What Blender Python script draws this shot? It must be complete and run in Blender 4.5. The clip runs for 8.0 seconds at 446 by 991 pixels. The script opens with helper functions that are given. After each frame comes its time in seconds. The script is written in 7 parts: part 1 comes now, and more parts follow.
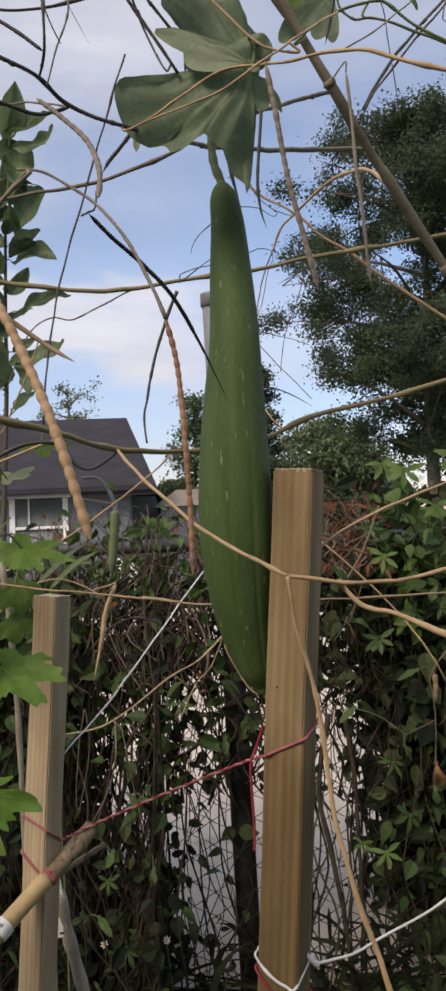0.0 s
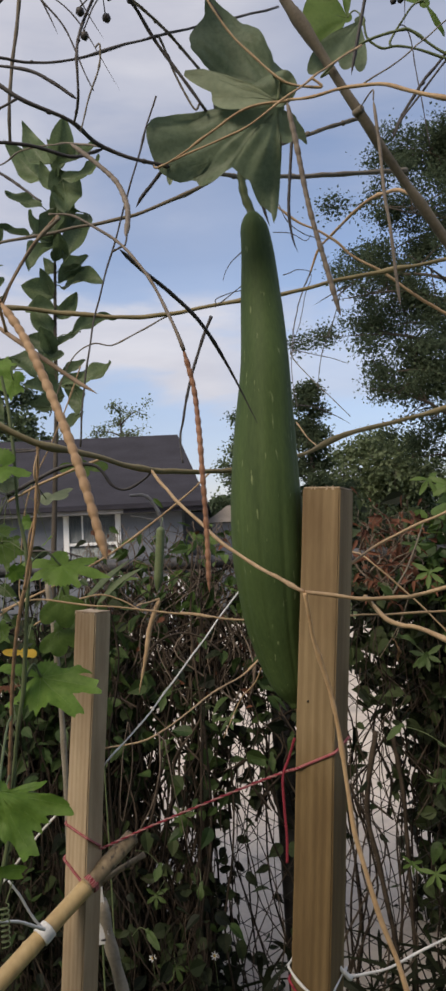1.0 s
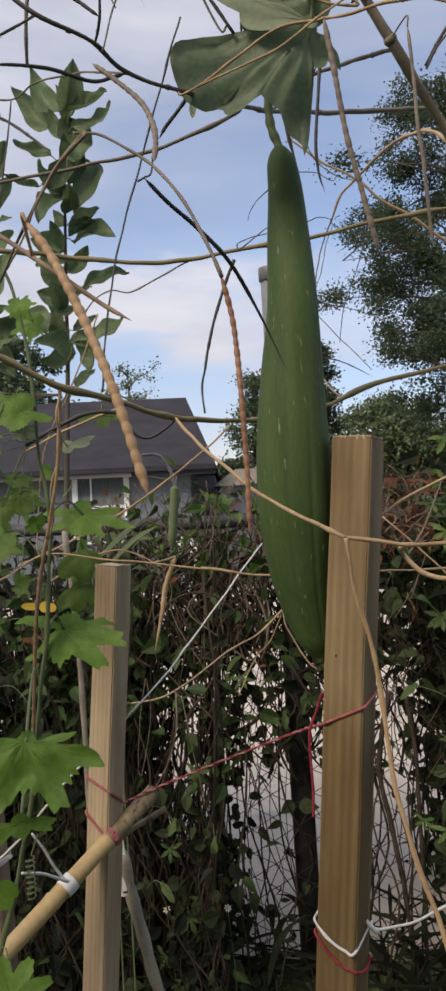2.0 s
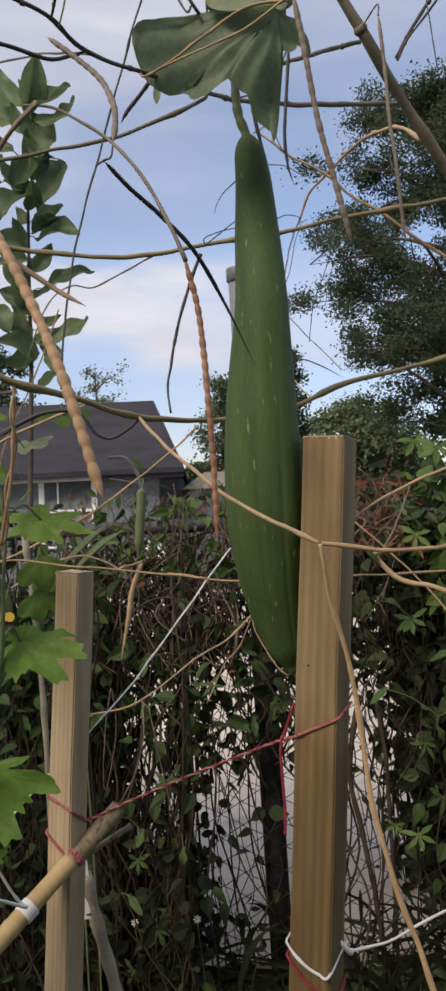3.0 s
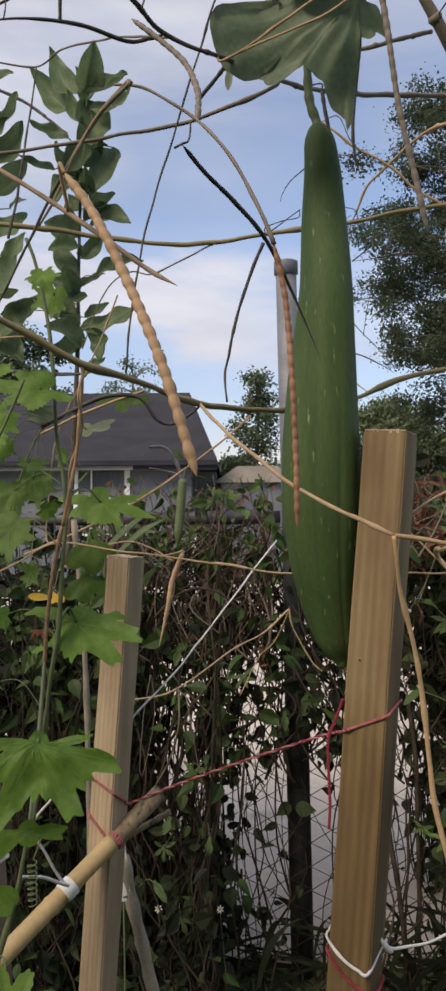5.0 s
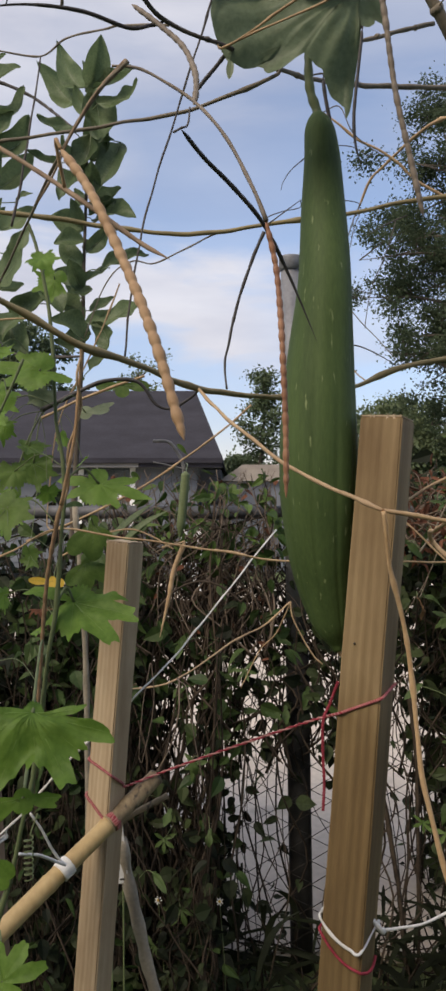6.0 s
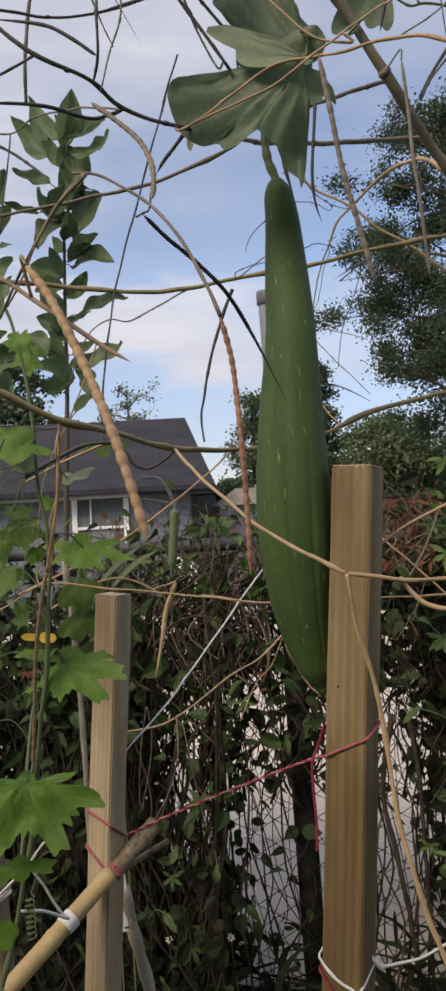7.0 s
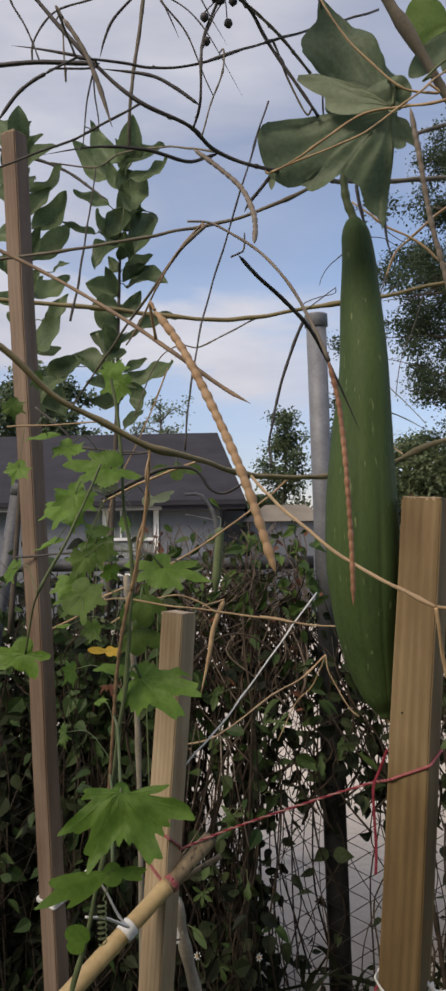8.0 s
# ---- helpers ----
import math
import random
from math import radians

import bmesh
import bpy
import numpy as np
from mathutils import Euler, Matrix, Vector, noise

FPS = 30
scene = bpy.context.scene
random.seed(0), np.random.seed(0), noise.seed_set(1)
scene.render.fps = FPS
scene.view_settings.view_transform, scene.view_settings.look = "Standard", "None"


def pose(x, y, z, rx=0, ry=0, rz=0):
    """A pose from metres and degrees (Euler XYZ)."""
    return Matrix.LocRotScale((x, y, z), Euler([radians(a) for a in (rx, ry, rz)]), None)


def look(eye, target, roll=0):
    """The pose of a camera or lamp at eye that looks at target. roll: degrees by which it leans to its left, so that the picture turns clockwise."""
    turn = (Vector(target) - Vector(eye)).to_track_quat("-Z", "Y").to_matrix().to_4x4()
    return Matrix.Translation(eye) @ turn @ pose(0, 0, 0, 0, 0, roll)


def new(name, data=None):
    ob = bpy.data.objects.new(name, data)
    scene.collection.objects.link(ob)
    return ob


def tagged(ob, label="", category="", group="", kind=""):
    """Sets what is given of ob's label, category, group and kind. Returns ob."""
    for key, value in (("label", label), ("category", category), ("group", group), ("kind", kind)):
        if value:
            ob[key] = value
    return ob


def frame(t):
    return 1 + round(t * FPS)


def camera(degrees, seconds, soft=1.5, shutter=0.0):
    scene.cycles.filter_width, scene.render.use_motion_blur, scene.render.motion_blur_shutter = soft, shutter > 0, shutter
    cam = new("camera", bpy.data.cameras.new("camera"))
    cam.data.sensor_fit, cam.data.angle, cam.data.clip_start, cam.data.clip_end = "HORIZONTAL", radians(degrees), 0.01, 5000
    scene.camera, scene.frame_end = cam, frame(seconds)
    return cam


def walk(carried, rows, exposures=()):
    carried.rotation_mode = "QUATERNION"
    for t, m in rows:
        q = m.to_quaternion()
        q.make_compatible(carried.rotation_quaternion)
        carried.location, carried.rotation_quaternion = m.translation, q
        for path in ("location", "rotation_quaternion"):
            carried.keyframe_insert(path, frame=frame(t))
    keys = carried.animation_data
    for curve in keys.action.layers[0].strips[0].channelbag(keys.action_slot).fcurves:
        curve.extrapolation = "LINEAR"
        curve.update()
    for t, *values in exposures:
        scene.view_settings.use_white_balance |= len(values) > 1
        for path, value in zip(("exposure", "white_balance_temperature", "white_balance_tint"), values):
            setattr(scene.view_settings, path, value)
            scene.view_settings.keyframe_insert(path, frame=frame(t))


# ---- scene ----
cam = camera(32.98, 8.0, soft=3.1)
PATH = [
    (0, (-0.0014, -0.0071, 1.4911), (0.1457, 1.9860, 1.5696), -2.41),
    (0.5, (0.0180, -0.0268, 1.4998), (0.1411, 1.9574, 1.7183), -3.09),
    (1, (0.0172, -0.0308, 1.4921), (0.0291, 1.9653, 1.6175), -2.64),
    (1.2, (0.0145, -0.0346, 1.4903), (-0.0161, 1.9623, 1.5978), -2.69),
    (2.3, (-0.0025, 0.0107, 1.4788), (0.0168, 2.0105, 1.4976), -2.17),
    (2.5, (-0.0018, 0.0199, 1.4810), (0.0563, 2.0185, 1.5266), -1.92),
    (3, (0.0011, 0.0257, 1.4807), (0.0723, 2.0241, 1.5167), -2.73),
    (3.5, (0.0088, 0.0304, 1.4819), (0.0064, 2.0304, 1.4834), -3.50),
    (4, (-0.0089, 0.0306, 1.4806), (-0.0736, 2.0295, 1.4751), -2.28),
    (4.5, (-0.0127, 0.0320, 1.4822), (-0.0824, 2.0308, 1.4832), -1.58),
    (4.7, (-0.0169, 0.0316, 1.4802), (-0.0375, 2.0313, 1.5020), -0.94),
    (5.8, (-0.0253, 0.0189, 1.4670), (-0.0504, 2.0186, 1.4905), 0.50),
    (6, (-0.0149, 0.0215, 1.4637), (-0.0411, 2.0212, 1.4837), 0.07),
    (6.5, (-0.0047, 0.0112, 1.4737), (-0.0110, 2.0111, 1.4927), -2.11),
    (7, (-0.0002, -0.0051, 1.4906), (-0.0095, 1.9933, 1.5724), -2.94),
    (7.5, (-0.0184, -0.0168, 1.4997), (-0.0487, 1.9782, 1.6381), -0.77),
    (8, (-0.0418, -0.0315, 1.5005), (-0.1247, 1.9629, 1.6248), -0.78),
]
EXPOSURES = [(0.0, 0.14), (0.5, -0.11), (1.0, -0.05), (2.5, 0.11), (4.5, 0.10), (6.5, 0.11), (7.5, -0.02), (8.0, -0.08)]
walk(cam, [(t, look(eye, target, roll)) for t, eye, target, roll in PATH], EXPOSURES)

# ---- sky and sun ----
SUN_FROM = Vector((-0.52, -0.70, 0.74)).normalized()
SUN_ELEVATION = math.asin(SUN_FROM.z)
SUN_TURN = math.atan2(SUN_FROM.x, SUN_FROM.y)

world = bpy.data.worlds.new("sky")
scene.world = world
world.use_nodes = True
wn, wl = world.node_tree.nodes, world.node_tree.links
wn.clear()


def wnode(kind, **values):
    n = wn.new(kind)
    for k, v in values.items():
        n.inputs[k].default_value = v
    return n


out = wn.new("ShaderNodeOutputWorld")
back = wnode("ShaderNodeBackground", Strength=1.0)
sky = wn.new("ShaderNodeTexSky")
sky.sky_type, sky.sun_disc = "NISHITA", False
sky.sun_elevation, sky.sun_rotation = SUN_ELEVATION, SUN_TURN
sky.air_density, sky.dust_density = 1.0, 0.3
dim = wn.new("ShaderNodeMix")
dim.data_type, dim.blend_type = "RGBA", "MULTIPLY"
dim.inputs["Factor"].default_value = 1.0
dim.inputs["B"].default_value = (0.164, 0.160, 0.161, 1)
wl.new(sky.outputs[0], dim.inputs["A"])
# the air is hazier and duller low over the horizon
haze = wn.new("ShaderNodeValToRGB")
haze.color_ramp.elements[0].position, haze.color_ramp.elements[0].color = 0.02, (0.104, 0.086, 0.093, 1)
haze.color_ramp.elements[1].position, haze.color_ramp.elements[1].color = 0.26, (0.166, 0.158, 0.163, 1)
wl.new(haze.outputs[0], dim.inputs["B"])
# flat layers of cloud: noise stretched along the horizon
coord = wn.new("ShaderNodeTexCoord")
place = wn.new("ShaderNodeMapping")
place.inputs["Scale"].default_value = (1.0, 1.0, 3.6)
place.inputs["Location"].default_value = (0.35, 0.2, 0.55)
wl.new(coord.outputs["Generated"], place.inputs["Vector"])
cloud = wnode("ShaderNodeTexNoise", Scale=2.3, Detail=7.0, Roughness=0.52, Distortion=0.35)
wl.new(place.outputs[0], cloud.inputs["Vector"])
# how much cloud there is at each height, broken up by the noise
split = wn.new("ShaderNodeSeparateXYZ")
wl.new(coord.outputs["Generated"], split.inputs[0])
shift = wn.new("ShaderNodeMath")
shift.operation = "MULTIPLY_ADD"
shift.inputs[1].default_value = 0.34
wl.new(cloud.outputs["Fac"], shift.inputs[0])
wl.new(split.outputs["Z"], shift.inputs[2])
wl.new(split.outputs["Z"], haze.inputs[0])
cover = wn.new("ShaderNodeValToRGB")
ramp_ = cover.color_ramp
ramp_.interpolation = "EASE"
ramp_.elements[0].position, ramp_.elements[0].color = 0.16, (0.32, 0.32, 0.32, 1)
ramp_.elements[1].position, ramp_.elements[1].color = 0.80, (0.97, 0.97, 0.97, 1)
for at_, much in ((0.27, 0.22), (0.33, 0.24), (0.385, 0.97), (0.45, 0.92), (0.50, 0.24), (0.58, 0.32), (0.66, 0.72)):
    ramp_.elements.new(at_).color = (much, much, much, 1)
wl.new(shift.outputs[0], cover.inputs[0])
shade = wnode("ShaderNodeTexNoise", Scale=3.1, Detail=5.0, Roughness=0.55)
wl.new(place.outputs[0], shade.inputs["Vector"])
tone = wn.new("ShaderNodeValToRGB")
tone.color_ramp.elements[0].position, tone.color_ramp.elements[0].color = 0.33, (0.545, 0.555, 0.65, 1)
tone.color_ramp.elements[1].position, tone.color_ramp.elements[1].color = 0.66, (0.76, 0.75, 0.805, 1)
wl.new(shade.outputs["Fac"], tone.inputs[0])
mixed = wn.new("ShaderNodeMix")
mixed.data_type = "RGBA"
# the high cloud thickens to the west, and the sky clears to the east
west = wn.new("ShaderNodeMapRange")
west.inputs["From Min"].default_value, west.inputs["From Max"].default_value = -0.03, -0.20
wl.new(split.outputs["X"], west.inputs["Value"])
high = wn.new("ShaderNodeMapRange")
high.inputs["From Min"].default_value, high.inputs["From Max"].default_value = 0.29, 0.40
wl.new(split.outputs["Z"], high.inputs["Value"])
thick = wn.new("ShaderNodeMath")
thick.operation = "MULTIPLY"
wl.new(west.outputs[0], thick.inputs[0])
wl.new(high.outputs[0], thick.inputs[1])
veil = wn.new("ShaderNodeMath")
veil.operation, veil.use_clamp = "MULTIPLY", True
wl.new(thick.outputs[0], veil.inputs[0])
puff = wn.new("ShaderNodeMath")
puff.operation = "MULTIPLY_ADD"
puff.inputs[1].default_value, puff.inputs[2].default_value = 1.5, 0.1
wl.new(cloud.outputs["Fac"], puff.inputs[0])
wl.new(puff.outputs[0], veil.inputs[1])
most_ = wn.new("ShaderNodeMath")
most_.operation = "MAXIMUM"
east = wn.new("ShaderNodeMapRange")
east.inputs["From Min"].default_value, east.inputs["From Max"].default_value = 0.0, 0.14
east.inputs["To Min"].default_value, east.inputs["To Max"].default_value = 1.0, 0.55
wl.new(split.outputs["X"], east.inputs["Value"])
open_ = wn.new("ShaderNodeMath")
open_.operation = "MULTIPLY"
wl.new(cover.outputs[0], open_.inputs[0])
wl.new(east.outputs[0], open_.inputs[1])
wl.new(open_.outputs[0], most_.inputs[0])
wl.new(veil.outputs[0], most_.inputs[1])
wl.new(most_.outputs[0], mixed.inputs["Factor"])
wl.new(dim.outputs["Result"], mixed.inputs["A"])
wl.new(tone.outputs[0], mixed.inputs["B"])
wl.new(mixed.outputs["Result"], back.inputs[0])
wl.new(back.outputs[0], out.inputs[0])

sun_data = bpy.data.lights.new("sun", "SUN")
sun_data.energy, sun_data.angle, sun_data.color = 3.05, radians(28), (1.0, 0.84, 0.665)
sun = new("sun", sun_data)
sun.matrix_world = look(SUN_FROM * 40, (0, 0, 0))


# ---- materials ----
def material(name, dark, light, scale=20.0, fine=160.0, rough=0.6, bump=0.2, stretch=(1, 1, 1), metal=0.0, thin=0.0, spots=None, island=0.0, per_object=0.0, spec=0.5):
    """A surface with colour that varies at two scales, fine relief, and for leaves some light coming through."""
    m = bpy.data.materials.new(name)
    m.use_nodes = True
    n, l = m.node_tree.nodes, m.node_tree.links
    n.clear()
    o = n.new("ShaderNodeOutputMaterial")
    b = n.new("ShaderNodeBsdfPrincipled")
    b.inputs["Roughness"].default_value, b.inputs["Metallic"].default_value = rough, metal
    b.inputs["Specular IOR Level"].default_value = spec
    co = n.new("ShaderNodeTexCoord")
    mp = n.new("ShaderNodeMapping")
    mp.inputs["Scale"].default_value = stretch
    l.new(co.outputs["Object"], mp.inputs[0])
    big = n.new("ShaderNodeTexNoise")
    big.inputs["Scale"].default_value, big.inputs["Detail"].default_value = scale, 4.0
    small = n.new("ShaderNodeTexNoise")
    small.inputs["Scale"].default_value, small.inputs["Detail"].default_value = fine, 3.0
    l.new(mp.outputs[0], big.inputs["Vector"])
    l.new(mp.outputs[0], small.inputs["Vector"])
    both = n.new("ShaderNodeMath")
    both.operation = "MULTIPLY_ADD"
    both.inputs[1].default_value, both.inputs[2].default_value = 0.45, 0.0
    l.new(small.outputs["Fac"], both.inputs[0])
    add = n.new("ShaderNodeMath")
    add.operation = "MULTIPLY_ADD"
    add.inputs[1].default_value = 0.75
    l.new(big.outputs["Fac"], add.inputs[0])
    l.new(both.outputs[0], add.inputs[2])
    last = add.outputs[0]
    for amount, source in ((island, "Random Per Island"), (per_object, "Random")):
        if amount:
            r = n.new("ShaderNodeNewGeometry") if source == "Random Per Island" else n.new("ShaderNodeObjectInfo")
            k = n.new("ShaderNodeMath")
            k.operation = "MULTIPLY_ADD"
            k.inputs[1].default_value = amount
            l.new(r.outputs[source], k.inputs[0])
            l.new(last, k.inputs[2])
            j = n.new("ShaderNodeMath")
            j.operation = "SUBTRACT"
            j.inputs[1].default_value = amount / 2
            l.new(k.outputs[0], j.inputs[0])
            last = j.outputs[0]
    ramp = n.new("ShaderNodeValToRGB")
    ramp.color_ramp.elements[0].position, ramp.color_ramp.elements[0].color = 0.38, (*dark, 1)
    ramp.color_ramp.elements[1].position, ramp.color_ramp.elements[1].color = 0.80, (*light, 1)
    l.new(last, ramp.inputs[0])
    colour = ramp.outputs[0]
    if spots:
        tone_, size, most = spots
        sp = n.new("ShaderNodeTexNoise")
        sp.inputs["Scale"].default_value, sp.inputs["Detail"].default_value = size, 2.0
        l.new(mp.outputs[0], sp.inputs["Vector"])
        sr = n.new("ShaderNodeValToRGB")
        sr.color_ramp.elements[0].position, sr.color_ramp.elements[1].position = most, most + 0.07
        l.new(sp.outputs["Fac"], sr.inputs[0])
        mx = n.new("ShaderNodeMix")
        mx.data_type = "RGBA"
        mx.inputs["B"].default_value = (*tone_, 1)
        l.new(sr.outputs[0], mx.inputs["Factor"])
        l.new(colour, mx.inputs["A"])
        colour = mx.outputs["Result"]
    l.new(colour, b.inputs["Base Color"])
    if bump:
        bp = n.new("ShaderNodeBump")
        bp.inputs["Strength"].default_value, bp.inputs["Distance"].default_value = bump, 0.002
        l.new(add.outputs[0], bp.inputs["Height"])
        l.new(bp.outputs[0], b.inputs["Normal"])
    shader = b.outputs[0]
    if thin:
        tr = n.new("ShaderNodeBsdfTranslucent")
        l.new(colour, tr.inputs[0])
        ms = n.new("ShaderNodeMixShader")
        ms.inputs[0].default_value = thin
        l.new(b.outputs[0], ms.inputs[1])
        l.new(tr.outputs[0], ms.inputs[2])
        shader = ms.outputs[0]
    l.new(shader, o.inputs[0])
    return m


def wood_material(name, dark, light, rings=34.0, rough=0.75, deep=0.80, dark_below=None):
    """Sawn softwood: bands of grain along the piece, with fine pores."""
    m = material(name, dark, light, scale=9.0, fine=220.0, rough=rough, bump=0.25, stretch=(6, 6, 0.35))
    n, l = m.node_tree.nodes, m.node_tree.links
    co = n.new("ShaderNodeTexCoord")
    mp = n.new("ShaderNodeMapping")
    # growth rings round a heart that leans a little to the piece, so that they run out in long arches
    mp.inputs["Location"].default_value = (0.034, -0.010, 0.0)
    mp.inputs["Rotation"].default_value = (radians(-2.6), radians(1.1), 0)
    mp.inputs["Scale"].default_value = (1, 1, 0.22)
    wv = n.new("ShaderNodeTexWave")
    wv.wave_type, wv.rings_direction = "RINGS", "Z"
    wv.inputs["Scale"].default_value, wv.inputs["Distortion"].default_value = rings, 4.0
    wv.inputs["Detail"].default_value, wv.inputs["Detail Scale"].default_value = 3.0, 0.45
    l.new(co.outputs["Object"], mp.inputs[0])
    l.new(mp.outputs[0], wv.inputs["Vector"])
    b = next(q for q in n if q.type == "BSDF_PRINCIPLED")
    was = b.inputs["Base Color"].links[0].from_socket
    mx = n.new("ShaderNodeMix")
    mx.data_type, mx.blend_type = "RGBA", "MULTIPLY"
    rp = n.new("ShaderNodeValToRGB")
    rp.color_ramp.elements[0].color, rp.color_ramp.elements[1].color = (deep, 0.94 * deep, 0.85 * deep, 1), (1, 1, 1, 1)
    rp.color_ramp.elements[0].position, rp.color_ramp.elements[1].position = 0.0, 0.75
    streak = n.new("ShaderNodeTexNoise")
    streak.inputs["Scale"].default_value, streak.inputs["Detail"].default_value = 130.0, 3.0
    along_ = n.new("ShaderNodeMapping")
    along_.inputs["Scale"].default_value = (1, 1, 0.018)
    l.new(co.outputs["Object"], along_.inputs[0])
    l.new(along_.outputs[0], streak.inputs["Vector"])
    uneven = n.new("ShaderNodeMath")
    uneven.operation = "MULTIPLY_ADD"
    uneven.inputs[1].default_value = 0.42
    l.new(wv.outputs["Fac"], uneven.inputs[0])
    spread_ = n.new("ShaderNodeMath")
    spread_.operation = "MULTIPLY_ADD"
    spread_.inputs[1].default_value, spread_.inputs[2].default_value = 1.6, -0.55
    l.new(streak.outputs["Fac"], spread_.inputs[0])
    l.new(spread_.outputs[0], uneven.inputs[2])
    l.new(uneven.outputs[0], rp.inputs[0])
    mx.inputs["Factor"].default_value = 1.0
    # weather stains: broad brownish blotches, longer than wide
    st = n.new("ShaderNodeTexNoise")
    st.inputs["Scale"].default_value, st.inputs["Detail"].default_value = 7.0, 4.0
    sm = n.new("ShaderNodeMapping")
    sm.inputs["Scale"].default_value, sm.inputs["Location"].default_value = (3.0, 3.0, 0.8), (0.7, 1.3, 0.25)
    l.new(co.outputs["Object"], sm.inputs[0])
    l.new(sm.outputs[0], st.inputs["Vector"])
    sr = n.new("ShaderNodeValToRGB")
    sr.color_ramp.elements[0].position, sr.color_ramp.elements[0].color = 0.40, (1, 1, 1, 1)
    sr.color_ramp.elements[1].position, sr.color_ramp.elements[1].color = 0.68, (0.60, 0.54, 0.48, 1)
    l.new(st.outputs["Fac"], sr.inputs[0])
    blot = n.new("ShaderNodeMix")
    blot.data_type, blot.blend_type = "RGBA", "MULTIPLY"
    blot.inputs["Factor"].default_value = 1.0
    l.new(was, blot.inputs["A"])
    l.new(sr.outputs[0], blot.inputs["B"])
    was = blot.outputs["Result"]
    l.new(was, mx.inputs["A"])
    l.new(rp.outputs[0], mx.inputs["B"])
    colour = mx.outputs["Result"]
    if dark_below is not None:
        # darker and browner below a ragged edge at this height on the piece
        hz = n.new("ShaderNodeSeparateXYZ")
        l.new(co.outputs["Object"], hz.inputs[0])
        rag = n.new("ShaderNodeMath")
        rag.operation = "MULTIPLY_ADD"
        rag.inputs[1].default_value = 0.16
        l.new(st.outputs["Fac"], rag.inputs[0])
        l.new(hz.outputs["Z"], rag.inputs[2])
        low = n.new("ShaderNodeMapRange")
        low.inputs["From Min"].default_value, low.inputs["From Max"].default_value = dark_below + 0.10, dark_below + 0.06
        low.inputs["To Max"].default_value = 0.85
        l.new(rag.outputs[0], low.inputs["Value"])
        darkened = n.new("ShaderNodeMix")
        darkened.data_type, darkened.blend_type = "RGBA", "MULTIPLY"
        darkened.inputs["B"].default_value = (0.60, 0.55, 0.41, 1)
        l.new(low.outputs[0], darkened.inputs["Factor"])
        l.new(colour, darkened.inputs["A"])
        colour = darkened.outputs["Result"]
    l.new(colour, b.inputs["Base Color"])
    return m


M = {}
M["stake"] = wood_material("treated_pine", (0.228, 0.163, 0.080), (0.330, 0.242, 0.130), rings=40, deep=0.68, dark_below=-0.27)
M["cut_wood"] = material("sawn_end_grain", (0.36, 0.27, 0.18), (0.56, 0.46, 0.34), scale=60, fine=400, rough=0.9, bump=0.5)
M["stake_grey"] = wood_material("weathered_pine", (0.39, 0.300, 0.195), (0.56, 0.45, 0.305), rings=62, deep=0.76)
M["stake_brown"] = wood_material("old_pine", (0.20, 0.145, 0.110), (0.33, 0.25, 0.195), rings=60)
M["gourd"] = material("gourd_skin", (0.040, 0.071, 0.021), (0.076, 0.120, 0.038), scale=14, fine=150, rough=0.66, bump=0.08, stretch=(3.2, 3.2, 0.6), spots=((0.19, 0.24, 0.11), 78.0, 0.675), spec=0.28)
M["stem_green"] = material("green_stem", (0.075, 0.105, 0.042), (0.135, 0.170, 0.075), rough=0.6)
M["vine_olive"] = material("olive_vine", (0.175, 0.145, 0.070), (0.295, 0.245, 0.130), scale=30, fine=300, rough=0.7)
M["vine_tan"] = material("tan_vine", (0.29, 0.190, 0.105), (0.48, 0.350, 0.205), scale=40, fine=300, rough=0.7)
M["straw"] = material("straw_stem", (0.43, 0.270, 0.130), (0.62, 0.435, 0.250), scale=60, fine=300, rough=0.75)
M["vine_grey"] = material("grey_branch", (0.115, 0.100, 0.078), (0.225, 0.195, 0.150), scale=40, fine=300, rough=0.8)
M["vine_dark"] = material("dark_branch", (0.046, 0.042, 0.043), (0.115, 0.103, 0.098), scale=40, fine=300, rough=0.8)
M["pod_tan"] = material("dry_pod", (0.29, 0.172, 0.082), (0.48, 0.325, 0.185), scale=45, fine=260, rough=0.65)
M["pod_red"] = material("red_brown_pod", (0.22, 0.10, 0.055), (0.38, 0.20, 0.11), scale=35, fine=260, rough=0.6)
M["pod_brown"] = material("brown_pod", (0.15, 0.095, 0.05), (0.29, 0.19, 0.11), scale=35, fine=260, rough=0.7)
M["pod_dull"] = material("dull_pod", (0.175, 0.120, 0.078), (0.325, 0.235, 0.155), scale=60, fine=300, rough=0.75)
M["pale_stick"] = material("bleached_stick", (0.20, 0.175, 0.135), (0.36, 0.32, 0.25), scale=40, fine=260, rough=0.8, bump=0.3)
M["pod_black"] = material("black_pod", (0.020, 0.019, 0.022), (0.062, 0.056, 0.056), scale=35, fine=260, rough=0.6)
M["pod_grey"] = material("grey_pod", (0.13, 0.11, 0.09), (0.24, 0.20, 0.16), scale=35, fine=260, rough=0.7)
M["leaf_big"] = material("gourd_leaf", (0.105, 0.148, 0.086), (0.215, 0.275, 0.165), scale=26, fine=240, rough=0.55, bump=0.35, thin=0.40, spec=0.4)
M["leaf_mid"] = material("half_grown_leaf", (0.058, 0.110, 0.022), (0.128, 0.205, 0.048), scale=26, fine=240, rough=0.6, bump=0.35, thin=0.34, spec=0.3, per_object=0.3)
M["vein_light"] = material("light_leaf_vein", (0.120, 0.215, 0.038), (0.185, 0.300, 0.068), rough=0.6)
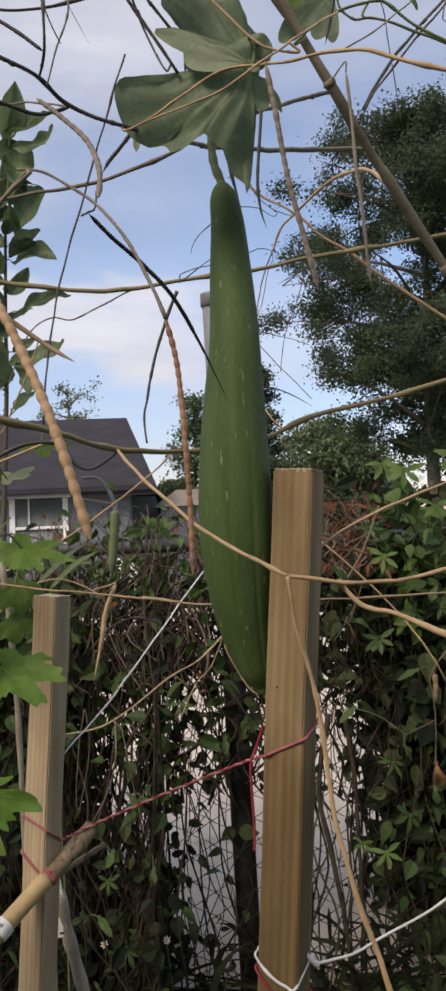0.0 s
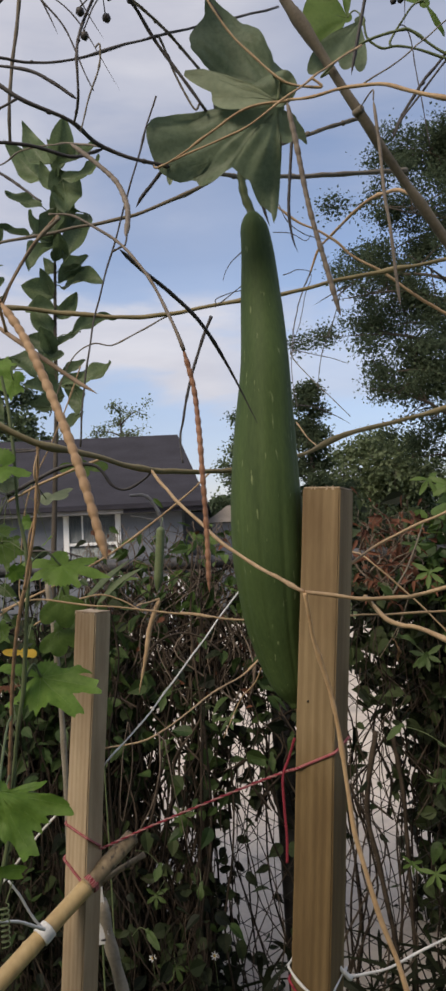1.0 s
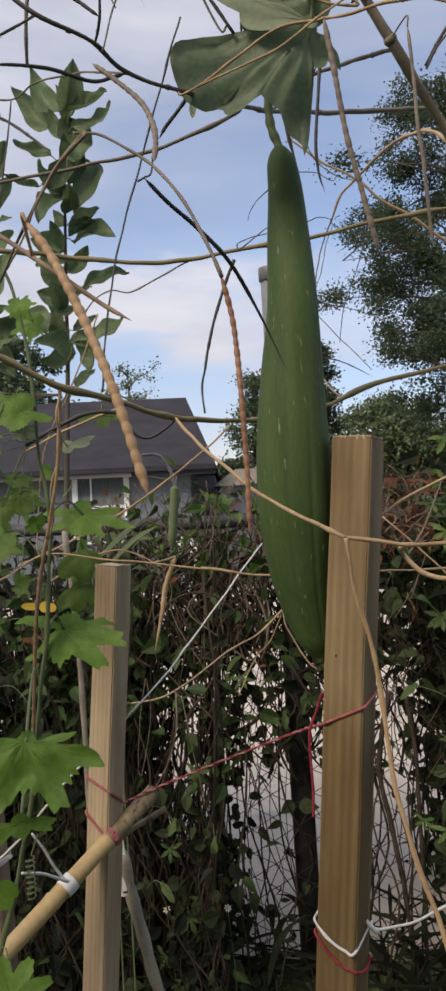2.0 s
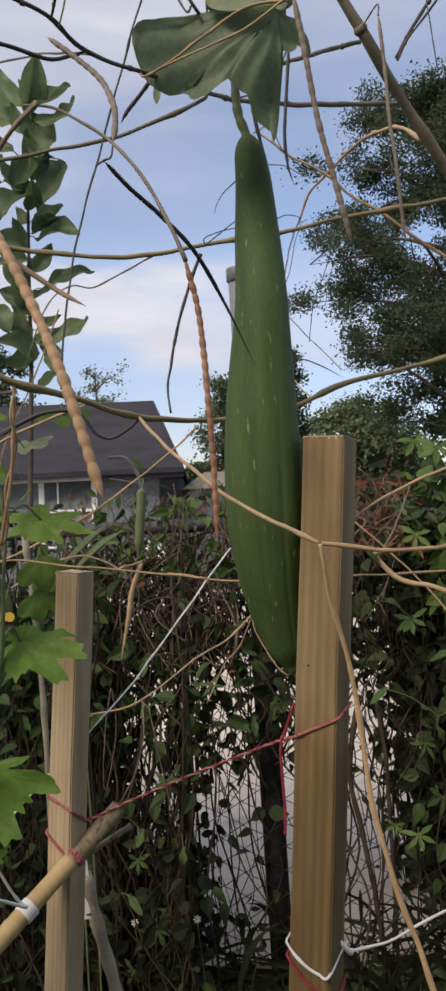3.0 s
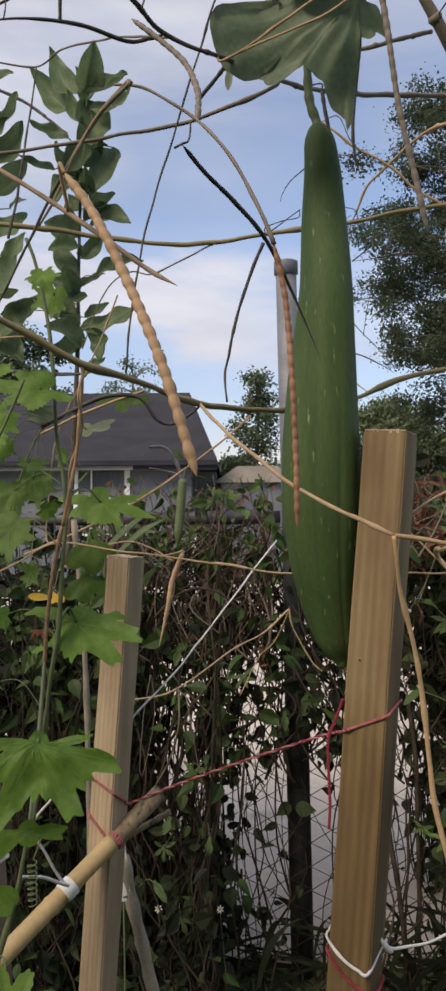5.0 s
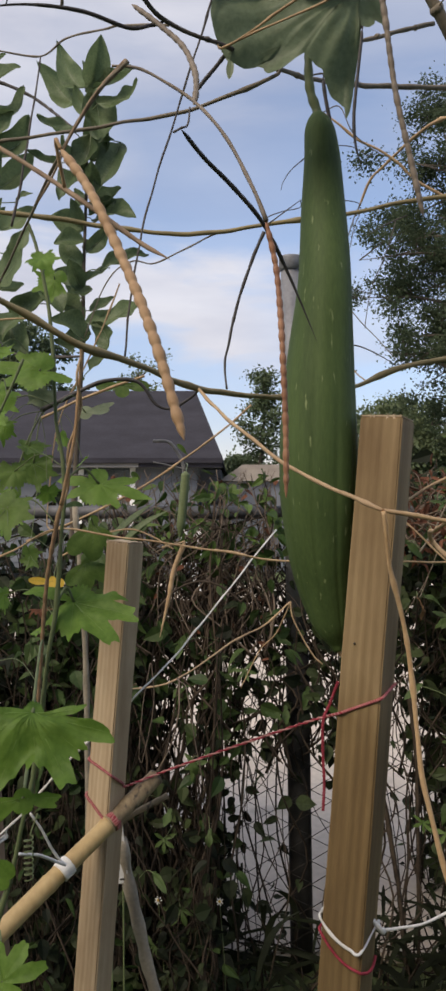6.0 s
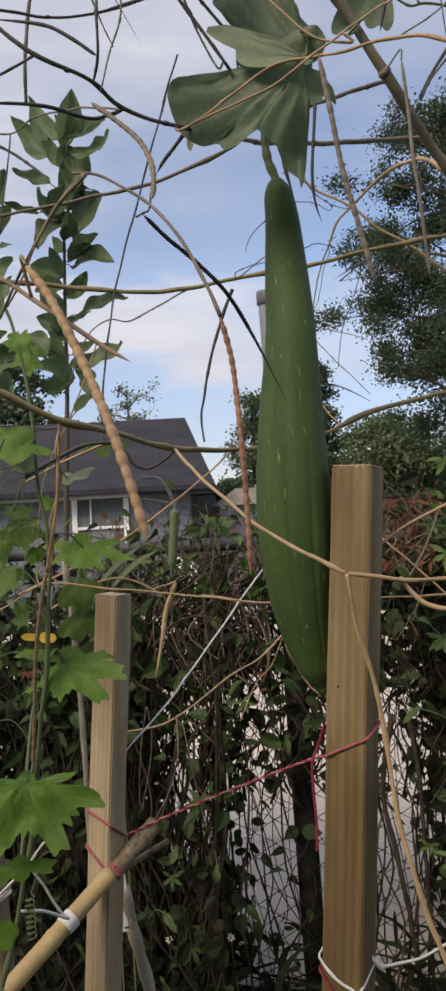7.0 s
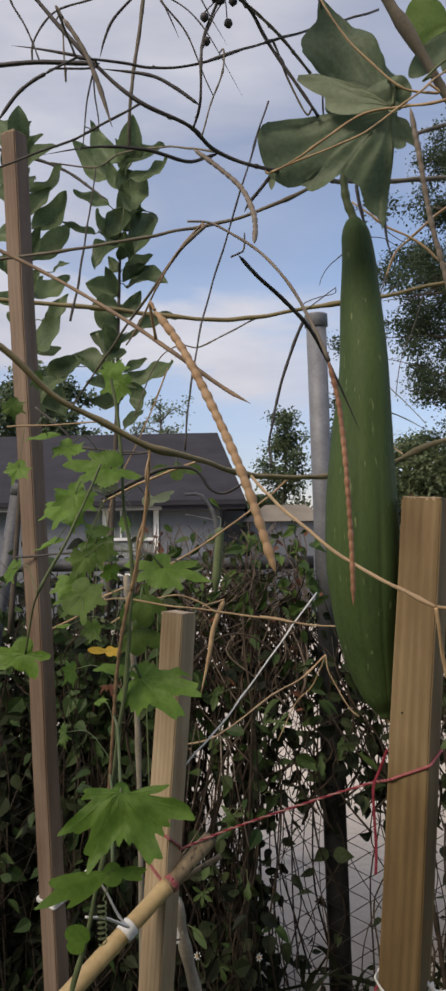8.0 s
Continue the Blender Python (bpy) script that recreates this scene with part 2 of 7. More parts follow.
M["vein_dull"] = material("dull_leaf_vein", (0.10, 0.14, 0.075), (0.15, 0.20, 0.11), rough=0.6)
M["leaf_pale"] = material("leaf_underside", (0.16, 0.21, 0.13), (0.26, 0.31, 0.20), scale=22, fine=240, rough=0.7, bump=0.3, thin=0.2)
M["leaf_bright"] = material("young_leaf", (0.098, 0.190, 0.026), (0.190, 0.325, 0.058), scale=30, fine=260, rough=0.55, bump=0.35, thin=0.40, spec=0.35, per_object=0.25)
M["leaf_shrub"] = material("shrub_leaf", (0.066, 0.102, 0.048), (0.185, 0.248, 0.122), scale=14, fine=200, rough=0.5, bump=0.25, thin=0.48, per_object=0.28, spec=0.4)
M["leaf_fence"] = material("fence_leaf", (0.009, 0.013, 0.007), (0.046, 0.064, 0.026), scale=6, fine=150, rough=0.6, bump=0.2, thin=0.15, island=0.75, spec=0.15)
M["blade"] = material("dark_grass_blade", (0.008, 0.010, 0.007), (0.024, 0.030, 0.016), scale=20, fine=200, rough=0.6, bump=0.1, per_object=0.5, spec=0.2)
# darker copy of the fence leaf, with deep shade put into its colour
M["leaf_shaded"] = material("shaded_fence_leaf", (0.007, 0.010, 0.006), (0.027, 0.037, 0.016), scale=6, fine=150, rough=0.6, bump=0.2, thin=0.1, island=0.7, spec=0.15)
M["leaf_tangle"] = material("climber_leaf", (0.020, 0.042, 0.012), (0.066, 0.106, 0.032), scale=20, fine=200, rough=0.55, bump=0.2, thin=0.22, spec=0.25, per_object=0.3, island=0.3)
M["leaf_lime"] = material("creeper_leaf", (0.026, 0.056, 0.012), (0.088, 0.146, 0.032), scale=12, fine=200, rough=0.55, bump=0.2, thin=0.25, island=0.6, spec=0.3)
M["leaf_dry"] = material("dry_leaf", (0.060, 0.027, 0.018), (0.150, 0.066, 0.040), scale=12, fine=200, rough=0.85, thin=0.1, island=0.5, spec=0.2)
M["leaf_brown"] = material("curled_dead_leaf", (0.13, 0.070, 0.034), (0.29, 0.180, 0.090), scale=40, fine=240, rough=0.85, bump=0.4, thin=0.15, spec=0.2)
M["leaf_yellow"] = material("yellow_leaf", (0.52, 0.34, 0.035), (0.66, 0.47, 0.08), scale=30, rough=0.5, thin=0.25)
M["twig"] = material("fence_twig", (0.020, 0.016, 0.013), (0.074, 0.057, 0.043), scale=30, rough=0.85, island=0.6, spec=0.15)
M["dead_twig"] = material("dead_vine_twig", (0.085, 0.065, 0.050), (0.20, 0.16, 0.125), scale=30, rough=0.85, island=0.5, spec=0.2)
M["leaf_oak"] = material("tree_leaf", (0.046, 0.068, 0.042), (0.094, 0.126, 0.074), scale=0.6, fine=6, rough=0.7, bump=0, thin=0.42, island=0.35, spec=0.12)
M["leaf_far"] = material("far_leaf", (0.045, 0.075, 0.035), (0.10, 0.14, 0.065), scale=0.6, fine=6, rough=0.6, bump=0, thin=0.2, island=0.4)
M["leaf_airy"] = material("airy_tree_leaf", (0.085, 0.120, 0.055), (0.170, 0.215, 0.105), scale=0.6, fine=6, rough=0.6, bump=0, thin=0.35, island=0.4)
M["bark"] = material("bark", (0.05, 0.042, 0.034), (0.12, 0.10, 0.08), scale=6, fine=40, rough=0.9, bump=0.5)
M["bamboo"] = material("bamboo_cane", (0.33, 0.23, 0.10), (0.50, 0.375, 0.185), scale=16, fine=190, rough=0.45, bump=0.1, stretch=(1, 1, 0.4))
M["bamboo_old"] = material("weathered_bamboo", (0.13, 0.095, 0.055), (0.36, 0.28, 0.17), scale=40, fine=260, rough=0.7, bump=0.2, stretch=(1, 1, 0.5), spots=((0.07, 0.055, 0.04), 120.0, 0.60))
M["red"] = material("red_twine", (0.20, 0.012, 0.028), (0.34, 0.04, 0.065), scale=200, fine=900, rough=0.8)
M["pink"] = material("pale_twine", (0.34, 0.13, 0.13), (0.50, 0.27, 0.25), scale=200, fine=900, rough=0.8)
M["white"] = material("white_string", (0.55, 0.55, 0.54), (0.76, 0.76, 0.74), scale=120, fine=700, rough=0.6)
M["label"] = material("plastic_label", (0.66, 0.68, 0.70), (0.78, 0.79, 0.80), scale=30, rough=0.4, bump=0.05)
M["ink"] = material("dark_print", (0.02, 0.02, 0.02), (0.05, 0.05, 0.05), rough=0.5)
M["zinc"] = material("galvanised_steel", (0.145, 0.15, 0.17), (0.235, 0.245, 0.27), scale=18, fine=120, rough=0.65, metal=0.25, bump=0.1, spots=((0.22, 0.21, 0.21), 30.0, 0.66))
M["rail"] = material("old_rail_steel", (0.07, 0.072, 0.08), (0.15, 0.155, 0.17), scale=18, fine=120, rough=0.65, metal=0.4, bump=0.1)
M["wire"] = material("fence_wire", (0.022, 0.020, 0.018), (0.070, 0.062, 0.055), scale=60, rough=0.7, metal=0.2)
M["concrete"] = material("driveway_concrete", (0.45, 0.40, 0.345), (0.63, 0.565, 0.49), scale=1.3, fine=30, rough=0.9, bump=0.3, spots=((0.37, 0.335, 0.295), 2.2, 0.64))
M["grass"] = material("lawn", (0.045, 0.075, 0.022), (0.12, 0.14, 0.05), scale=2.2, fine=60, rough=0.9, bump=0.6)
M["siding"] = material("grey_siding", (0.105, 0.115, 0.138), (0.145, 0.16, 0.19), scale=2.0, fine=40, rough=0.7, bump=0.05, per_object=0.12)
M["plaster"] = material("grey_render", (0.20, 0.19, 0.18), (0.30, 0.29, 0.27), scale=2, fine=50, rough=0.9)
M["trim"] = material("white_trim", (0.66, 0.67, 0.68), (0.80, 0.80, 0.80), scale=3, fine=50, rough=0.6, bump=0.05)
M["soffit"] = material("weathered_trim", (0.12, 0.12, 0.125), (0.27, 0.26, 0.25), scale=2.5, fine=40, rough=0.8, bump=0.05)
M["roof"] = material("asphalt_shingle", (0.015, 0.0145, 0.021), (0.034, 0.033, 0.045), scale=1.6, fine=22, rough=0.95, bump=0.4, stretch=(1, 1, 2.5))
M["curtain"] = material("window_curtain", (0.10, 0.11, 0.12), (0.30, 0.31, 0.32), scale=8, fine=60, rough=0.9, stretch=(6, 6, 0.4))
M["shed"] = material("beige_panel", (0.17, 0.145, 0.12), (0.27, 0.24, 0.20), scale=2, fine=30, rough=0.8)
# dark copy of the pole's steel, shade put into the colour
M["pole_shaded"] = material("shaded_pole_steel", (0.008, 0.008, 0.009), (0.024, 0.023, 0.023), scale=25, fine=160, rough=0.7)

glass = bpy.data.materials.new("window_glass")
glass.use_nodes = True
gb = glass.node_tree.nodes["Principled BSDF"]
gb.inputs["Base Color"].default_value = (0.75, 0.80, 0.82, 1)
gb.inputs["Roughness"].default_value = 0.05
gb.inputs["Transmission Weight"].default_value = 1.0
M["glass"] = glass


# ---- helpers for shapes ----
def part(name, bm, mat, parent=None, label="", smooth=True):
    """One mesh object from a bmesh, under a thing or a part."""
    me = bpy.data.meshes.new(name)
    bm.to_mesh(me)
    bm.free()
    me.materials.append(M[mat])
    if smooth:
        me.shade_smooth()
    ob = new(name, me)
    if parent is not None:
        ob.parent = parent
    if label:
        tagged(ob, label)
    return ob


def holder(name, place, label, category, group="", kind=""):
    ob = new(name)
    ob.empty_display_size = 0.05
    ob.location = place
    return tagged(ob, label, category, group, kind)


def under(ob, parent):
    """Puts a mesh made in world places under a holder without shifting it."""
    ob.parent = parent
    ob.matrix_parent_inverse = Matrix.Translation(-Vector(parent.location))
    return ob


def glide(pts, steps=7):
    """A smooth line through points."""
    p = [Vector(q) for q in pts]
    p = [2 * p[0] - p[1]] + p + [2 * p[-1] - p[-2]]
    line = []
    for i in range(1, len(p) - 2):
        a, b, c, d = p[i - 1 : i + 3]
        for k in range(steps):
            t = k / steps
            line.append(0.5 * (2 * b + (c - a) * t + (2 * a - 5 * b + 4 * c - d) * t * t + (3 * b - a - 3 * c + d) * t**3))
    return line + [p[-2]]


def sweep(bm, line, radius, sides=8, squash=1.0):
    """A tube along a line, radius(s) wide at s from 0 to 1 of its length, closed at both ends."""
    total = [0.0]
    for a, b in zip(line, line[1:]):
        total.append(total[-1] + (b - a).length)
    ahead = (line[1] - line[0]).normalized()
    side = ahead.orthogonal().normalized()
    rings = []
    for i, q in enumerate(line):
        way = (line[min(i + 1, len(line) - 1)] - line[max(i - 1, 0)]).normalized()
        side = (side - way * side.dot(way)).normalized()
        up = way.cross(side)
        r = radius(total[i] / total[-1])
        rings.append([bm.verts.new(q + r * (math.cos(a) * side + squash * math.sin(a) * up)) for a in (2 * math.pi * k / sides for k in range(sides))])
    for a, b in zip(rings, rings[1:]):
        for k in range(sides):
            bm.faces.new((a[k], a[(k + 1) % sides], b[(k + 1) % sides], b[k]))
    bm.faces.new(rings[0][::-1])
    bm.faces.new(rings[-1])
    return bm


def stem_bm(pts, r0, r1, knots=0, seed=0, steps=7, wob=0.0, sides=8):
    """A tapering stem with swollen nodes and a slight wander."""
    rnd = random.Random(seed)
    line = glide(pts, steps)
    if wob:
        line = [q + wob * Vector((noise.noise(q * 30 + Vector((seed, 0, 0))), noise.noise(q * 30 + Vector((0, seed, 7))), noise.noise(q * 30 + Vector((3, 0, seed))))) for q in line]
    at_ = [rnd.random() for _ in range(knots)]

    def radius(s):
        r = r0 + (r1 - r0) * s
        return r * (1 + sum(0.38 * math.exp(-(((s - k) / 0.012) ** 2)) for k in at_)) * (1 + 0.10 * math.sin(s * 37 + seed))

    return sweep(bmesh.new(), line, radius, sides)


LINES = []


def nearest(p, most, skip=None):
    """The nearest place on a stem that stands already, or None if all are farther than most."""
    p = Vector(p)
    best, near = None, most
    for pts in LINES:
        if pts is skip:
            continue
        for q in pts:
            d = (q - p).length
            if d < near:
                best, near = q, d
    return best


def vine(label, mat, r0, r1, *pts, knots=4, wob=0.0015, category="vine", name="vine", group="dried vines over the garden", reach=0.022):
    """A single bare vine, branch or tendril as a thing of its own."""
    seed = int(abs(pts[0][0]) * 7919 + abs(pts[-1][2]) * 104729) % 997
    pts = [Vector(q) for q in pts]
    if group.startswith("dried") and max(r0, r1) < 0.006:
        slim_ = 0.68 if mat == "vine_dark" else 0.78
        r0, r1 = slim_ * r0, slim_ * r1
    for end in (0, -1):
        q = nearest(pts[end], reach if end == 0 else 0.022)
        if q is not None and (q - pts[end]).length > 0.002:
            pts = [q] + pts if end == 0 else pts + [q]
    ob = part(name, stem_bm(pts, r0, r1, knots, seed, wob=wob), mat)
    if name == "branch":
        run = glide(pts, 7)
        for k in (len(run) // 5, len(run) // 2, 4 * len(run) // 5):
            ring = sweep(bmesh.new(), [run[k] + (run[k + 1] - run[k]) * u for u in (-0.3, -0.15, 0.0, 0.15, 0.3)], lambda t: (r0 + (r1 - r0) * k / len(run)) * (1.02 + 0.30 * math.sin(math.pi * t) ** 2), 9)
            part("knot", ring, mat, ob)
    LINES.append(glide(pts, 16))
    return tagged(ob, label, category, group)


def bean_pod(label, mat, r, beads, *pts, depth=0.16, tail=0.06):
    """A hanging dry bean pod, drawn in between its seeds, with a thin beak."""
    line = glide(pts, max(26, math.ceil(12 * beads / (len(pts) - 1))))
    if mat == "pod_black":
        r *= 0.70
    rnd = random.Random(int(abs(pts[0][0] + pts[-1][2]) * 7919) % 997)
    full = [rnd.uniform(0.90, 1.08) for _ in range(beads + 2)]

    def radius(s):
        ends = min(1.0, (s / 0.05) ** 0.6 if s > 0 else 0.2, ((1 - s) / tail) ** 0.7 if s < 1 else 0.08)
        return r * max(ends, 0.12) * (1 - depth * abs(math.cos(math.pi * beads * s)) ** 3.5) * full[int(beads * s)]

    thing = holder("bean_pod", line[0], label, "bean pod", "dry bean pods")
    under(part("shell", sweep(bmesh.new(), line, radius, 10, 0.85), mat), thing)
    q = nearest(line[0], 0.045)
    if q is not None and (q - line[0]).length > 0.003:
        way = (line[0] - line[1]).normalized() * 0.3 * (q - line[0]).length
        under(part("stalk", stem_bm([line[0], line[0] + way, q], 0.0009, 0.0009, 0, 2), mat), thing)
    LINES.append(line)
    return thing


def leaf_bm(lobes, teeth=0, bite=0.0, cup=0.12, wave=0.012, droop=0.0, rings=6, around=120, seed=0, fold=0.05, hang=(0.0, 0.0)):
    """A lobed blade round its stalk's end: each lobe is (angle, length, half width in degrees, point). x right, y up, z to the viewer."""
    bm = bmesh.new()

    def reach(a):
        best = 0.006
        for angle, length, half, sharp in lobes:
            d = (math.degrees(a) - angle + 180) % 360 - 180
            d = abs(d) / (half if not isinstance(half, tuple) else half[d > 0])
            if d < 1:
                best = max(best, length * (1 - d**sharp) ** 0.75)
        if teeth:
            best *= 1 - bite * abs(2 * ((a * teeth / (2 * math.pi)) % 1) - 1)
        return best

    axes = [q[0] for q in lobes if max(q[2] if isinstance(q[2], tuple) else (q[2],)) < 40]

    def height(x, y, r):
        a = math.degrees(math.atan2(y, x))
        off = min((abs((a - q + 180) % 360 - 180) for q in axes), default=0.0)
        return fold * r * (0.5 - 0.5 * math.cos(math.pi * min(1.0, off / 24.0))) + -cup * r * r / 0.1 + wave * noise.noise(Vector((x * 22, y * 22, seed))) + 0.30 * wave * noise.noise(Vector((x * 75, y * 75, seed + 5))) + droop * (x * x) + hang[0] * min(0.0, x + 0.03) + hang[1] * min(0.0, y + 0.02) * min(1.0, max(0.0, (x + 0.065) / 0.03))

    centre = bm.verts.new((0, 0, 0))
    loops = []
    for k in range(1, rings + 1):
        loop = []
        for i in range(around):
            a = 2 * math.pi * i / around
            r = reach(a) * (k / rings) ** 0.85
            x, y = r * math.cos(a), r * math.sin(a)
            loop.append(bm.verts.new((x, y, height(x, y, r))))
        loops.append(loop)
    for i in range(around):
        bm.faces.new((centre, loops[0][i], loops[0][(i + 1) % around]))
    for a, b in zip(loops, loops[1:]):
        for i in range(around):
            j = (i + 1) % around
            bm.faces.new((a[i], b[i], b[j], a[j]))
    return bm


def veins_bm(lobes, cup=0.12, wave=0.012, droop=0.0, seed=0, r=0.0002, hang=(0.0, 0.0)):
    bm = bmesh.new()
    for angle, length, half, sharp in lobes:
        a = radians(angle)
        line = []
        for k in range(9):
            q = max(0.002, 0.93 * length * k / 8)
            x, y = q * math.cos(a), q * math.sin(a)
            line.append(Vector((x, y, -cup * q * q / 0.1 + wave * noise.noise(Vector((x * 22, y * 22, seed))) + droop * x * x + hang[0] * min(0.0, x + 0.03) + hang[1] * min(0.0, y + 0.02) * min(1.0, max(0.0, (x + 0.065) / 0.03)) + 0.0001)))
        sweep(bm, line, lambda s: r * (1.15 - s), 5)
    return bm


def facing(place, turn=0.0, tip=0.0, roll=0.0):
    """A pose whose z looks to the south, where the path lies; turned, tipped back and rolled by degrees."""
    return pose(*place) @ pose(0, 0, 0, 90 - tip, 0, turn) @ pose(0, 0, 0, 0, 0, roll)


def big_leaf(label, place, lobes, mat="leaf_big", turn=0.0, tip=0.0, roll=0.0, stalk=None, group="leaves of the climbers", vein="vein_dull", **shape):
    """A leaf thing: blade, veins and stalk."""
    thing = holder("leaf", (0, 0, 0), label, "leaf", group)
    thing.matrix_basis = facing(place, turn, tip, roll)
    blade = part("blade", leaf_bm(lobes, **shape), mat, thing)
    keep = {k: v for k, v in shape.items() if k in ("cup", "wave", "droop", "seed", "hang")}
    part("vein", veins_bm(lobes, **keep), vein, blade)
    if not stalk:
        q = nearest(place, 0.16)
        if q is not None and (q - Vector(place)).length > 0.003:
            stalk = [Vector(place), (Vector(place) + q) / 2 + Vector((0, 0.004, 0.012)), q]
    if stalk:
        inv = thing.matrix_basis.inverted()
        thick = min(0.0018, 0.020 * max(q[1] for q in lobes))
        part("stalk", stem_bm([inv @ Vector(q) for q in stalk], thick, 0.8 * thick, 0, 3), "stem_green", thing)
    return thing


def box_bm(x0, x1, y0, y1, z0, z1, bevel=0.0):
    bm = bmesh.new()
    bmesh.ops.create_cube(bm, size=1.0)
    bmesh.ops.transform(bm, matrix=Matrix.Translation(((x0 + x1) / 2, (y0 + y1) / 2, (z0 + z1) / 2)) @ Matrix.Diagonal((x1 - x0, y1 - y0, z1 - z0, 1)), verts=bm.verts)
    if bevel:
        bmesh.ops.bevel(bm, geom=bm.edges[:], offset=bevel, segments=2, affect="EDGES")
    return bm


def sheet_object(name, verts, faces, mat, parent=None, label=""):
    me = bpy.data.meshes.new(name)
    me.from_pydata(verts, [], faces)
    me.materials.append(M[mat])
    ob = new(name, me)
    ob.parent = parent
    if label:
        tagged(ob, label)
    return ob


def tree_leaves(places, mat, parent, size, seed):
    """The leaves of a far tree: small folded blades as one mesh."""
    rnd = random.Random(seed)
    verts, faces = [], []
    for p in places:
        s = size * rnd.uniform(0.5, 1.4)
        nrm = Vector((rnd.gauss(0, 0.7), rnd.gauss(-0.3, 0.7), rnd.gauss(0.6, 0.6))).normalized()
        along = nrm.cross(Vector((rnd.gauss(0, 1), rnd.gauss(0, 1), rnd.gauss(0, 1)))).normalized()
        across = nrm.cross(along) * 0.36
        b = len(verts)
        verts += [p, p + along * 0.5 * s + across * s + nrm * 0.12 * s, p + along * s, p + along * 0.5 * s - across * s + nrm * 0.12 * s]
        faces += [(b, b + 1, b + 2), (b, b + 2, b + 3)]
    ob = sheet_object("crown", verts, faces, mat, parent)
    ob["kind"] = "stuff"
    return ob


def leaflets(name, places, mat, parent, size, spread=0.5, facing_bias=(0, -0.5, 0.5), slim=0.42, seed=0, label=""):
    """Many small pointed, folded leaves as one mesh."""
    rnd = random.Random(seed)
    verts, faces = [], []
    bias = Vector(facing_bias)
    for p in places:
        s = size * rnd.uniform(0.6, 1.35)
        nrm = (bias + Vector((rnd.gauss(0, 1), rnd.gauss(0, 1), rnd.gauss(0, 1))) * spread).normalized()
        along = nrm.cross(Vector((rnd.gauss(0, 1), rnd.gauss(0, 1), rnd.gauss(0, 1)))).normalized()
        if along.z > 0.3:
            along = -along
        across = nrm.cross(along)
        b = len(verts)
        c = Vector(p)
        w = s * slim * rnd.uniform(0.55, 0.95)
        fold = nrm * s * 0.10
        curl = nrm * s * rnd.uniform(-0.34, 0.10)
        edge = ((0.05, 0.45), (0.20, 0.92), (0.42, 1.0), (0.66, 0.68), (0.86, 0.26))
        verts += [c] + [c + along * u * s + across * v * w + fold * v + curl * u * u for u, v in edge] + [c + along * s + curl]
        verts += [c + along * u * s - across * v * w + fold * v + curl * u * u for u, v in edge[::-1]] + [c + along * 0.33 * s, c + along * 0.70 * s + curl * 0.5]
        faces += [(b, b + 1, b + 2, b + 12), (b + 2, b + 3, b + 12), (b + 3, b + 4, b + 13, b + 12), (b + 4, b + 5, b + 13), (b + 5, b + 6, b + 13)]
        faces += [(b + 6, b + 7, b + 13), (b + 7, b + 8, b + 13), (b + 8, b + 9, b + 12, b + 13), (b + 9, b + 10, b + 12), (b + 10, b + 11, b, b + 12)]
    ob = sheet_object(name, verts, faces, mat, parent, label)
    ob["kind"] = "stuff"
    return ob


# ---- ground and driveway ----
ground = sheet_object("ground", [(-300, -60, 0), (300, -60, 0), (300, 600, 0), (-300, 600, 0)], [(0, 1, 2, 3)], "grass")
tagged(ground, "rough green lawn reaching to the horizon", "ground", kind="structure")
drive = part("driveway", box_bm(-4.5, 6.0, 2.44, 13.6, -0.10, 0.03, 0.01), "concrete", smooth=False)
tagged(drive, "pale grey concrete driveway beyond the fence", "driveway", kind="structure")


# unseen plain wall added behind the path to hold back low sun and sky
shade_wall = part("shade_wall", box_bm(-7.0, 7.0, -2.5, -2.25, 0, 3.6), "plaster", smooth=False)
tagged(shade_wall, "unseen plain grey wall added to dim the low sun and sky", "wall", kind="structure")


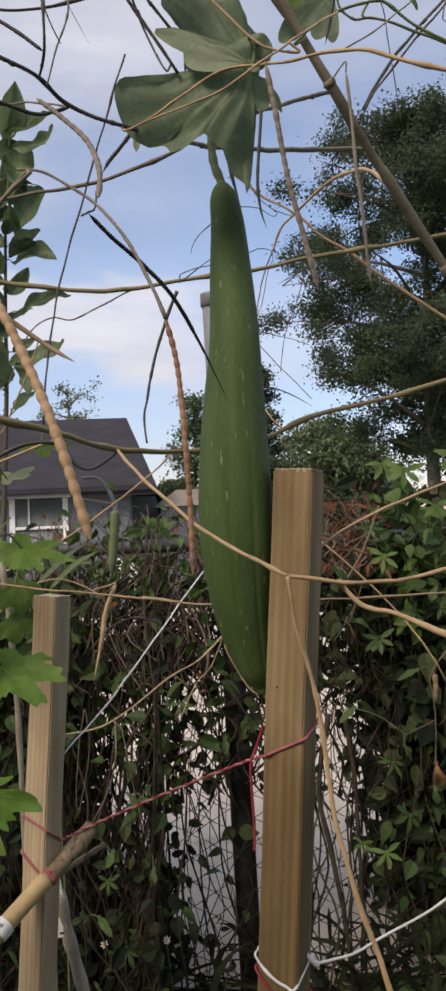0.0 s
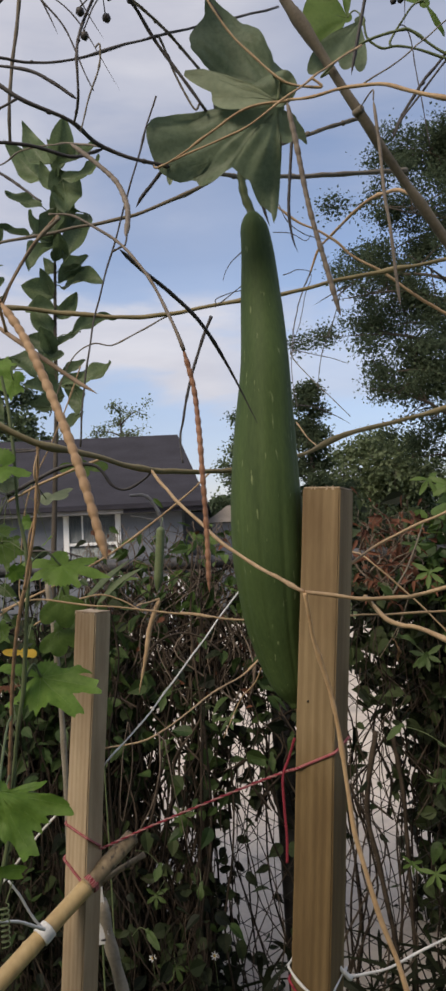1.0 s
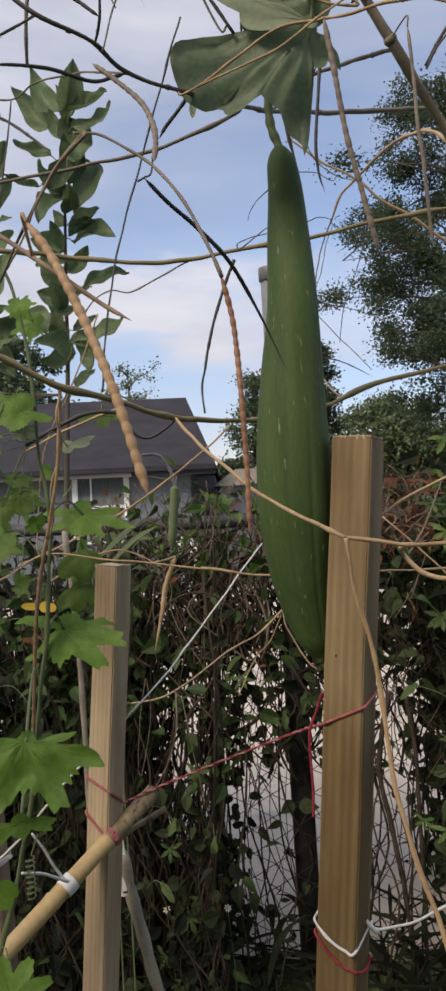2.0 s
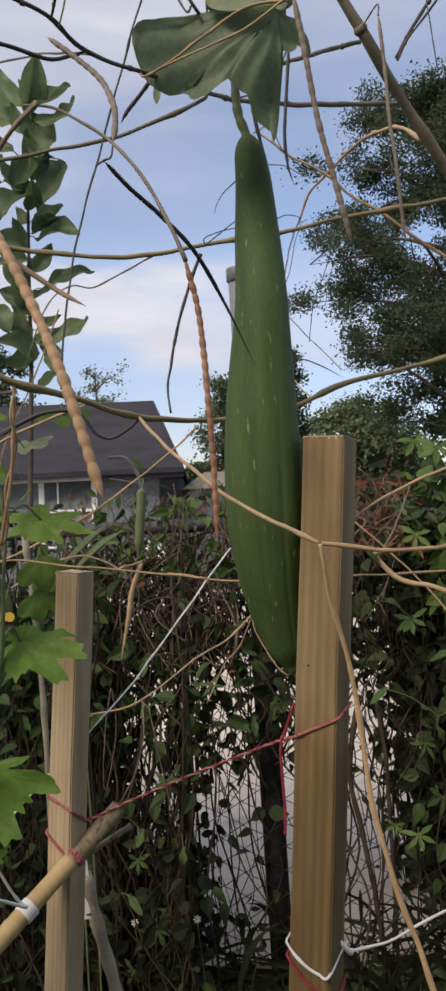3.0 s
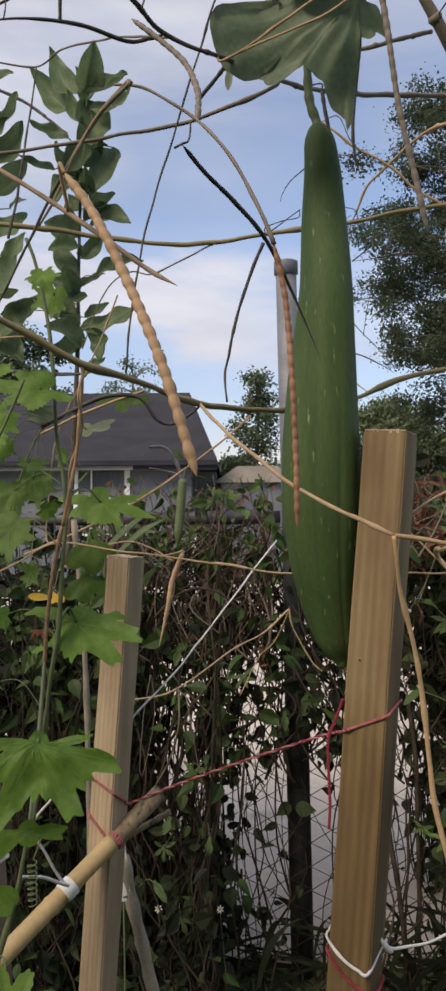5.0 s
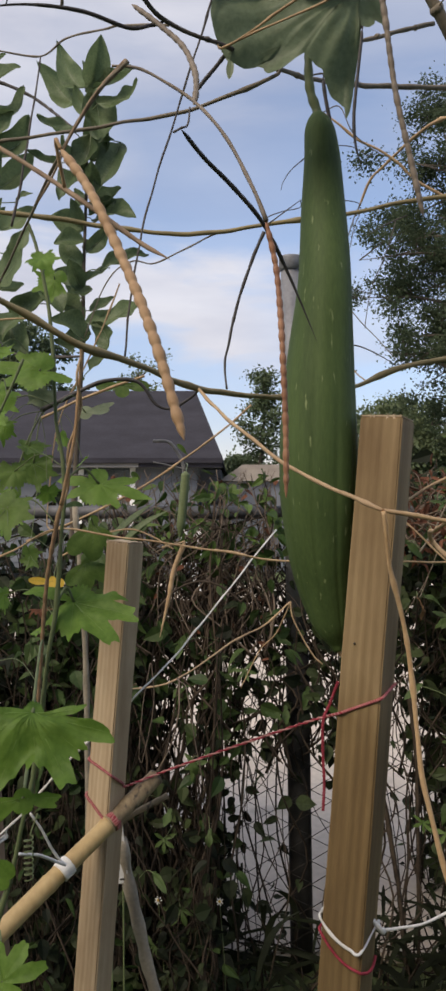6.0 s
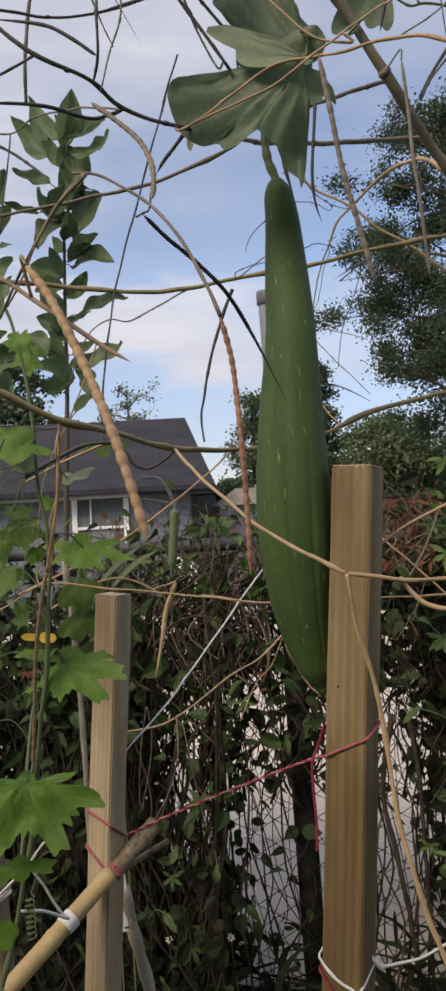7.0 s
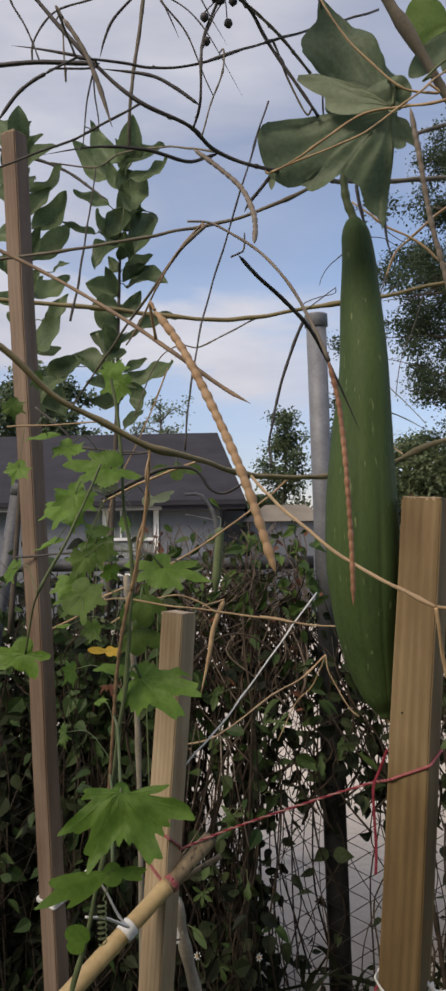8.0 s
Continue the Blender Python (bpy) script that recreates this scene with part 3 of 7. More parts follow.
# ---- house ----
def house():
    thing = holder("house", (-6.0, 17.5, 0), "single-storey grey house with a dark shingled hip roof", "house")
    wall_y, right = 15.45, -0.75
    eave_z, edge = 2.30, -0.216
    wall = under(part("wall", box_bm(-11.5, right, wall_y, 21.5, 0, 2.32), "siding", smooth=False), thing)
    under(part("porch_wall", box_bm(right + 0.003, -0.27, 16.7, 21.4, 0, 2.2), "siding", None, "recessed grey wall under the eave", smooth=False), thing)
    # lapped siding boards on the front, cut round the window
    z = 0.25
    x0, x1, w0, w1 = -3.11, -2.08, 0.95, 2.22
    while z < 2.26:
        top = min(z + 0.15, 2.28)
        spans = [(-11.5, x0 - 0.08), (x1 + 0.08, right)] if top > w0 - 0.05 and z < w1 + 0.02 else [(-11.5, right)]
        for a, b in spans:
            bm = box_bm(a, b, wall_y - 0.022, wall_y - 0.004, z, top + 0.012)
            for v in bm.verts:
                if v.co.z > top and v.co.y < wall_y - 0.015:
                    v.co.y += 0.012
            under(part("siding_board", bm, "siding", smooth=False), thing)
        z += 0.15
    # roof: front slope, right hip, back
    e0, e1, y0, y1 = -12.0, edge, 14.98, 22.0
    r0 = -8.5
    r1, ry, rz = (-0.93, 18.43, 4.21)
    v = [(e0, y0, eave_z + 0.06), (e1, y0, eave_z + 0.06), (e1, y1, eave_z + 0.06), (e0, y1, eave_z + 0.06), (r0, ry, rz), (r1, ry, rz)]
    v += [(p[0], p[1], p[2] - 0.07) for p in v]
    f = [(0, 1, 5, 4), (1, 2, 5), (2, 3, 4, 5), (3, 0, 4), (6, 10, 11, 7), (7, 11, 8), (8, 11, 10, 9), (9, 10, 6), (0, 6, 7, 1), (1, 7, 8, 2), (2, 8, 9, 3), (3, 9, 6, 0)]
    under(sheet_object("roof", v, f, "roof", None, "dark purple-grey shingled hip roof"), thing)
    # porch shade is put into the colour of this length of fascia
    under(part("fascia", box_bm(-1.897, e1, y0 + 0.01, y0 + 0.04, eave_z - 0.13, eave_z - 0.012, 0.004), "roof", None, "fascia board coloured dark as in porch shade", smooth=False), thing)
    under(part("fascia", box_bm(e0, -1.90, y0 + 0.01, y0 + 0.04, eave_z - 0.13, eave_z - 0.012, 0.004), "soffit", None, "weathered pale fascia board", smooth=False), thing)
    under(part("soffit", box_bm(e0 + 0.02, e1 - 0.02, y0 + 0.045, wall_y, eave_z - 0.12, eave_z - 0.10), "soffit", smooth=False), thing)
    under(part("gutter", box_bm(e0, e1, y0 - 0.07, y0 - 0.003, eave_z - 0.05, eave_z + 0.02, 0.012), "roof", None, "dark gutter", smooth=False), thing)
    win = under(part("window", box_bm(x0, x1, wall_y - 0.012, wall_y - 0.006, w0, w1), "curtain", None, "white-framed sash window with pale curtains", smooth=False), thing)
    for a, b, c, d, nm in ((x0 - 0.07, x0 + 0.04, w0 - 0.06, w1 + 0.07, "frame"), (x1 - 0.04, x1 + 0.07, w0 - 0.06, w1 + 0.07, "frame"), (x0 + 0.041, x1 - 0.041, w1 - 0.03, w1 + 0.07, "frame"), (x0 - 0.10, x1 + 0.10, w0 - 0.11, w0 - 0.061, "sill"), (x0 + 0.041, x1 - 0.041, 1.56, 1.62, "rail"), (x0 + 0.30, x0 + 0.33, 1.621, w1 - 0.031, "bar")):
        ob = under(part(nm, box_bm(a, b, wall_y - 0.07, wall_y - 0.023, c, d, 0.006), "trim", smooth=False), thing)
        ob.parent = win
        ob.matrix_parent_inverse = Matrix.Identity(4)
    pane = part("pane", box_bm(x0 + 0.045, x1 - 0.045, wall_y - 0.040, wall_y - 0.034, w0 - 0.055, w1 - 0.035), "glass", smooth=False)
    pane.visible_shadow = False
    pane.parent = win
    return thing


house()


def shed():
    thing = holder("shed", (0.9, 16.4, 0), "small grey shed with a low tan roof", "shed")
    under(part("wall", box_bm(-0.15, 1.35, 16.0, 17.6, 0, 1.92), "siding", smooth=False), thing)
    v = [(-0.3, 15.85, 1.93), (1.5, 15.85, 1.93), (1.5, 17.75, 1.93), (-0.3, 17.75, 1.93), (0.2, 16.8, 2.32), (1.1, 16.8, 2.32)]
    under(sheet_object("roof", v, [(0, 1, 5, 4), (1, 2, 5), (2, 3, 4, 5), (3, 0, 4), (3, 2, 1, 0)], "shed", None, "tan low roof"), thing)
    return thing


shed()


def timber_gate():
    """An old gate across the drive: two white posts and brown upright boards on rails."""
    thing = holder("timber_gate", (-0.45, 8.0, 0.03), "old brown board gate between white posts on the drive", "gate")
    for x0, x1 in ((-0.56, -0.50), (-0.45, -0.345)):
        under(part("post", box_bm(x0, x1, 7.95, 8.05, 0.03, 1.19, 0.006), "trim", None, "white painted post", smooth=False), thing)
    for k in range(3):
        x0 = -0.335 + 0.103 * k
        under(part("board", box_bm(x0, x0 + 0.098, 7.98, 8.0, 0.08, 1.30 - 0.02 * (k % 2), 0.004), "bark", smooth=False), thing)
    for z in (0.3, 1.0):
        under(part("rail", box_bm(-0.495, -0.02, 8.0005, 8.04, z, z + 0.09, 0.004), "bark", smooth=False), thing)


timber_gate()


# ---- trees ----
def tree(label, base, height, spread, leaves, leaf_size, seed, first=0.25, mat="leaf_oak", tiers=26, lean=(0, 0), name="tree", ball=0.55, thick=0.016):
    """A trunk with limbs that fork, and leaves in clumps round the twigs' ends."""
    rnd = random.Random(seed)
    thing = holder(name, base, label, "tree", "trees beyond the fence")
    top = Vector((lean[0], lean[1], height * 0.93))
    trunk_line = glide([Vector((0, 0, -0.2)), Vector((rnd.gauss(0, 0.1), rnd.gauss(0, 0.1), height * 0.3)), top * 0.65, top], 6)
    bm = bmesh.new()
    sweep(bm, trunk_line, lambda s: height * thick * (1.1 - s), 8)
    part("trunk", bm, "bark", thing)
    limb = bmesh.new()
    tips = []
    for i in range(tiers):
        s = first + (1 - first) * (i + rnd.random() * 0.7) / tiers
        start = trunk_line[min(int(s * (len(trunk_line) - 1)), len(trunk_line) - 1)]
        turn = i * 2.4 + rnd.uniform(-0.4, 0.4)
        q = (s - first) / (1 - first)
        wide = spread * (0.35 + 0.9 * math.sin(math.pi * min(1, 0.18 + 0.80 * q))) * rnd.uniform(0.7, 1.1)
        end = start + Vector((math.cos(turn) * wide, math.sin(turn) * wide, wide * rnd.uniform(0.05, 0.5)))
        mid = (start + end) / 2 + Vector((0, 0, wide * 0.10))
        line = glide([start, mid, end], 4)
        sweep(limb, line, lambda t: height * thick * 0.30 * (1.08 - t), 5)
        for k in range(7):
            at_ = line[rnd.randrange(2, len(line))]
            tw = Vector((rnd.gauss(0, 1), rnd.gauss(0, 1), rnd.gauss(0.2, 0.7))).normalized() * wide * rnd.uniform(0.2, 0.42)
            sweep(limb, [at_, at_ + tw * 0.5 + Vector((0, 0, 0.03 * wide)), at_ + tw], lambda t: height * thick * 0.09 * (1.1 - t), 4)
            tips += [at_ + tw * 0.5, at_ + tw, at_ + tw * 1.05]
    part("branchwork", limb, "bark", thing)["kind"] = "stuff"
    places = []
    for _ in range(leaves):
        p = rnd.choice(tips)
        r = ball
        places.append(p + Vector((rnd.gauss(0, r * 0.5), rnd.gauss(0, r * 0.5), rnd.gauss(0, r * 0.38))))
    tree_leaves(places, mat, thing, leaf_size, seed)
    return thing


tree("tall dark green tree with open feathery branches", (6.05, 16.5, 0), 11.5, 3.0, 200000, 0.066, 5, first=0.27, tiers=50, ball=0.34)
tree("broad green tree behind the drive", (5.6, 25.0, 0), 4.8, 2.0, 18000, 0.13, 11, first=0.2, mat="leaf_airy", ball=0.40)
tree("ivy-covered dark tree behind the garden", (0.80, 20.0, 0), 5.4, 0.62, 11000, 0.08, 17, first=0.12, ball=0.28, mat="leaf_far")
ivy = Vector((2.51, 19.72, 5.85))
tree("dark ivy-covered tree beyond the shed", (ivy.x, ivy.y, 0), ivy.z * 1.05, 0.50, 15000, 0.085, 43, first=0.2, ball=0.26)
tree("low green tree behind the shed", (0.2, 22.0, 0), 2.9, 0.7, 7000, 0.13, 19, first=0.12, mat="leaf_far", ball=0.3)
tree("low dark tree behind the drive", (2.9, 21.0, 0), 3.0, 1.2, 16000, 0.13, 23, first=0.15, ball=0.3)
tree("thin airy tree behind the roof", (-3.4, 27.0, 0), 7.2, 1.2, 2800, 0.095, 29, first=0.45, mat="leaf_airy", tiers=16, ball=0.22)
tree("grey-green tree behind the house", (-7.6, 26.0, 0), 8.4, 2.0, 16000, 0.16, 31, first=0.2, mat="leaf_far", ball=0.4)
tree("dark spreading tree beside the drive", (9.2, 19.0, 0), 8.3, 2.5, 13000, 0.13, 37, first=0.15, ball=0.5)


tree("broad low tree on the far side of the drive", (6.6, 27.0, 0), 3.6, 2.6, 20000, 0.13, 41, first=0.06, mat="leaf_far", ball=0.4)


# ---- chain link fence ----
FENCE_Y = 2.35
RAIL_Z = 1.435


def fence():
    thing = holder("chain_link_fence", (0, FENCE_Y, 0), "old chain link fence overgrown with vines", "fence")
    span = 3.2
    bm = bmesh.new()
    sweep(bm, [Vector((-span, 0, RAIL_Z)), Vector((0, 0, RAIL_Z)), Vector((0.14, 0, RAIL_Z))], lambda s: 0.021, 12)
    part("top_rail", bm, "rail", thing)
    bm = bmesh.new()
    sweep(bm, [Vector((0.22, 0, RAIL_Z)), Vector((span, 0, RAIL_Z))], lambda s: 0.021, 12)
    part("top_rail", bm, "rail", thing)
    for x in (-2.4, 2.6):
        bm = bmesh.new()
        sweep(bm, [Vector((x, 0.03, -0.3)), Vector((x, 0.03, RAIL_Z + 0.03))], lambda s: 0.024, 12)
        part("post", bm, "zinc", thing)
    head = Vector((-0.751, 2.214, 1.681)) - thing.location
    foot = Vector((-0.807, 2.231, 1.373)) - thing.location
    foot = head + (foot - head) * (head.z / (head.z - foot.z))
    bm = bmesh.new()
    sweep(bm, [foot, (head + foot) / 2, head], lambda s: 0.022, 14)
    leaning = part("post", bm, "rail", thing, "grey steel post leaning over")
    bm = bmesh.new()
    way = (head - foot).normalized()
    sweep(bm, [head - way * 0.03, head, head + way * 0.006], lambda s: 0.0245 - 0.006 * max(0.0, s - 0.8) * 5, 14)
    part("cap", bm, "rail", leaning, "pressed metal cap")
    # woven wire: each wire zigzags and hooks into its neighbours
    wires = bmesh.new()
    pitch = 0.064
    n = int(2 * span / pitch)
    for i in range(n):
        x = -span + i * pitch
        line = []
        for k in range(40):
            line.append(Vector((x + (pitch * 0.52 if (k + i) % 2 else -pitch * 0.52), 0.004 * (1 if (k + i) % 2 else -1) - 0.024, 0.02 + k * 0.0358)))
        sweep(wires, line, lambda s: 0.0023, 4)
    part("wire_mesh", wires, "wire", thing)["kind"] = "stuff"
    return thing


fence()


def pole():
    top = Vector((0.158, 2.28, 2.198))
    low = Vector((0.2, 2.401, 0.256))
    way = (low - top).normalized()
    base = top + way * ((top.z + 0.3) / -way.z)
    thing = holder("steel_pole", base, "tall galvanised steel pole with a round cap at the fence", "pole")
    cut = top + (base - top) * 0.47
    # the lower tube's dark colour stands for the shade among the vines
    for name, a, b, r, mat, label in (("tube", top, cut, 0.031, "zinc", "grey galvanised tube"), ("lower_tube", cut, base, 0.036, "pole_shaded", "lower length coloured dark for the vines' shade"), ):
        bm = bmesh.new()
        sweep(bm, [a - way * 0.0, (a + b) / 2, b], lambda s: r, 20)
        under(part(name, bm, mat, None, label), thing)
    bm = bmesh.new()
    cap = [top - way * 0.006, top - way * 0.004, top - way * 0.001, top + way * 0.034, top + way * 0.036]
    rad = [0.032, 0.0355, 0.036, 0.036, 0.0315]
    sweep(bm, cap, lambda s: rad[min(range(5), key=lambda k: abs((cap[k] - cap[0]).length / (cap[4] - cap[0]).length - s))], 20)
    under(part("cap", bm, "zinc", None, "domed metal cap"), thing)


pole()


# ---- vines and bushes on the fence ----
def thicket(label, x0, x1, z1, stems, leaves, size, seed, mat="leaf_fence", y0=-0.30, y1=0.22, z0=0.0, lean=0.0, name="fence_vine", twigs=0.0022, bias=(0, -0.6, 0.5), group="vines grown over the fence", wood="twig", slim=0.40):
    """A climber on the fence: tangled stems with small leaves along them."""
    rnd = random.Random(seed)
    thing = holder(name, ((x0 + x1) / 2, FENCE_Y, 0), label, "climbing plant", group)
    bm = bmesh.new()
    spots = []
    for i in range(stems):
        x = rnd.uniform(x0, x1)
        y = FENCE_Y + rnd.uniform(y0, y1)
        h = z0 + (z1 - z0) * rnd.uniform(0.65, 1.12)
        pts, q = [], Vector((x, y, z0 - 0.02))
        inset = 0.04
        n = 6
        drift = rnd.gauss(lean, 0.10)
        for k in range(n + 1):
            pts.append(q.copy())
            q = q + Vector((drift * h / n * 1.5 + rnd.gauss(0, 0.05), rnd.gauss(0, 0.03), (h - z0) / n))
            q.y = min(max(q.y, FENCE_Y + y0), FENCE_Y + y1)
            q.x = min(max(q.x, x0 + inset * rnd.random()), x1 - inset * rnd.random())
        line = glide(pts, 4)
        r = twigs * rnd.uniform(0.5, 1.7)
        sweep(bm, line, lambda s: r * (1.15 - 0.7 * s), 5)
        spots += line
        if i % 6 == 0 and z0 < 0.5:
            LINES.append(line)
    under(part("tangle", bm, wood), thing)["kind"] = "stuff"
    places = []
    for _ in range(leaves):
        p = rnd.choice(spots)
        places.append(p + Vector((rnd.gauss(0, 0.035), rnd.gauss(0, 0.05), rnd.gauss(0, 0.03))))
    places = [p for p in places if p.z > 0.02]
    under(leaflets("foliage", places, mat, None, size, 0.6, bias, slim, seed), thing)
    return thing


# the darkest thickets carry the undergrowth's deep shade in their leaf colour
thicket("dense dark green climber covering the fence", -1.9, -0.52, 1.42, 190, 4200, 0.048, 101, mat="leaf_shaded", y1=0.6)
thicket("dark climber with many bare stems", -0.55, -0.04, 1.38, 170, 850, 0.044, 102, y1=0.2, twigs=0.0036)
thicket("dark climber crowded behind the wire", -0.72, -0.34, 1.12, 110, 3400, 0.050, 111, mat="leaf_shaded", y0=0.25, y1=0.7, twigs=0.004)
thicket("dark climber crowded behind the wire", -1.9, -0.62, 1.38, 150, 6800, 0.055, 114, mat="leaf_shaded", y0=0.25, y1=0.7, twigs=0.004)
thicket("sparse climber with bare tangled stems on the wire", -0.02, 0.66, 1.34, 46, 100, 0.044, 103, twigs=0.0023, y1=0.05, y0=-0.2)
thicket("bare tangled stems hanging high on the wire", -0.04, 0.66, 1.38, 58, 170, 0.046, 115, z0=0.70, twigs=0.0022, y1=0.05, y0=-0.2)
thicket("dark tangle of stems behind the top rail", -0.45, 0.30, 1.40, 80, 240, 0.040, 116, z0=0.98, twigs=0.0030, y0=0.08, y1=0.35)
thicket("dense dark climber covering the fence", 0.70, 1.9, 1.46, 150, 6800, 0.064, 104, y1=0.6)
thicket("dark low weeds along the foot of the fence", -1.5, -0.04, 0.42, 165, 2300, 0.046, 105, mat="leaf_shaded", y1=0.4)
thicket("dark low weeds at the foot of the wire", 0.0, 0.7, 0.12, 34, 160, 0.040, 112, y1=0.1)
thicket("dark tangled weeds before the wire", -0.6, -0.05, 0.72, 115, 580, 0.044, 109, mat="leaf_shaded", y0=-0.4, y1=-0.1)
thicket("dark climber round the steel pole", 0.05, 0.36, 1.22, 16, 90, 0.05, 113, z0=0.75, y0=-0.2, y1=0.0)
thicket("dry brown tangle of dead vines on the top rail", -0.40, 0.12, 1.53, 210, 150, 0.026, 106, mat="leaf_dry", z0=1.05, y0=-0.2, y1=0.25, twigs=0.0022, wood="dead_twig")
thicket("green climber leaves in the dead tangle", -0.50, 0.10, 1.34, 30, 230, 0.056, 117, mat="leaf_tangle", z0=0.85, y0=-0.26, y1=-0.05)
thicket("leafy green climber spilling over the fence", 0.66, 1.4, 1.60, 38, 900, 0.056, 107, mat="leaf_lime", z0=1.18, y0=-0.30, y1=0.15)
thicket("dark climber crowded behind the wire", 0.72, 1.9, 1.40, 110, 4500, 0.056, 121, mat="leaf_shaded", y0=0.25, y1=0.7, twigs=0.004)
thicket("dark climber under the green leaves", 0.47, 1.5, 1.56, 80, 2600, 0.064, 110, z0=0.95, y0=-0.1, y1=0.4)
thicket("green leafy shoots over the dead tangle", -0.30, 0.10, 1.56, 22, 190, 0.046, 118, mat="leaf_lime", z0=1.32, y0=-0.25, y1=0.0, twigs=0.0016, slim=0.28)
thicket("green climber leaves crowding the top rail", -0.85, -0.28, 1.44, 30, 380, 0.050, 122, mat="leaf_tangle", z0=0.95, y0=-0.30, y1=0.02, twigs=0.0018, slim=0.36)
thicket("scattered mid-green climber leaves before the wire", -1.0, -0.03, 1.15, 26, 250, 0.046, 119, mat="leaf_tangle", y0=-0.42, y1=-0.18, twigs=0.0016, slim=0.34)
thicket("scattered mid-green climber leaves before the wire", 0.57, 1.2, 1.25, 18, 200, 0.050, 120, mat="leaf_tangle", y0=-0.42, y1=-0.18, twigs=0.0016, slim=0.34)
thicket("reddish dry dead leaves hanging in the climber", 0.43, 0.58, 1.58, 26, 260, 0.036, 108, mat="leaf_dry", z0=1.36, y0=-0.3, y1=-0.05, wood="dead_twig", slim=0.2)


def blades(label, x0, x1, count, seed):
    """A tuft of long narrow leaves bending over."""
    rnd = random.Random(seed)
    thing = holder("grass_tuft", ((x0 + x1) / 2, FENCE_Y - 0.15, 0), label, "grass", "tall grass by the fence")
    for _ in range(count):
        bm = bmesh.new()
        p = Vector((rnd.uniform(x0, x1), FENCE_Y + rnd.uniform(-0.28, -0.06), rnd.uniform(0.0, 0.25)))
        h, out_ = rnd.uniform(0.12, 0.30), Vector((rnd.gauss(0, 0.13), rnd.gauss(-0.02, 0.04), 0))
        side = Vector((0, 1, 0)).cross(out_ + Vector((0, 0, h))).normalized()
        w = rnd.uniform(0.005, 0.010)
        before = None
        for k in range(7):
            u = k / 6
            q = p + out_ * u * (0.6 + u) + Vector((0, 0, h * (u - 0.45 * u * u)))
            c = w * math.sin(math.pi * min(0.98, 0.15 + 0.85 * u))
            pair = (bm.verts.new(q - side * c), bm.verts.new(q + side * c))
            if before:
                bm.faces.new((before[0], before[1], pair[1], pair[0]))
            before = pair
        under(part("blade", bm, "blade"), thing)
    return thing


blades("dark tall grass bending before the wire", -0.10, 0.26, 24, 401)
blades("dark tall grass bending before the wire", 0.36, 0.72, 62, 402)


# ---- shrub beyond the fence ----
def sapling(label, *pts):
    """The upright stem of a young tree; its leaves are added one by one."""
    thing = holder("sapling", pts[0], label, "sapling", "saplings at the fence")
    line = glide(pts, 10)
    under(part("stem", sweep(bmesh.new(), line, lambda s: 0.0075 * (1.15 - 0.8 * s), 7), "bark"), thing)
    return thing, line


def broad_leaf(plant, base, tip, wide):
    """A broad pointed leaf, folded along its midrib, wavy and bent back, on a thin stalk from the stem."""
    thing, stem = plant
    base, tip = Vector(base), Vector(tip)
    tip, wide = tip + (tip - base) * 0.12, wide * 1.04
    seed = int(abs(base.x * 7919 + tip.z * 104729)) % 997
    rnd = random.Random(seed)
    along = tip - base
    long_ = along.length
    way = along.normalized()
    face = Vector((rnd.uniform(-0.7, 0.7), -1.0, rnd.uniform(-0.1, 0.9)))
    side = way.cross(face).normalized()
    nrm = side.cross(way)
    lift, bend, ripple = rnd.uniform(0.25, 0.85), rnd.uniform(-0.30, 0.14), rnd.uniform(0.03, 0.065)
    skew = rnd.uniform(-0.10, 0.10)
    bm = bmesh.new()
    cols, rows = 9, 17
    grid = []
    for i in range(rows):
        u = i / (rows - 1)
        half = 0.56 * wide * max(0.03, math.sin(math.pi * min(1.0, u**0.82)) ** 0.75) * (1.06 - 0.15 * u)
        mid = base + along * u + nrm * long_ * bend * 4 * u * (1 - u) + side * long_ * skew * math.sin(math.pi * u)
        row = []
        for j in range(cols):
            c = j / (cols - 1) * 2 - 1
            wave = ripple * long_ * math.sin(12 * u + 4 * c + seed) * abs(c) ** 1.5
            half *= 1 + 0.018 * math.sin(17 * u + 5 * c + seed)
            row.append(bm.verts.new(mid + side * c * half + nrm * (lift * half * abs(c) ** 1.3 + wave)))
        grid.append(row)
    for a, b in zip(grid, grid[1:]):
        for j in range(cols - 1):
            bm.faces.new((a[j], a[j + 1], b[j + 1], b[j]))
    blade = under(part("leaf", bm, "leaf_shrub"), thing)
    rib = sweep(bmesh.new(), [base + along * u + nrm * (long_ * bend * 4 * u * (1 - u) - 0.0006) + side * long_ * skew * math.sin(math.pi * u) for u in (0, 0.2, 0.4, 0.6, 0.8, 0.95)], lambda t: 0.0013 * (1.1 - t), 5)
    under(part("midrib", rib, "leaf_pale"), thing)
    joint = min(stem, key=lambda q: (q - base).length + 2.0 * max(0.0, q.z - base.z))
    if (joint - base).length > 0.004:
        under(part("leaf_stalk", sweep(bmesh.new(), [joint, (joint + base) / 2 + Vector((0, 0, 0.006)), base], lambda t: 0.0015, 5), "stem_green"), thing)
    return blade


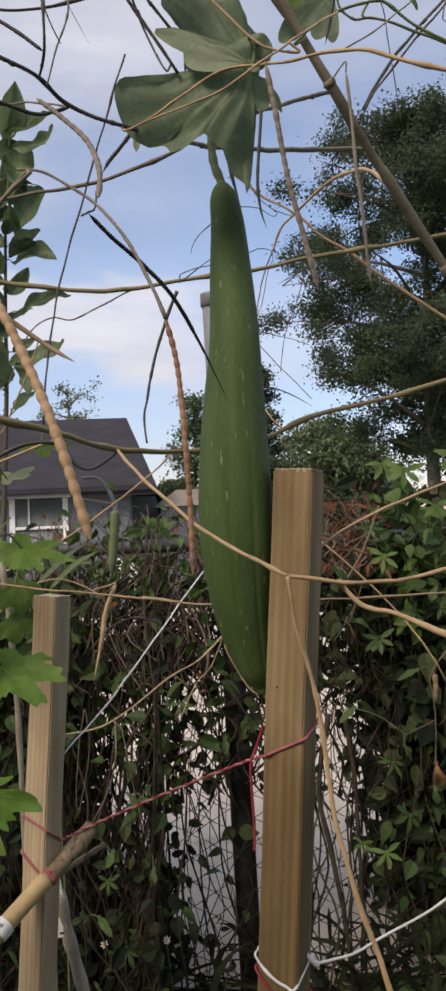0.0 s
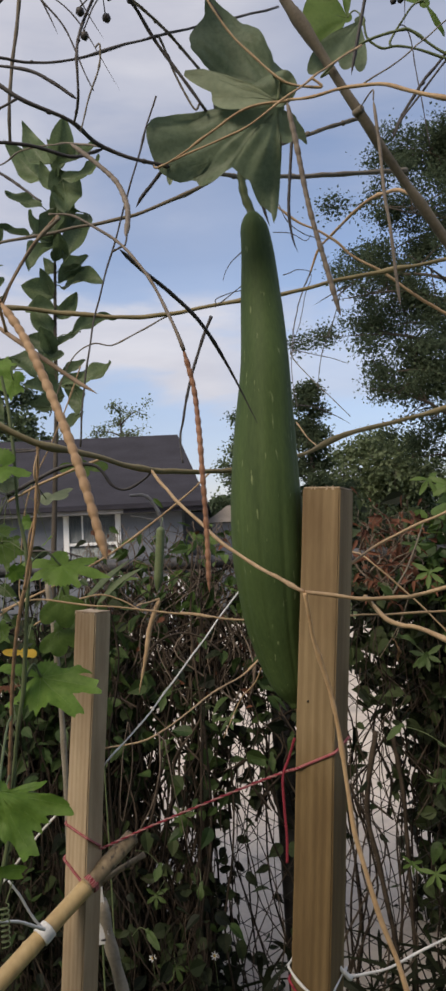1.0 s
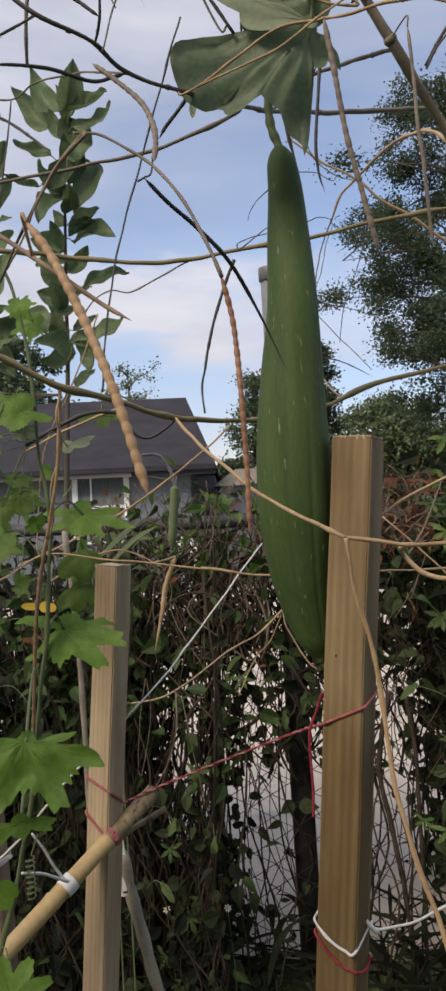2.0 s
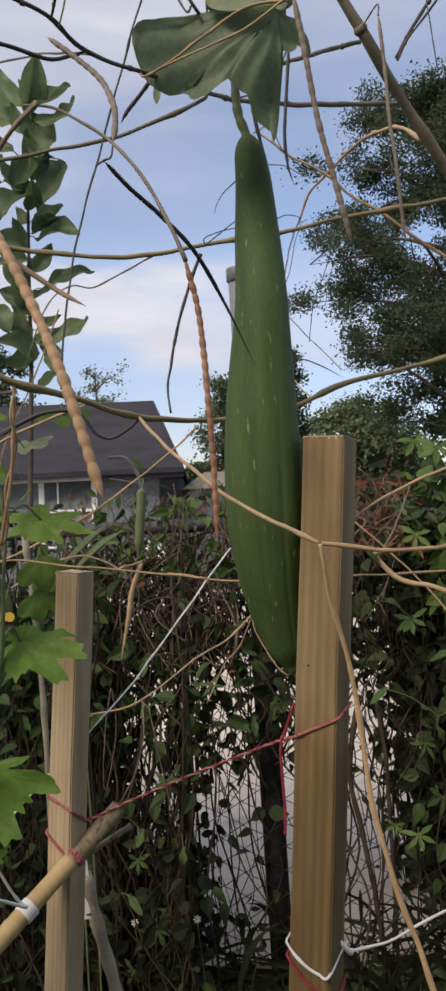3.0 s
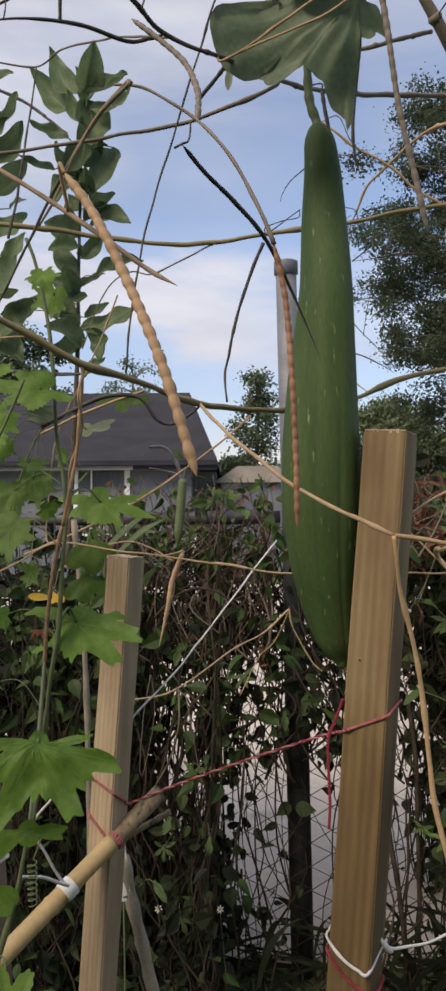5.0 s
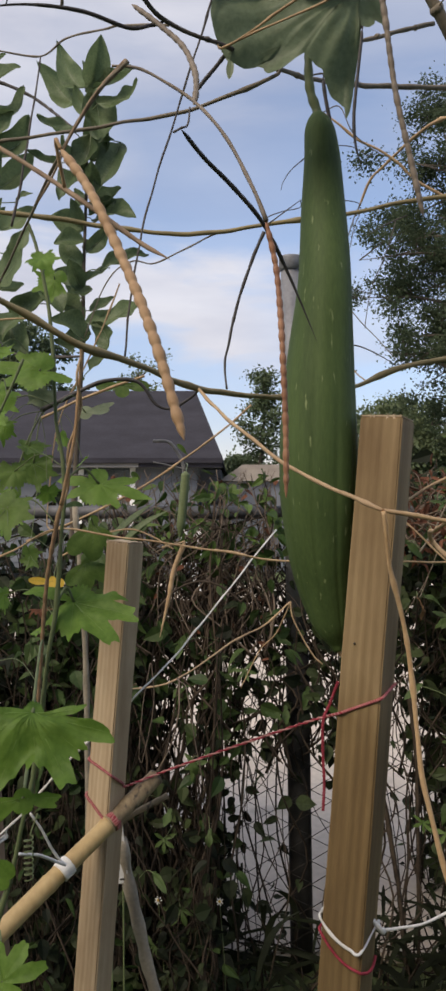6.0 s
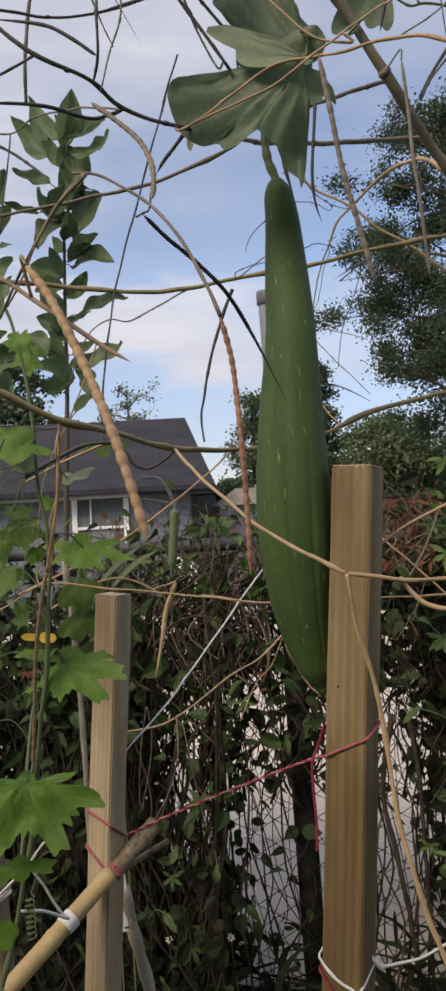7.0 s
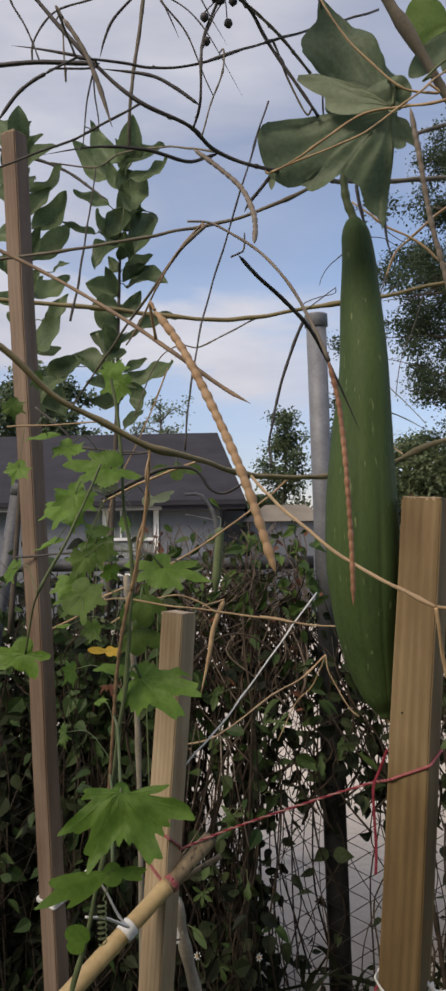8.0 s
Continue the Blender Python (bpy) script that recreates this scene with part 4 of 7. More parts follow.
young_tree = sapling("young broad-leaved tree with glossy green leaves", (-0.452, 2.05, 1.313), (-0.417, 2.02, 1.868), (-0.414, 2.02, 2.053), (-0.407, 2.02, 2.305), (-0.401, 2.02, 2.565))
second_tree = sapling("young leafy tree beside the wooden stake", (-0.72, 2.04, 1.259), (-0.654, 1.98, 2.023), (-0.667, 1.98, 2.307), (-0.678, 1.98, 2.604))
broad_leaf(young_tree, (-0.412, 2.032, 2.58), (-0.491, 2.069, 2.716), 0.058)
broad_leaf(young_tree, (-0.44, 2.039, 2.543), (-0.546, 2.097, 2.677), 0.062)
broad_leaf(young_tree, (-0.397, 2.023, 2.574), (-0.361, 1.958, 2.663), 0.061)
broad_leaf(young_tree, (-0.388, 1.995, 2.562), (-0.282, 1.935, 2.573), 0.050)
broad_leaf(young_tree, (-0.37, 1.981, 2.51), (-0.269, 1.922, 2.533), 0.050)
broad_leaf(young_tree, (-0.383, 2.008, 2.549), (-0.369, 1.966, 2.42), 0.081)
broad_leaf(young_tree, (-0.428, 1.971, 2.43), (-0.51, 1.942, 2.455), 0.036)
broad_leaf(young_tree, (-0.39, 1.988, 2.431), (-0.43, 1.972, 2.349), 0.067)
broad_leaf(young_tree, (-0.32, 2.05, 2.441), (-0.37, 1.992, 2.292), 0.065)
broad_leaf(young_tree, (-0.379, 2.014, 2.427), (-0.336, 2.01, 2.428), 0.020)
broad_leaf(young_tree, (-0.483, 2.057, 2.388), (-0.56, 2.01, 2.404), 0.028)
broad_leaf(young_tree, (-0.434, 2.066, 2.35), (-0.466, 2.034, 2.381), 0.031)
broad_leaf(young_tree, (-0.398, 1.999, 2.329), (-0.459, 1.965, 2.255), 0.060)
broad_leaf(young_tree, (-0.396, 2.038, 2.274), (-0.323, 2.023, 2.302), 0.055)
broad_leaf(young_tree, (-0.395, 2.067, 2.229), (-0.284, 2.006, 2.219), 0.069)
broad_leaf(young_tree, (-0.414, 2.059, 2.215), (-0.501, 2.049, 2.238), 0.059)
broad_leaf(young_tree, (-0.411, 2.011, 2.159), (-0.479, 1.995, 2.148), 0.044)
broad_leaf(young_tree, (-0.366, 2.003, 2.08), (-0.257, 2.051, 2.132), 0.037)
broad_leaf(young_tree, (-0.412, 2.03, 2.059), (-0.49, 2.05, 2.09), 0.044)
broad_leaf(young_tree, (-0.387, 2.001, 2.027), (-0.441, 1.981, 2.018), 0.034)
broad_leaf(young_tree, (-0.403, 2.002, 1.939), (-0.268, 1.954, 1.981), 0.057)
broad_leaf(young_tree, (-0.402, 1.988, 1.887), (-0.473, 1.929, 1.925), 0.067)
broad_leaf(young_tree, (-0.458, 1.972, 1.959), (-0.528, 1.995, 2.017), 0.060)
broad_leaf(young_tree, (-0.395, 2.01, 1.816), (-0.352, 2.043, 1.867), 0.034)
broad_leaf(young_tree, (-0.392, 2.007, 1.914), (-0.49, 2.051, 1.907), 0.077)
broad_leaf(young_tree, (-0.408, 2.015, 1.955), (-0.513, 2.035, 2.007), 0.061)
broad_leaf(young_tree, (-0.416, 2.066, 2.048), (-0.469, 2.057, 2.065), 0.059)
broad_leaf(young_tree, (-0.378, 1.995, 1.941), (-0.358, 1.974, 1.858), 0.050)
broad_leaf(young_tree, (-0.529, 2.005, 1.991), (-0.613, 2.023, 1.988), 0.050)

broad_leaf(second_tree, (-0.698, 1.976, 2.585), (-0.749, 2.019, 2.702), 0.053)
broad_leaf(second_tree, (-0.691, 2.01, 2.611), (-0.656, 2.0, 2.684), 0.044)
broad_leaf(second_tree, (-0.681, 2.025, 2.597), (-0.626, 2.009, 2.651), 0.041)
broad_leaf(second_tree, (-0.661, 1.981, 2.55), (-0.569, 1.932, 2.574), 0.050)
broad_leaf(second_tree, (-0.655, 1.964, 2.474), (-0.581, 2.002, 2.563), 0.056)
broad_leaf(second_tree, (-0.64, 1.961, 2.366), (-0.548, 1.931, 2.445), 0.059)
broad_leaf(second_tree, (-0.651, 2.01, 2.296), (-0.562, 2.032, 2.401), 0.061)
broad_leaf(second_tree, (-0.669, 1.999, 2.215), (-0.627, 1.988, 2.259), 0.050)
broad_leaf(second_tree, (-0.623, 1.935, 2.166), (-0.546, 1.97, 2.228), 0.062)
broad_leaf(second_tree, (-0.581, 1.971, 2.247), (-0.536, 1.95, 2.259), 0.020)
broad_leaf(second_tree, (-0.597, 1.964, 2.108), (-0.538, 1.938, 2.165), 0.040)
broad_leaf(second_tree, (-0.625, 1.972, 2.034), (-0.555, 1.917, 2.098), 0.076)
broad_leaf(second_tree, (-0.667, 1.994, 2.258), (-0.732, 1.974, 2.288), 0.060)
broad_leaf(second_tree, (-0.663, 1.951, 2.33), (-0.752, 1.98, 2.366), 0.056)
broad_leaf(second_tree, (-0.661, 1.943, 2.412), (-0.727, 1.93, 2.464), 0.055)
broad_leaf(second_tree, (-0.679, 1.973, 2.498), (-0.764, 1.962, 2.538), 0.056)
broad_leaf(second_tree, (-0.66, 1.972, 2.158), (-0.731, 1.947, 2.173), 0.056)
broad_leaf(second_tree, (-0.62, 2.03, 1.954), (-0.511, 1.966, 1.999), 0.058)
broad_leaf(second_tree, (-0.6, 1.975, 1.925), (-0.544, 1.94, 1.848), 0.066)
broad_leaf(second_tree, (-0.567, 1.962, 1.947), (-0.616, 1.94, 1.872), 0.059)


def fill_sapling(plant, low, count, seed):
    """The smaller leaves that stand steeply round a young tree's stem, closer towards its tip."""
    rnd = random.Random(seed)
    line = [q for q in plant[1] if q.z > low]
    for i in range(count):
        s = (i / (count - 1)) ** 0.75
        at_ = line[min(len(line) - 1, int(s * len(line)))]
        turn = i * 2.4 + rnd.uniform(-0.5, 0.5)
        rise = 0.5 + 0.75 * s + rnd.uniform(-0.35, 0.3)
        way = Vector((math.cos(turn), math.sin(turn), 0)) * math.cos(rise) + Vector((0, 0, math.sin(rise)))
        start = at_ + way * rnd.uniform(0.008, 0.022)
        size = rnd.uniform(0.055, 0.092)
        broad_leaf(plant, start, start + way * size, size * rnd.uniform(0.42, 0.60))


fill_sapling(young_tree, 1.95, 22, 61)
fill_sapling(second_tree, 2.0, 16, 62)


# ---- wooden stakes ----
def stake(label, corner, foot, width, turn, mat):
    """A sawn square stake; corner: its top's front left corner, foot: the same edge lower down."""
    corner, foot = Vector(corner), Vector(foot)
    way = (foot - corner).normalized()
    length = (corner.z + 0.25) / -way.z
    bm = box_bm(0, width, 0, width, -length, 0, 0.0013)
    rnd = random.Random(int(width * 1e5))
    bmesh.ops.subdivide_edges(bm, edges=[e for e in bm.edges if abs(e.verts[0].co.z - e.verts[1].co.z) > 0.5], cuts=24)
    for v in bm.verts:
        v.co.x += 0.0012 * noise.noise(Vector((v.co.z * 5, 0.3, 1)))
        v.co.y += 0.0012 * noise.noise(Vector((v.co.z * 5, 0.7, 9)))
    ob = part("wooden_stake", bm, mat, smooth=False)
    # the rough sawn end, with a few raised splinters along its edge
    end = box_bm(0.0008, width - 0.0008, 0.0008, width - 0.0008, 0.0002, 0.0011)
    bmesh.ops.subdivide_edges(end, edges=end.edges[:], cuts=9, use_grid_fill=True)
    for v in end.verts:
        if v.co.z > 0.0008:
            v.co.z += 0.0007 * noise.noise(Vector((v.co.x * 400, v.co.y * 120, width * 999)))
    part("cut_end", end, "cut_wood", ob, "pale rough sawn end", smooth=False)
    for k in range(7):
        x = width * rnd.random()
        y, h = rnd.uniform(0, 0.0006), rnd.uniform(0.0015, 0.0032)
        splinter = sweep(bmesh.new(), [Vector((x, y, -0.002)), Vector((x, y, h * 0.4)), Vector((x + 0.0004, y - 0.0003, h))], lambda t: 0.0007 * (1.05 - t), 4)
        part("splinter", splinter, "cut_wood", ob, smooth=False)
    up = -way
    side = Vector((math.cos(radians(turn)), -math.sin(radians(turn)), 0))
    side = (side - up * side.dot(up)).normalized()
    deep = up.cross(side)
    ob.matrix_basis = Matrix.Translation(corner) @ Matrix((side, deep, up)).transposed().to_4x4()
    return tagged(ob, label, "stake", "wooden garden stakes")


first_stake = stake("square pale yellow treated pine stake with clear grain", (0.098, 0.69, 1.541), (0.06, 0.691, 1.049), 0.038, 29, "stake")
second_stake = stake("square weathered pine stake with a grey shaded side", (-0.147, 0.807, 1.424), (-0.179, 0.808, 0.987), 0.0285, 28, "stake_grey")
third_stake = stake("tall brown weathered stake leaning a little", (-0.322, 0.781, 1.964), (-0.2885, 0.842, 1.004), 0.0212, 26, "stake_brown")

def on_stake(ob, width, corner, z, off=0.0012):
    """A place on a stake's edge, off its face: corner 0 front left, 1 front right, 2 back right, 3 back left; z down from its top."""
    x, y = ((-off, -off), (width + off, -off), (width + off, width + off), (-off, width + off))[corner]
    return ob.matrix_basis @ Vector((x, y, z))


def round_stake(ob, width, *turns, off=0.0012, sag=0.0):
    """A line laid from edge to edge round a stake, hanging a little slack between the edges."""
    pts = []
    middle = ob.matrix_basis @ Vector((width / 2, width / 2, turns[0][1]))
    places = [on_stake(ob, width, c, z, off) for c, z in turns]
    for a, b in zip(places, places[1:]):
        out_ = (a + b) / 2 - middle
        out_.z = 0
        for u in (0.06, 0.28, 0.5, 0.72, 0.94):
            slack = 4 * u * (1 - u) * sag
            pts.append(a + (b - a) * u + out_.normalized() * slack * 0.5 - Vector((0, 0, slack)))
    return pts


for height_, across_ in ((-0.46, 0.016), (-0.20, 0.011)):
    bm = bmesh.new()
    sweep(bm, [Vector((across_, 0.001, height_)), Vector((across_, -0.0012, height_)), Vector((across_ + 0.0003, -0.0018, height_))], lambda s: 0.0009, 8)
    part("nail_head", bm, "ink", first_stake, "small dark nail head")

# ---- the gourd ----
AXIS = [(0.066, 0.73, 1.832), (0.066, 0.73, 1.821), (0.069, 0.73, 1.787), (0.07, 0.73, 1.74), (0.07, 0.72, 1.672), (0.067, 0.72, 1.614), (0.065, 0.72, 1.562), (0.064, 0.72, 1.516), (0.0645, 0.722, 1.47), (0.068, 0.728, 1.417), (0.074, 0.733, 1.375), (0.080, 0.733, 1.345), (0.085, 0.733, 1.325)]
HALF = [22, 24, 29.5, 36.5, 41.5, 51, 58, 62, 61.5, 54, 42.5, 29, 5]


def gourd():
    thing = holder("sponge_gourd", AXIS[-1], "long smooth green sponge gourd hanging from its vine", "gourd")
    line = glide(AXIS, 10)
    bm = bmesh.new()
    sides = 120
    length = [0.0]
    for a, b in zip(line, line[1:]):
        length.append(length[-1] + (b - a).length)
    knots = [length[10 * k] / length[-1] for k in range(len(HALF))]

    def radius(s):
        v = float(np.interp(s, knots, HALF)) * 0.58e-3
        return v

    raw = [radius(x / length[-1]) for x in length]
    soft = [sum(raw[max(0, i - 3) : i + 4]) / len(raw[max(0, i - 3) : i + 4]) for i in range(len(raw))]
    for k, far in enumerate(length):
        u = min(1.0, (far + 0.0012) / 0.024)
        soft[k] *= (1 - (1 - u) ** 2.2) ** 0.5
    rings = []
    for i, q in enumerate(line):
        way = (line[min(i + 1, len(line) - 1)] - line[max(i - 1, 0)]).normalized()
        side = (Vector((1, 0, 0)) - way * way.x).normalized()
        deep = way.cross(side)
        s = length[i] / length[-1]
        rib = 0.006 + 0.022 * max(0.0, min(1.0, (s - 0.35) / 0.4))
        ring = []
        for k in range(sides):
            a = 2 * math.pi * k / sides
            groove = (0.5 + 0.5 * math.cos(10 * a + 0.8 * math.sin(3 * s))) ** 9
            r = soft[i] * (1 - rib * groove + 0.016 * noise.noise(Vector((math.cos(a) * 2, math.sin(a) * 2, s * 9))))
            ring.append(bm.verts.new(q + r * (math.cos(a) * side + math.sin(a) * deep)))
        rings.append(ring)
    for a, b in zip(rings, rings[1:]):
        for k in range(sides):
            bm.faces.new((a[k], b[k], b[(k + 1) % sides], a[(k + 1) % sides]))
    bm.faces.new(rings[0])
    bm.faces.new(rings[-1][::-1])
    under(part("fruit", bm, "gourd"), thing)
    under(part("stalk", stem_bm([(0.057, 0.73, 1.908), (0.056, 0.73, 1.876), (0.058, 0.73, 1.852), (0.064, 0.73, 1.834), (0.0655, 0.73, 1.822)], 0.0036, 0.0048, 0, 5), "stem_green", None, "pale green fruit stalk"), thing)
    under(part("blossom_end", stem_bm([(0.084, 0.733, 1.329), (0.086, 0.733, 1.322), (0.088, 0.733, 1.32)], 0.0032, 0.001, 0, 5), "vine_tan", None, "dried blossom remains"), thing)
    return thing


gourd()

# ---- vines, branches and pods ----
vine("long olive vine stretched across the garden", "vine_olive", 0.003, 0.0036, (-0.258, 0.49, 1.665), (-0.221, 0.51, 1.641), (-0.191, 0.53, 1.612), (-0.157, 0.55, 1.595), (-0.125, 0.567, 1.578), (-0.09, 0.61, 1.572), (-0.046, 0.678, 1.564), (0.033, 0.77, 1.569), (0.111, 0.83, 1.588), (0.172, 0.85, 1.613), (0.266, 0.871, 1.635), (0.415, 0.891, 1.677), knots=9)
vine("thin olive vine crossing behind the gourd", "vine_olive", 0.0036, 0.0034, (-0.372, 0.89, 1.812), (-0.234, 0.91, 1.802), (-0.185, 0.92, 1.798), (-0.136, 0.92, 1.792), (-0.089, 0.925, 1.788), (-0.035, 0.927, 1.79), (0.025, 0.93, 1.801), (0.116, 0.93, 1.812), (0.185, 0.93, 1.826), (0.249, 0.94, 1.839), (0.303, 0.95, 1.85), (0.464, 0.971, 1.884), knots=9)
vine("thick grey-green branch of the old vine", "vine_grey", 0.0053, 0.0069, (-0.014, 0.741, 2.237), (0.077, 0.765, 2.147), (0.14, 0.79, 2.069), (0.2, 0.816, 1.986), (0.266, 0.86, 1.913), (0.384, 0.928, 1.78), (0.532, 1, 1.586), knots=3, category="branch", name="branch")
vine("slender branch running behind the big leaf", "vine_dark", 0.0024, 0.0026, (-0.267, 0.53, 1.995), (-0.208, 0.536, 1.933), (-0.166, 0.541, 1.885), (-0.128, 0.545, 1.852), (-0.09, 0.567, 1.842), (-0.067, 0.603, 1.838), (-0.022, 0.63, 1.835), (0.019, 0.73, 1.877), knots=3, category="branch", name="branch")
vine("slender grey branch joining the thick branch", "vine_grey", 0.0030, 0.0042, (0.019, 0.73, 1.877), (0.065, 0.81, 1.91), (0.128, 0.89, 1.948), (0.234, 0.97, 1.988), (0.308, 1.02, 2.015), knots=3, category="branch", name="branch")
vine("short side branch behind the gourd leaf", "vine_grey", 0.0036, 0.0028, (0.223, 0.915, 2.034), (0.179, 0.89, 2.01), (0.125, 0.85, 1.974), (0.095, 0.83, 1.952), knots=1, category="branch", name="branch")
vine("dark side branch rising from the thick branch", "vine_dark", 0.0032, 0.0024, (0.253, 0.869, 1.986), (0.276, 0.866, 2.025), (0.309, 0.863, 2.066), (0.367, 0.859, 2.13), knots=1, category="branch", name="branch")
vine("thin grey vine crossing the sky", "vine_grey", 0.0018, 0.0026, (-0.40, 0.73, 1.79), (-0.32, 0.73, 1.798), (-0.251, 0.73, 1.805), (-0.179, 0.73, 1.814), (-0.126, 0.73, 1.823), (-0.069, 0.73, 1.832), (-0.018, 0.72, 1.843), (0.027, 0.73, 1.869), knots=5)
vine("pale arching vine by the thick branch", "vine_tan", 0.0026, 0.0040, (0.204, 1.33, 1.98), (0.22, 1.31, 2.017), (0.244, 1.27, 2.032), (0.282, 1.19, 2.045), (0.306, 1.13, 2.034), (0.321, 1.09, 2.017), (0.335, 1.05, 1.979), knots=2)
vine("pale dry vine sloping across the tree", "vine_tan", 0.0018, 0.0034, (0.098, 0.98, 1.963), (0.144, 0.98, 1.928), (0.189, 0.98, 1.903), (0.213, 0.98, 1.879), (0.259, 0.98, 1.85), (0.309, 0.981, 1.811), (0.428, 0.981, 1.731), knots=3)
vine("reddish thin vine sloping toward the stake", "vine_tan", 0.0019, 0.0016, (-0.046, 0.678, 1.564), (-0.015, 0.61, 1.526), (0.022, 0.53, 1.489), (0.044, 0.48, 1.473), (0.067, 0.433, 1.46), knots=3)
vine("thin tan vine running on past the stake", "vine_tan", 0.0016, 0.0013, (0.067, 0.433, 1.46), (0.083, 0.431, 1.457), (0.103, 0.431, 1.454), (0.125, 0.431, 1.454), (0.126, 0.374, 1.46), (0.158, 0.371, 1.47), (0.234, 0.384, 1.495), knots=3)
vine("brown drooping stem hanging in front of the stake", "straw", 0.0015, 0.0023, (0.067, 0.433, 1.459), (0.069, 0.436, 1.446), (0.072, 0.441, 1.431), (0.077, 0.446, 1.413), (0.084, 0.451, 1.38), (0.088, 0.451, 1.341), (0.094, 0.451, 1.305), (0.103, 0.451, 1.264), (0.117, 0.451, 1.221), (0.139, 0.451, 1.154), knots=3)
vine("thin tan vine rising behind the stake", "vine_tan", 0.0018, 0.0022, (0.131, 0.751, 1.45), (0.151, 0.751, 1.464), (0.186, 0.771, 1.484), (0.235, 0.791, 1.503), (0.303, 0.811, 1.526), (0.40, 0.84, 1.552), knots=2)
vine("thin vine behind the stake at mid height", "vine_tan", 0.0014, 0.0015, (-0.325, 0.89, 1.38), (-0.302, 0.89, 1.392), (-0.261, 0.89, 1.413), (-0.217, 0.89, 1.434), (-0.155, 0.89, 1.425), (-0.083, 0.89, 1.416), (0.003, 0.89, 1.403), (-0.036, 0.91, 1.409), (0.045, 0.911, 1.396), (0.176, 0.911, 1.395), (0.263, 0.911, 1.395), (0.37, 0.911, 1.397), knots=5)
vine("tan twisted vine arching over the cut stake", "vine_tan", 0.0016, 0.0012, (-0.24, 1.0, 1.393), (-0.215, 1.0, 1.407), (-0.189, 1.0, 1.421), (-0.152, 1.0, 1.429), (-0.12, 1.0, 1.421), (-0.092, 1.0, 1.404), knots=2)
vine("stout tan vine end below the horizontal vine", "vine_tan", 0.0013, 0.0036, (0.101, 0.431, 1.454), (0.122, 0.53, 1.446), (0.144, 0.631, 1.437), (0.156, 0.621, 1.421), (0.168, 0.611, 1.415), (0.18, 0.601, 1.413), (0.211, 0.537, 1.4), (0.291, 0.534, 1.377), knots=2)
vine("thin straight vine hanging down the sky", "vine_dark", 0.0013, 0.0012, (-0.023, 0.63, 1.9), (-0.035, 0.63, 1.865), (-0.05, 0.63, 1.816), (-0.066, 0.63, 1.764), (-0.08, 0.63, 1.722), (-0.095, 0.63, 1.652), (-0.103, 0.63, 1.582), knots=3)
vine("thin dark twig with a kinked end", "vine_dark", 0.0012, 0.0010, (-0.057, 0.55, 1.725), (-0.051, 0.545, 1.726), (-0.047, 0.55, 1.731), (-0.046, 0.56, 1.748), knots=0, name="twig", category="twig")
vine("thin twig branching from the horizontal vine", "vine_grey", 0.0014, 0.0010, (-0.035, 0.927, 1.789), (-0.067, 0.93, 1.774), (-0.11, 0.93, 1.754), (-0.138, 0.93, 1.756), (-0.168, 0.93, 1.731), (-0.195, 0.93, 1.664), knots=1, name="twig", category="twig")
vine("dark wiry stem hanging to the olive vine", "pod_black", 0.0026, 0.0014, (0.019, 0.83, 1.755), (0.004, 0.83, 1.721), (-0.011, 0.83, 1.674), (-0.02, 0.83, 1.635), (-0.024, 0.83, 1.615), (-0.021, 0.82, 1.585), knots=1, name="twig", category="twig")
vine("dark curved twig drooping over the roof", "pod_black", 0.0030, 0.0014, (-0.184, 0.69, 1.546), (-0.155, 0.69, 1.561), (-0.127, 0.69, 1.573), (-0.099, 0.69, 1.571), (-0.084, 0.69, 1.552), (-0.07, 0.69, 1.548), (-0.052, 0.685, 1.557), (-0.045, 0.68, 1.563), knots=0, name="twig", category="twig")
vine("tan vine sloping below the olive vine", "vine_tan", 0.0016, 0.0018, (-0.196, 0.73, 1.544), (-0.16, 0.73, 1.561), (-0.129, 0.73, 1.573), (-0.099, 0.73, 1.584), knots=1)
vine("thin tan vine sloping across the fence", "vine_tan", 0.0016, 0.0020, (0.008, 0.98, 1.588), (-0.031, 0.99, 1.555), (-0.109, 1.01, 1.501), (-0.198, 1.03, 1.452), (-0.293, 1.03, 1.412), knots=2)
vine("thick dry stem hanging from the olive vine", "pod_tan", 0.0015, 0.0019, (-0.125, 0.567, 1.578), (-0.126, 0.57, 1.556), (-0.13, 0.575, 1.529), (-0.137, 0.58, 1.488), (-0.144, 0.585, 1.461), knots=4)
vine("second dry stem twisted round the first", "vine_tan", 0.0011, 0.0013, (-0.125, 0.57, 1.578), (-0.128, 0.565, 1.555), (-0.128, 0.578, 1.534), (-0.137, 0.578, 1.502), (-0.14, 0.59, 1.474), (-0.149, 0.59, 1.447), knots=2)
bean_pod("long brown dry bean pod against the climbing stem", "pod_brown", 0.0018, 20, (-0.144, 0.585, 1.461), (-0.152, 0.59, 1.428), (-0.158, 0.595, 1.39), (-0.163, 0.6, 1.332), (-0.168, 0.605, 1.273), depth=0.2)
vine("green climbing stem of the lobed-leaf plant", "stem_green", 0.0018, 0.0026, (-0.176, 0.607, 1.683), (-0.168, 0.607, 1.658), (-0.159, 0.607, 1.614), (-0.155, 0.607, 1.575), (-0.152, 0.607, 1.527), (-0.147, 0.608, 1.483), (-0.149, 0.608, 1.429), (-0.153, 0.608, 1.381), (-0.16, 0.607, 1.332), (-0.169, 0.607, 1.26), (-0.184, 0.607, 1.187), (-0.205, 0.606, 1.11), (-0.226, 0.605, 1.042), knots=6, category="climbing stem", name="stem")
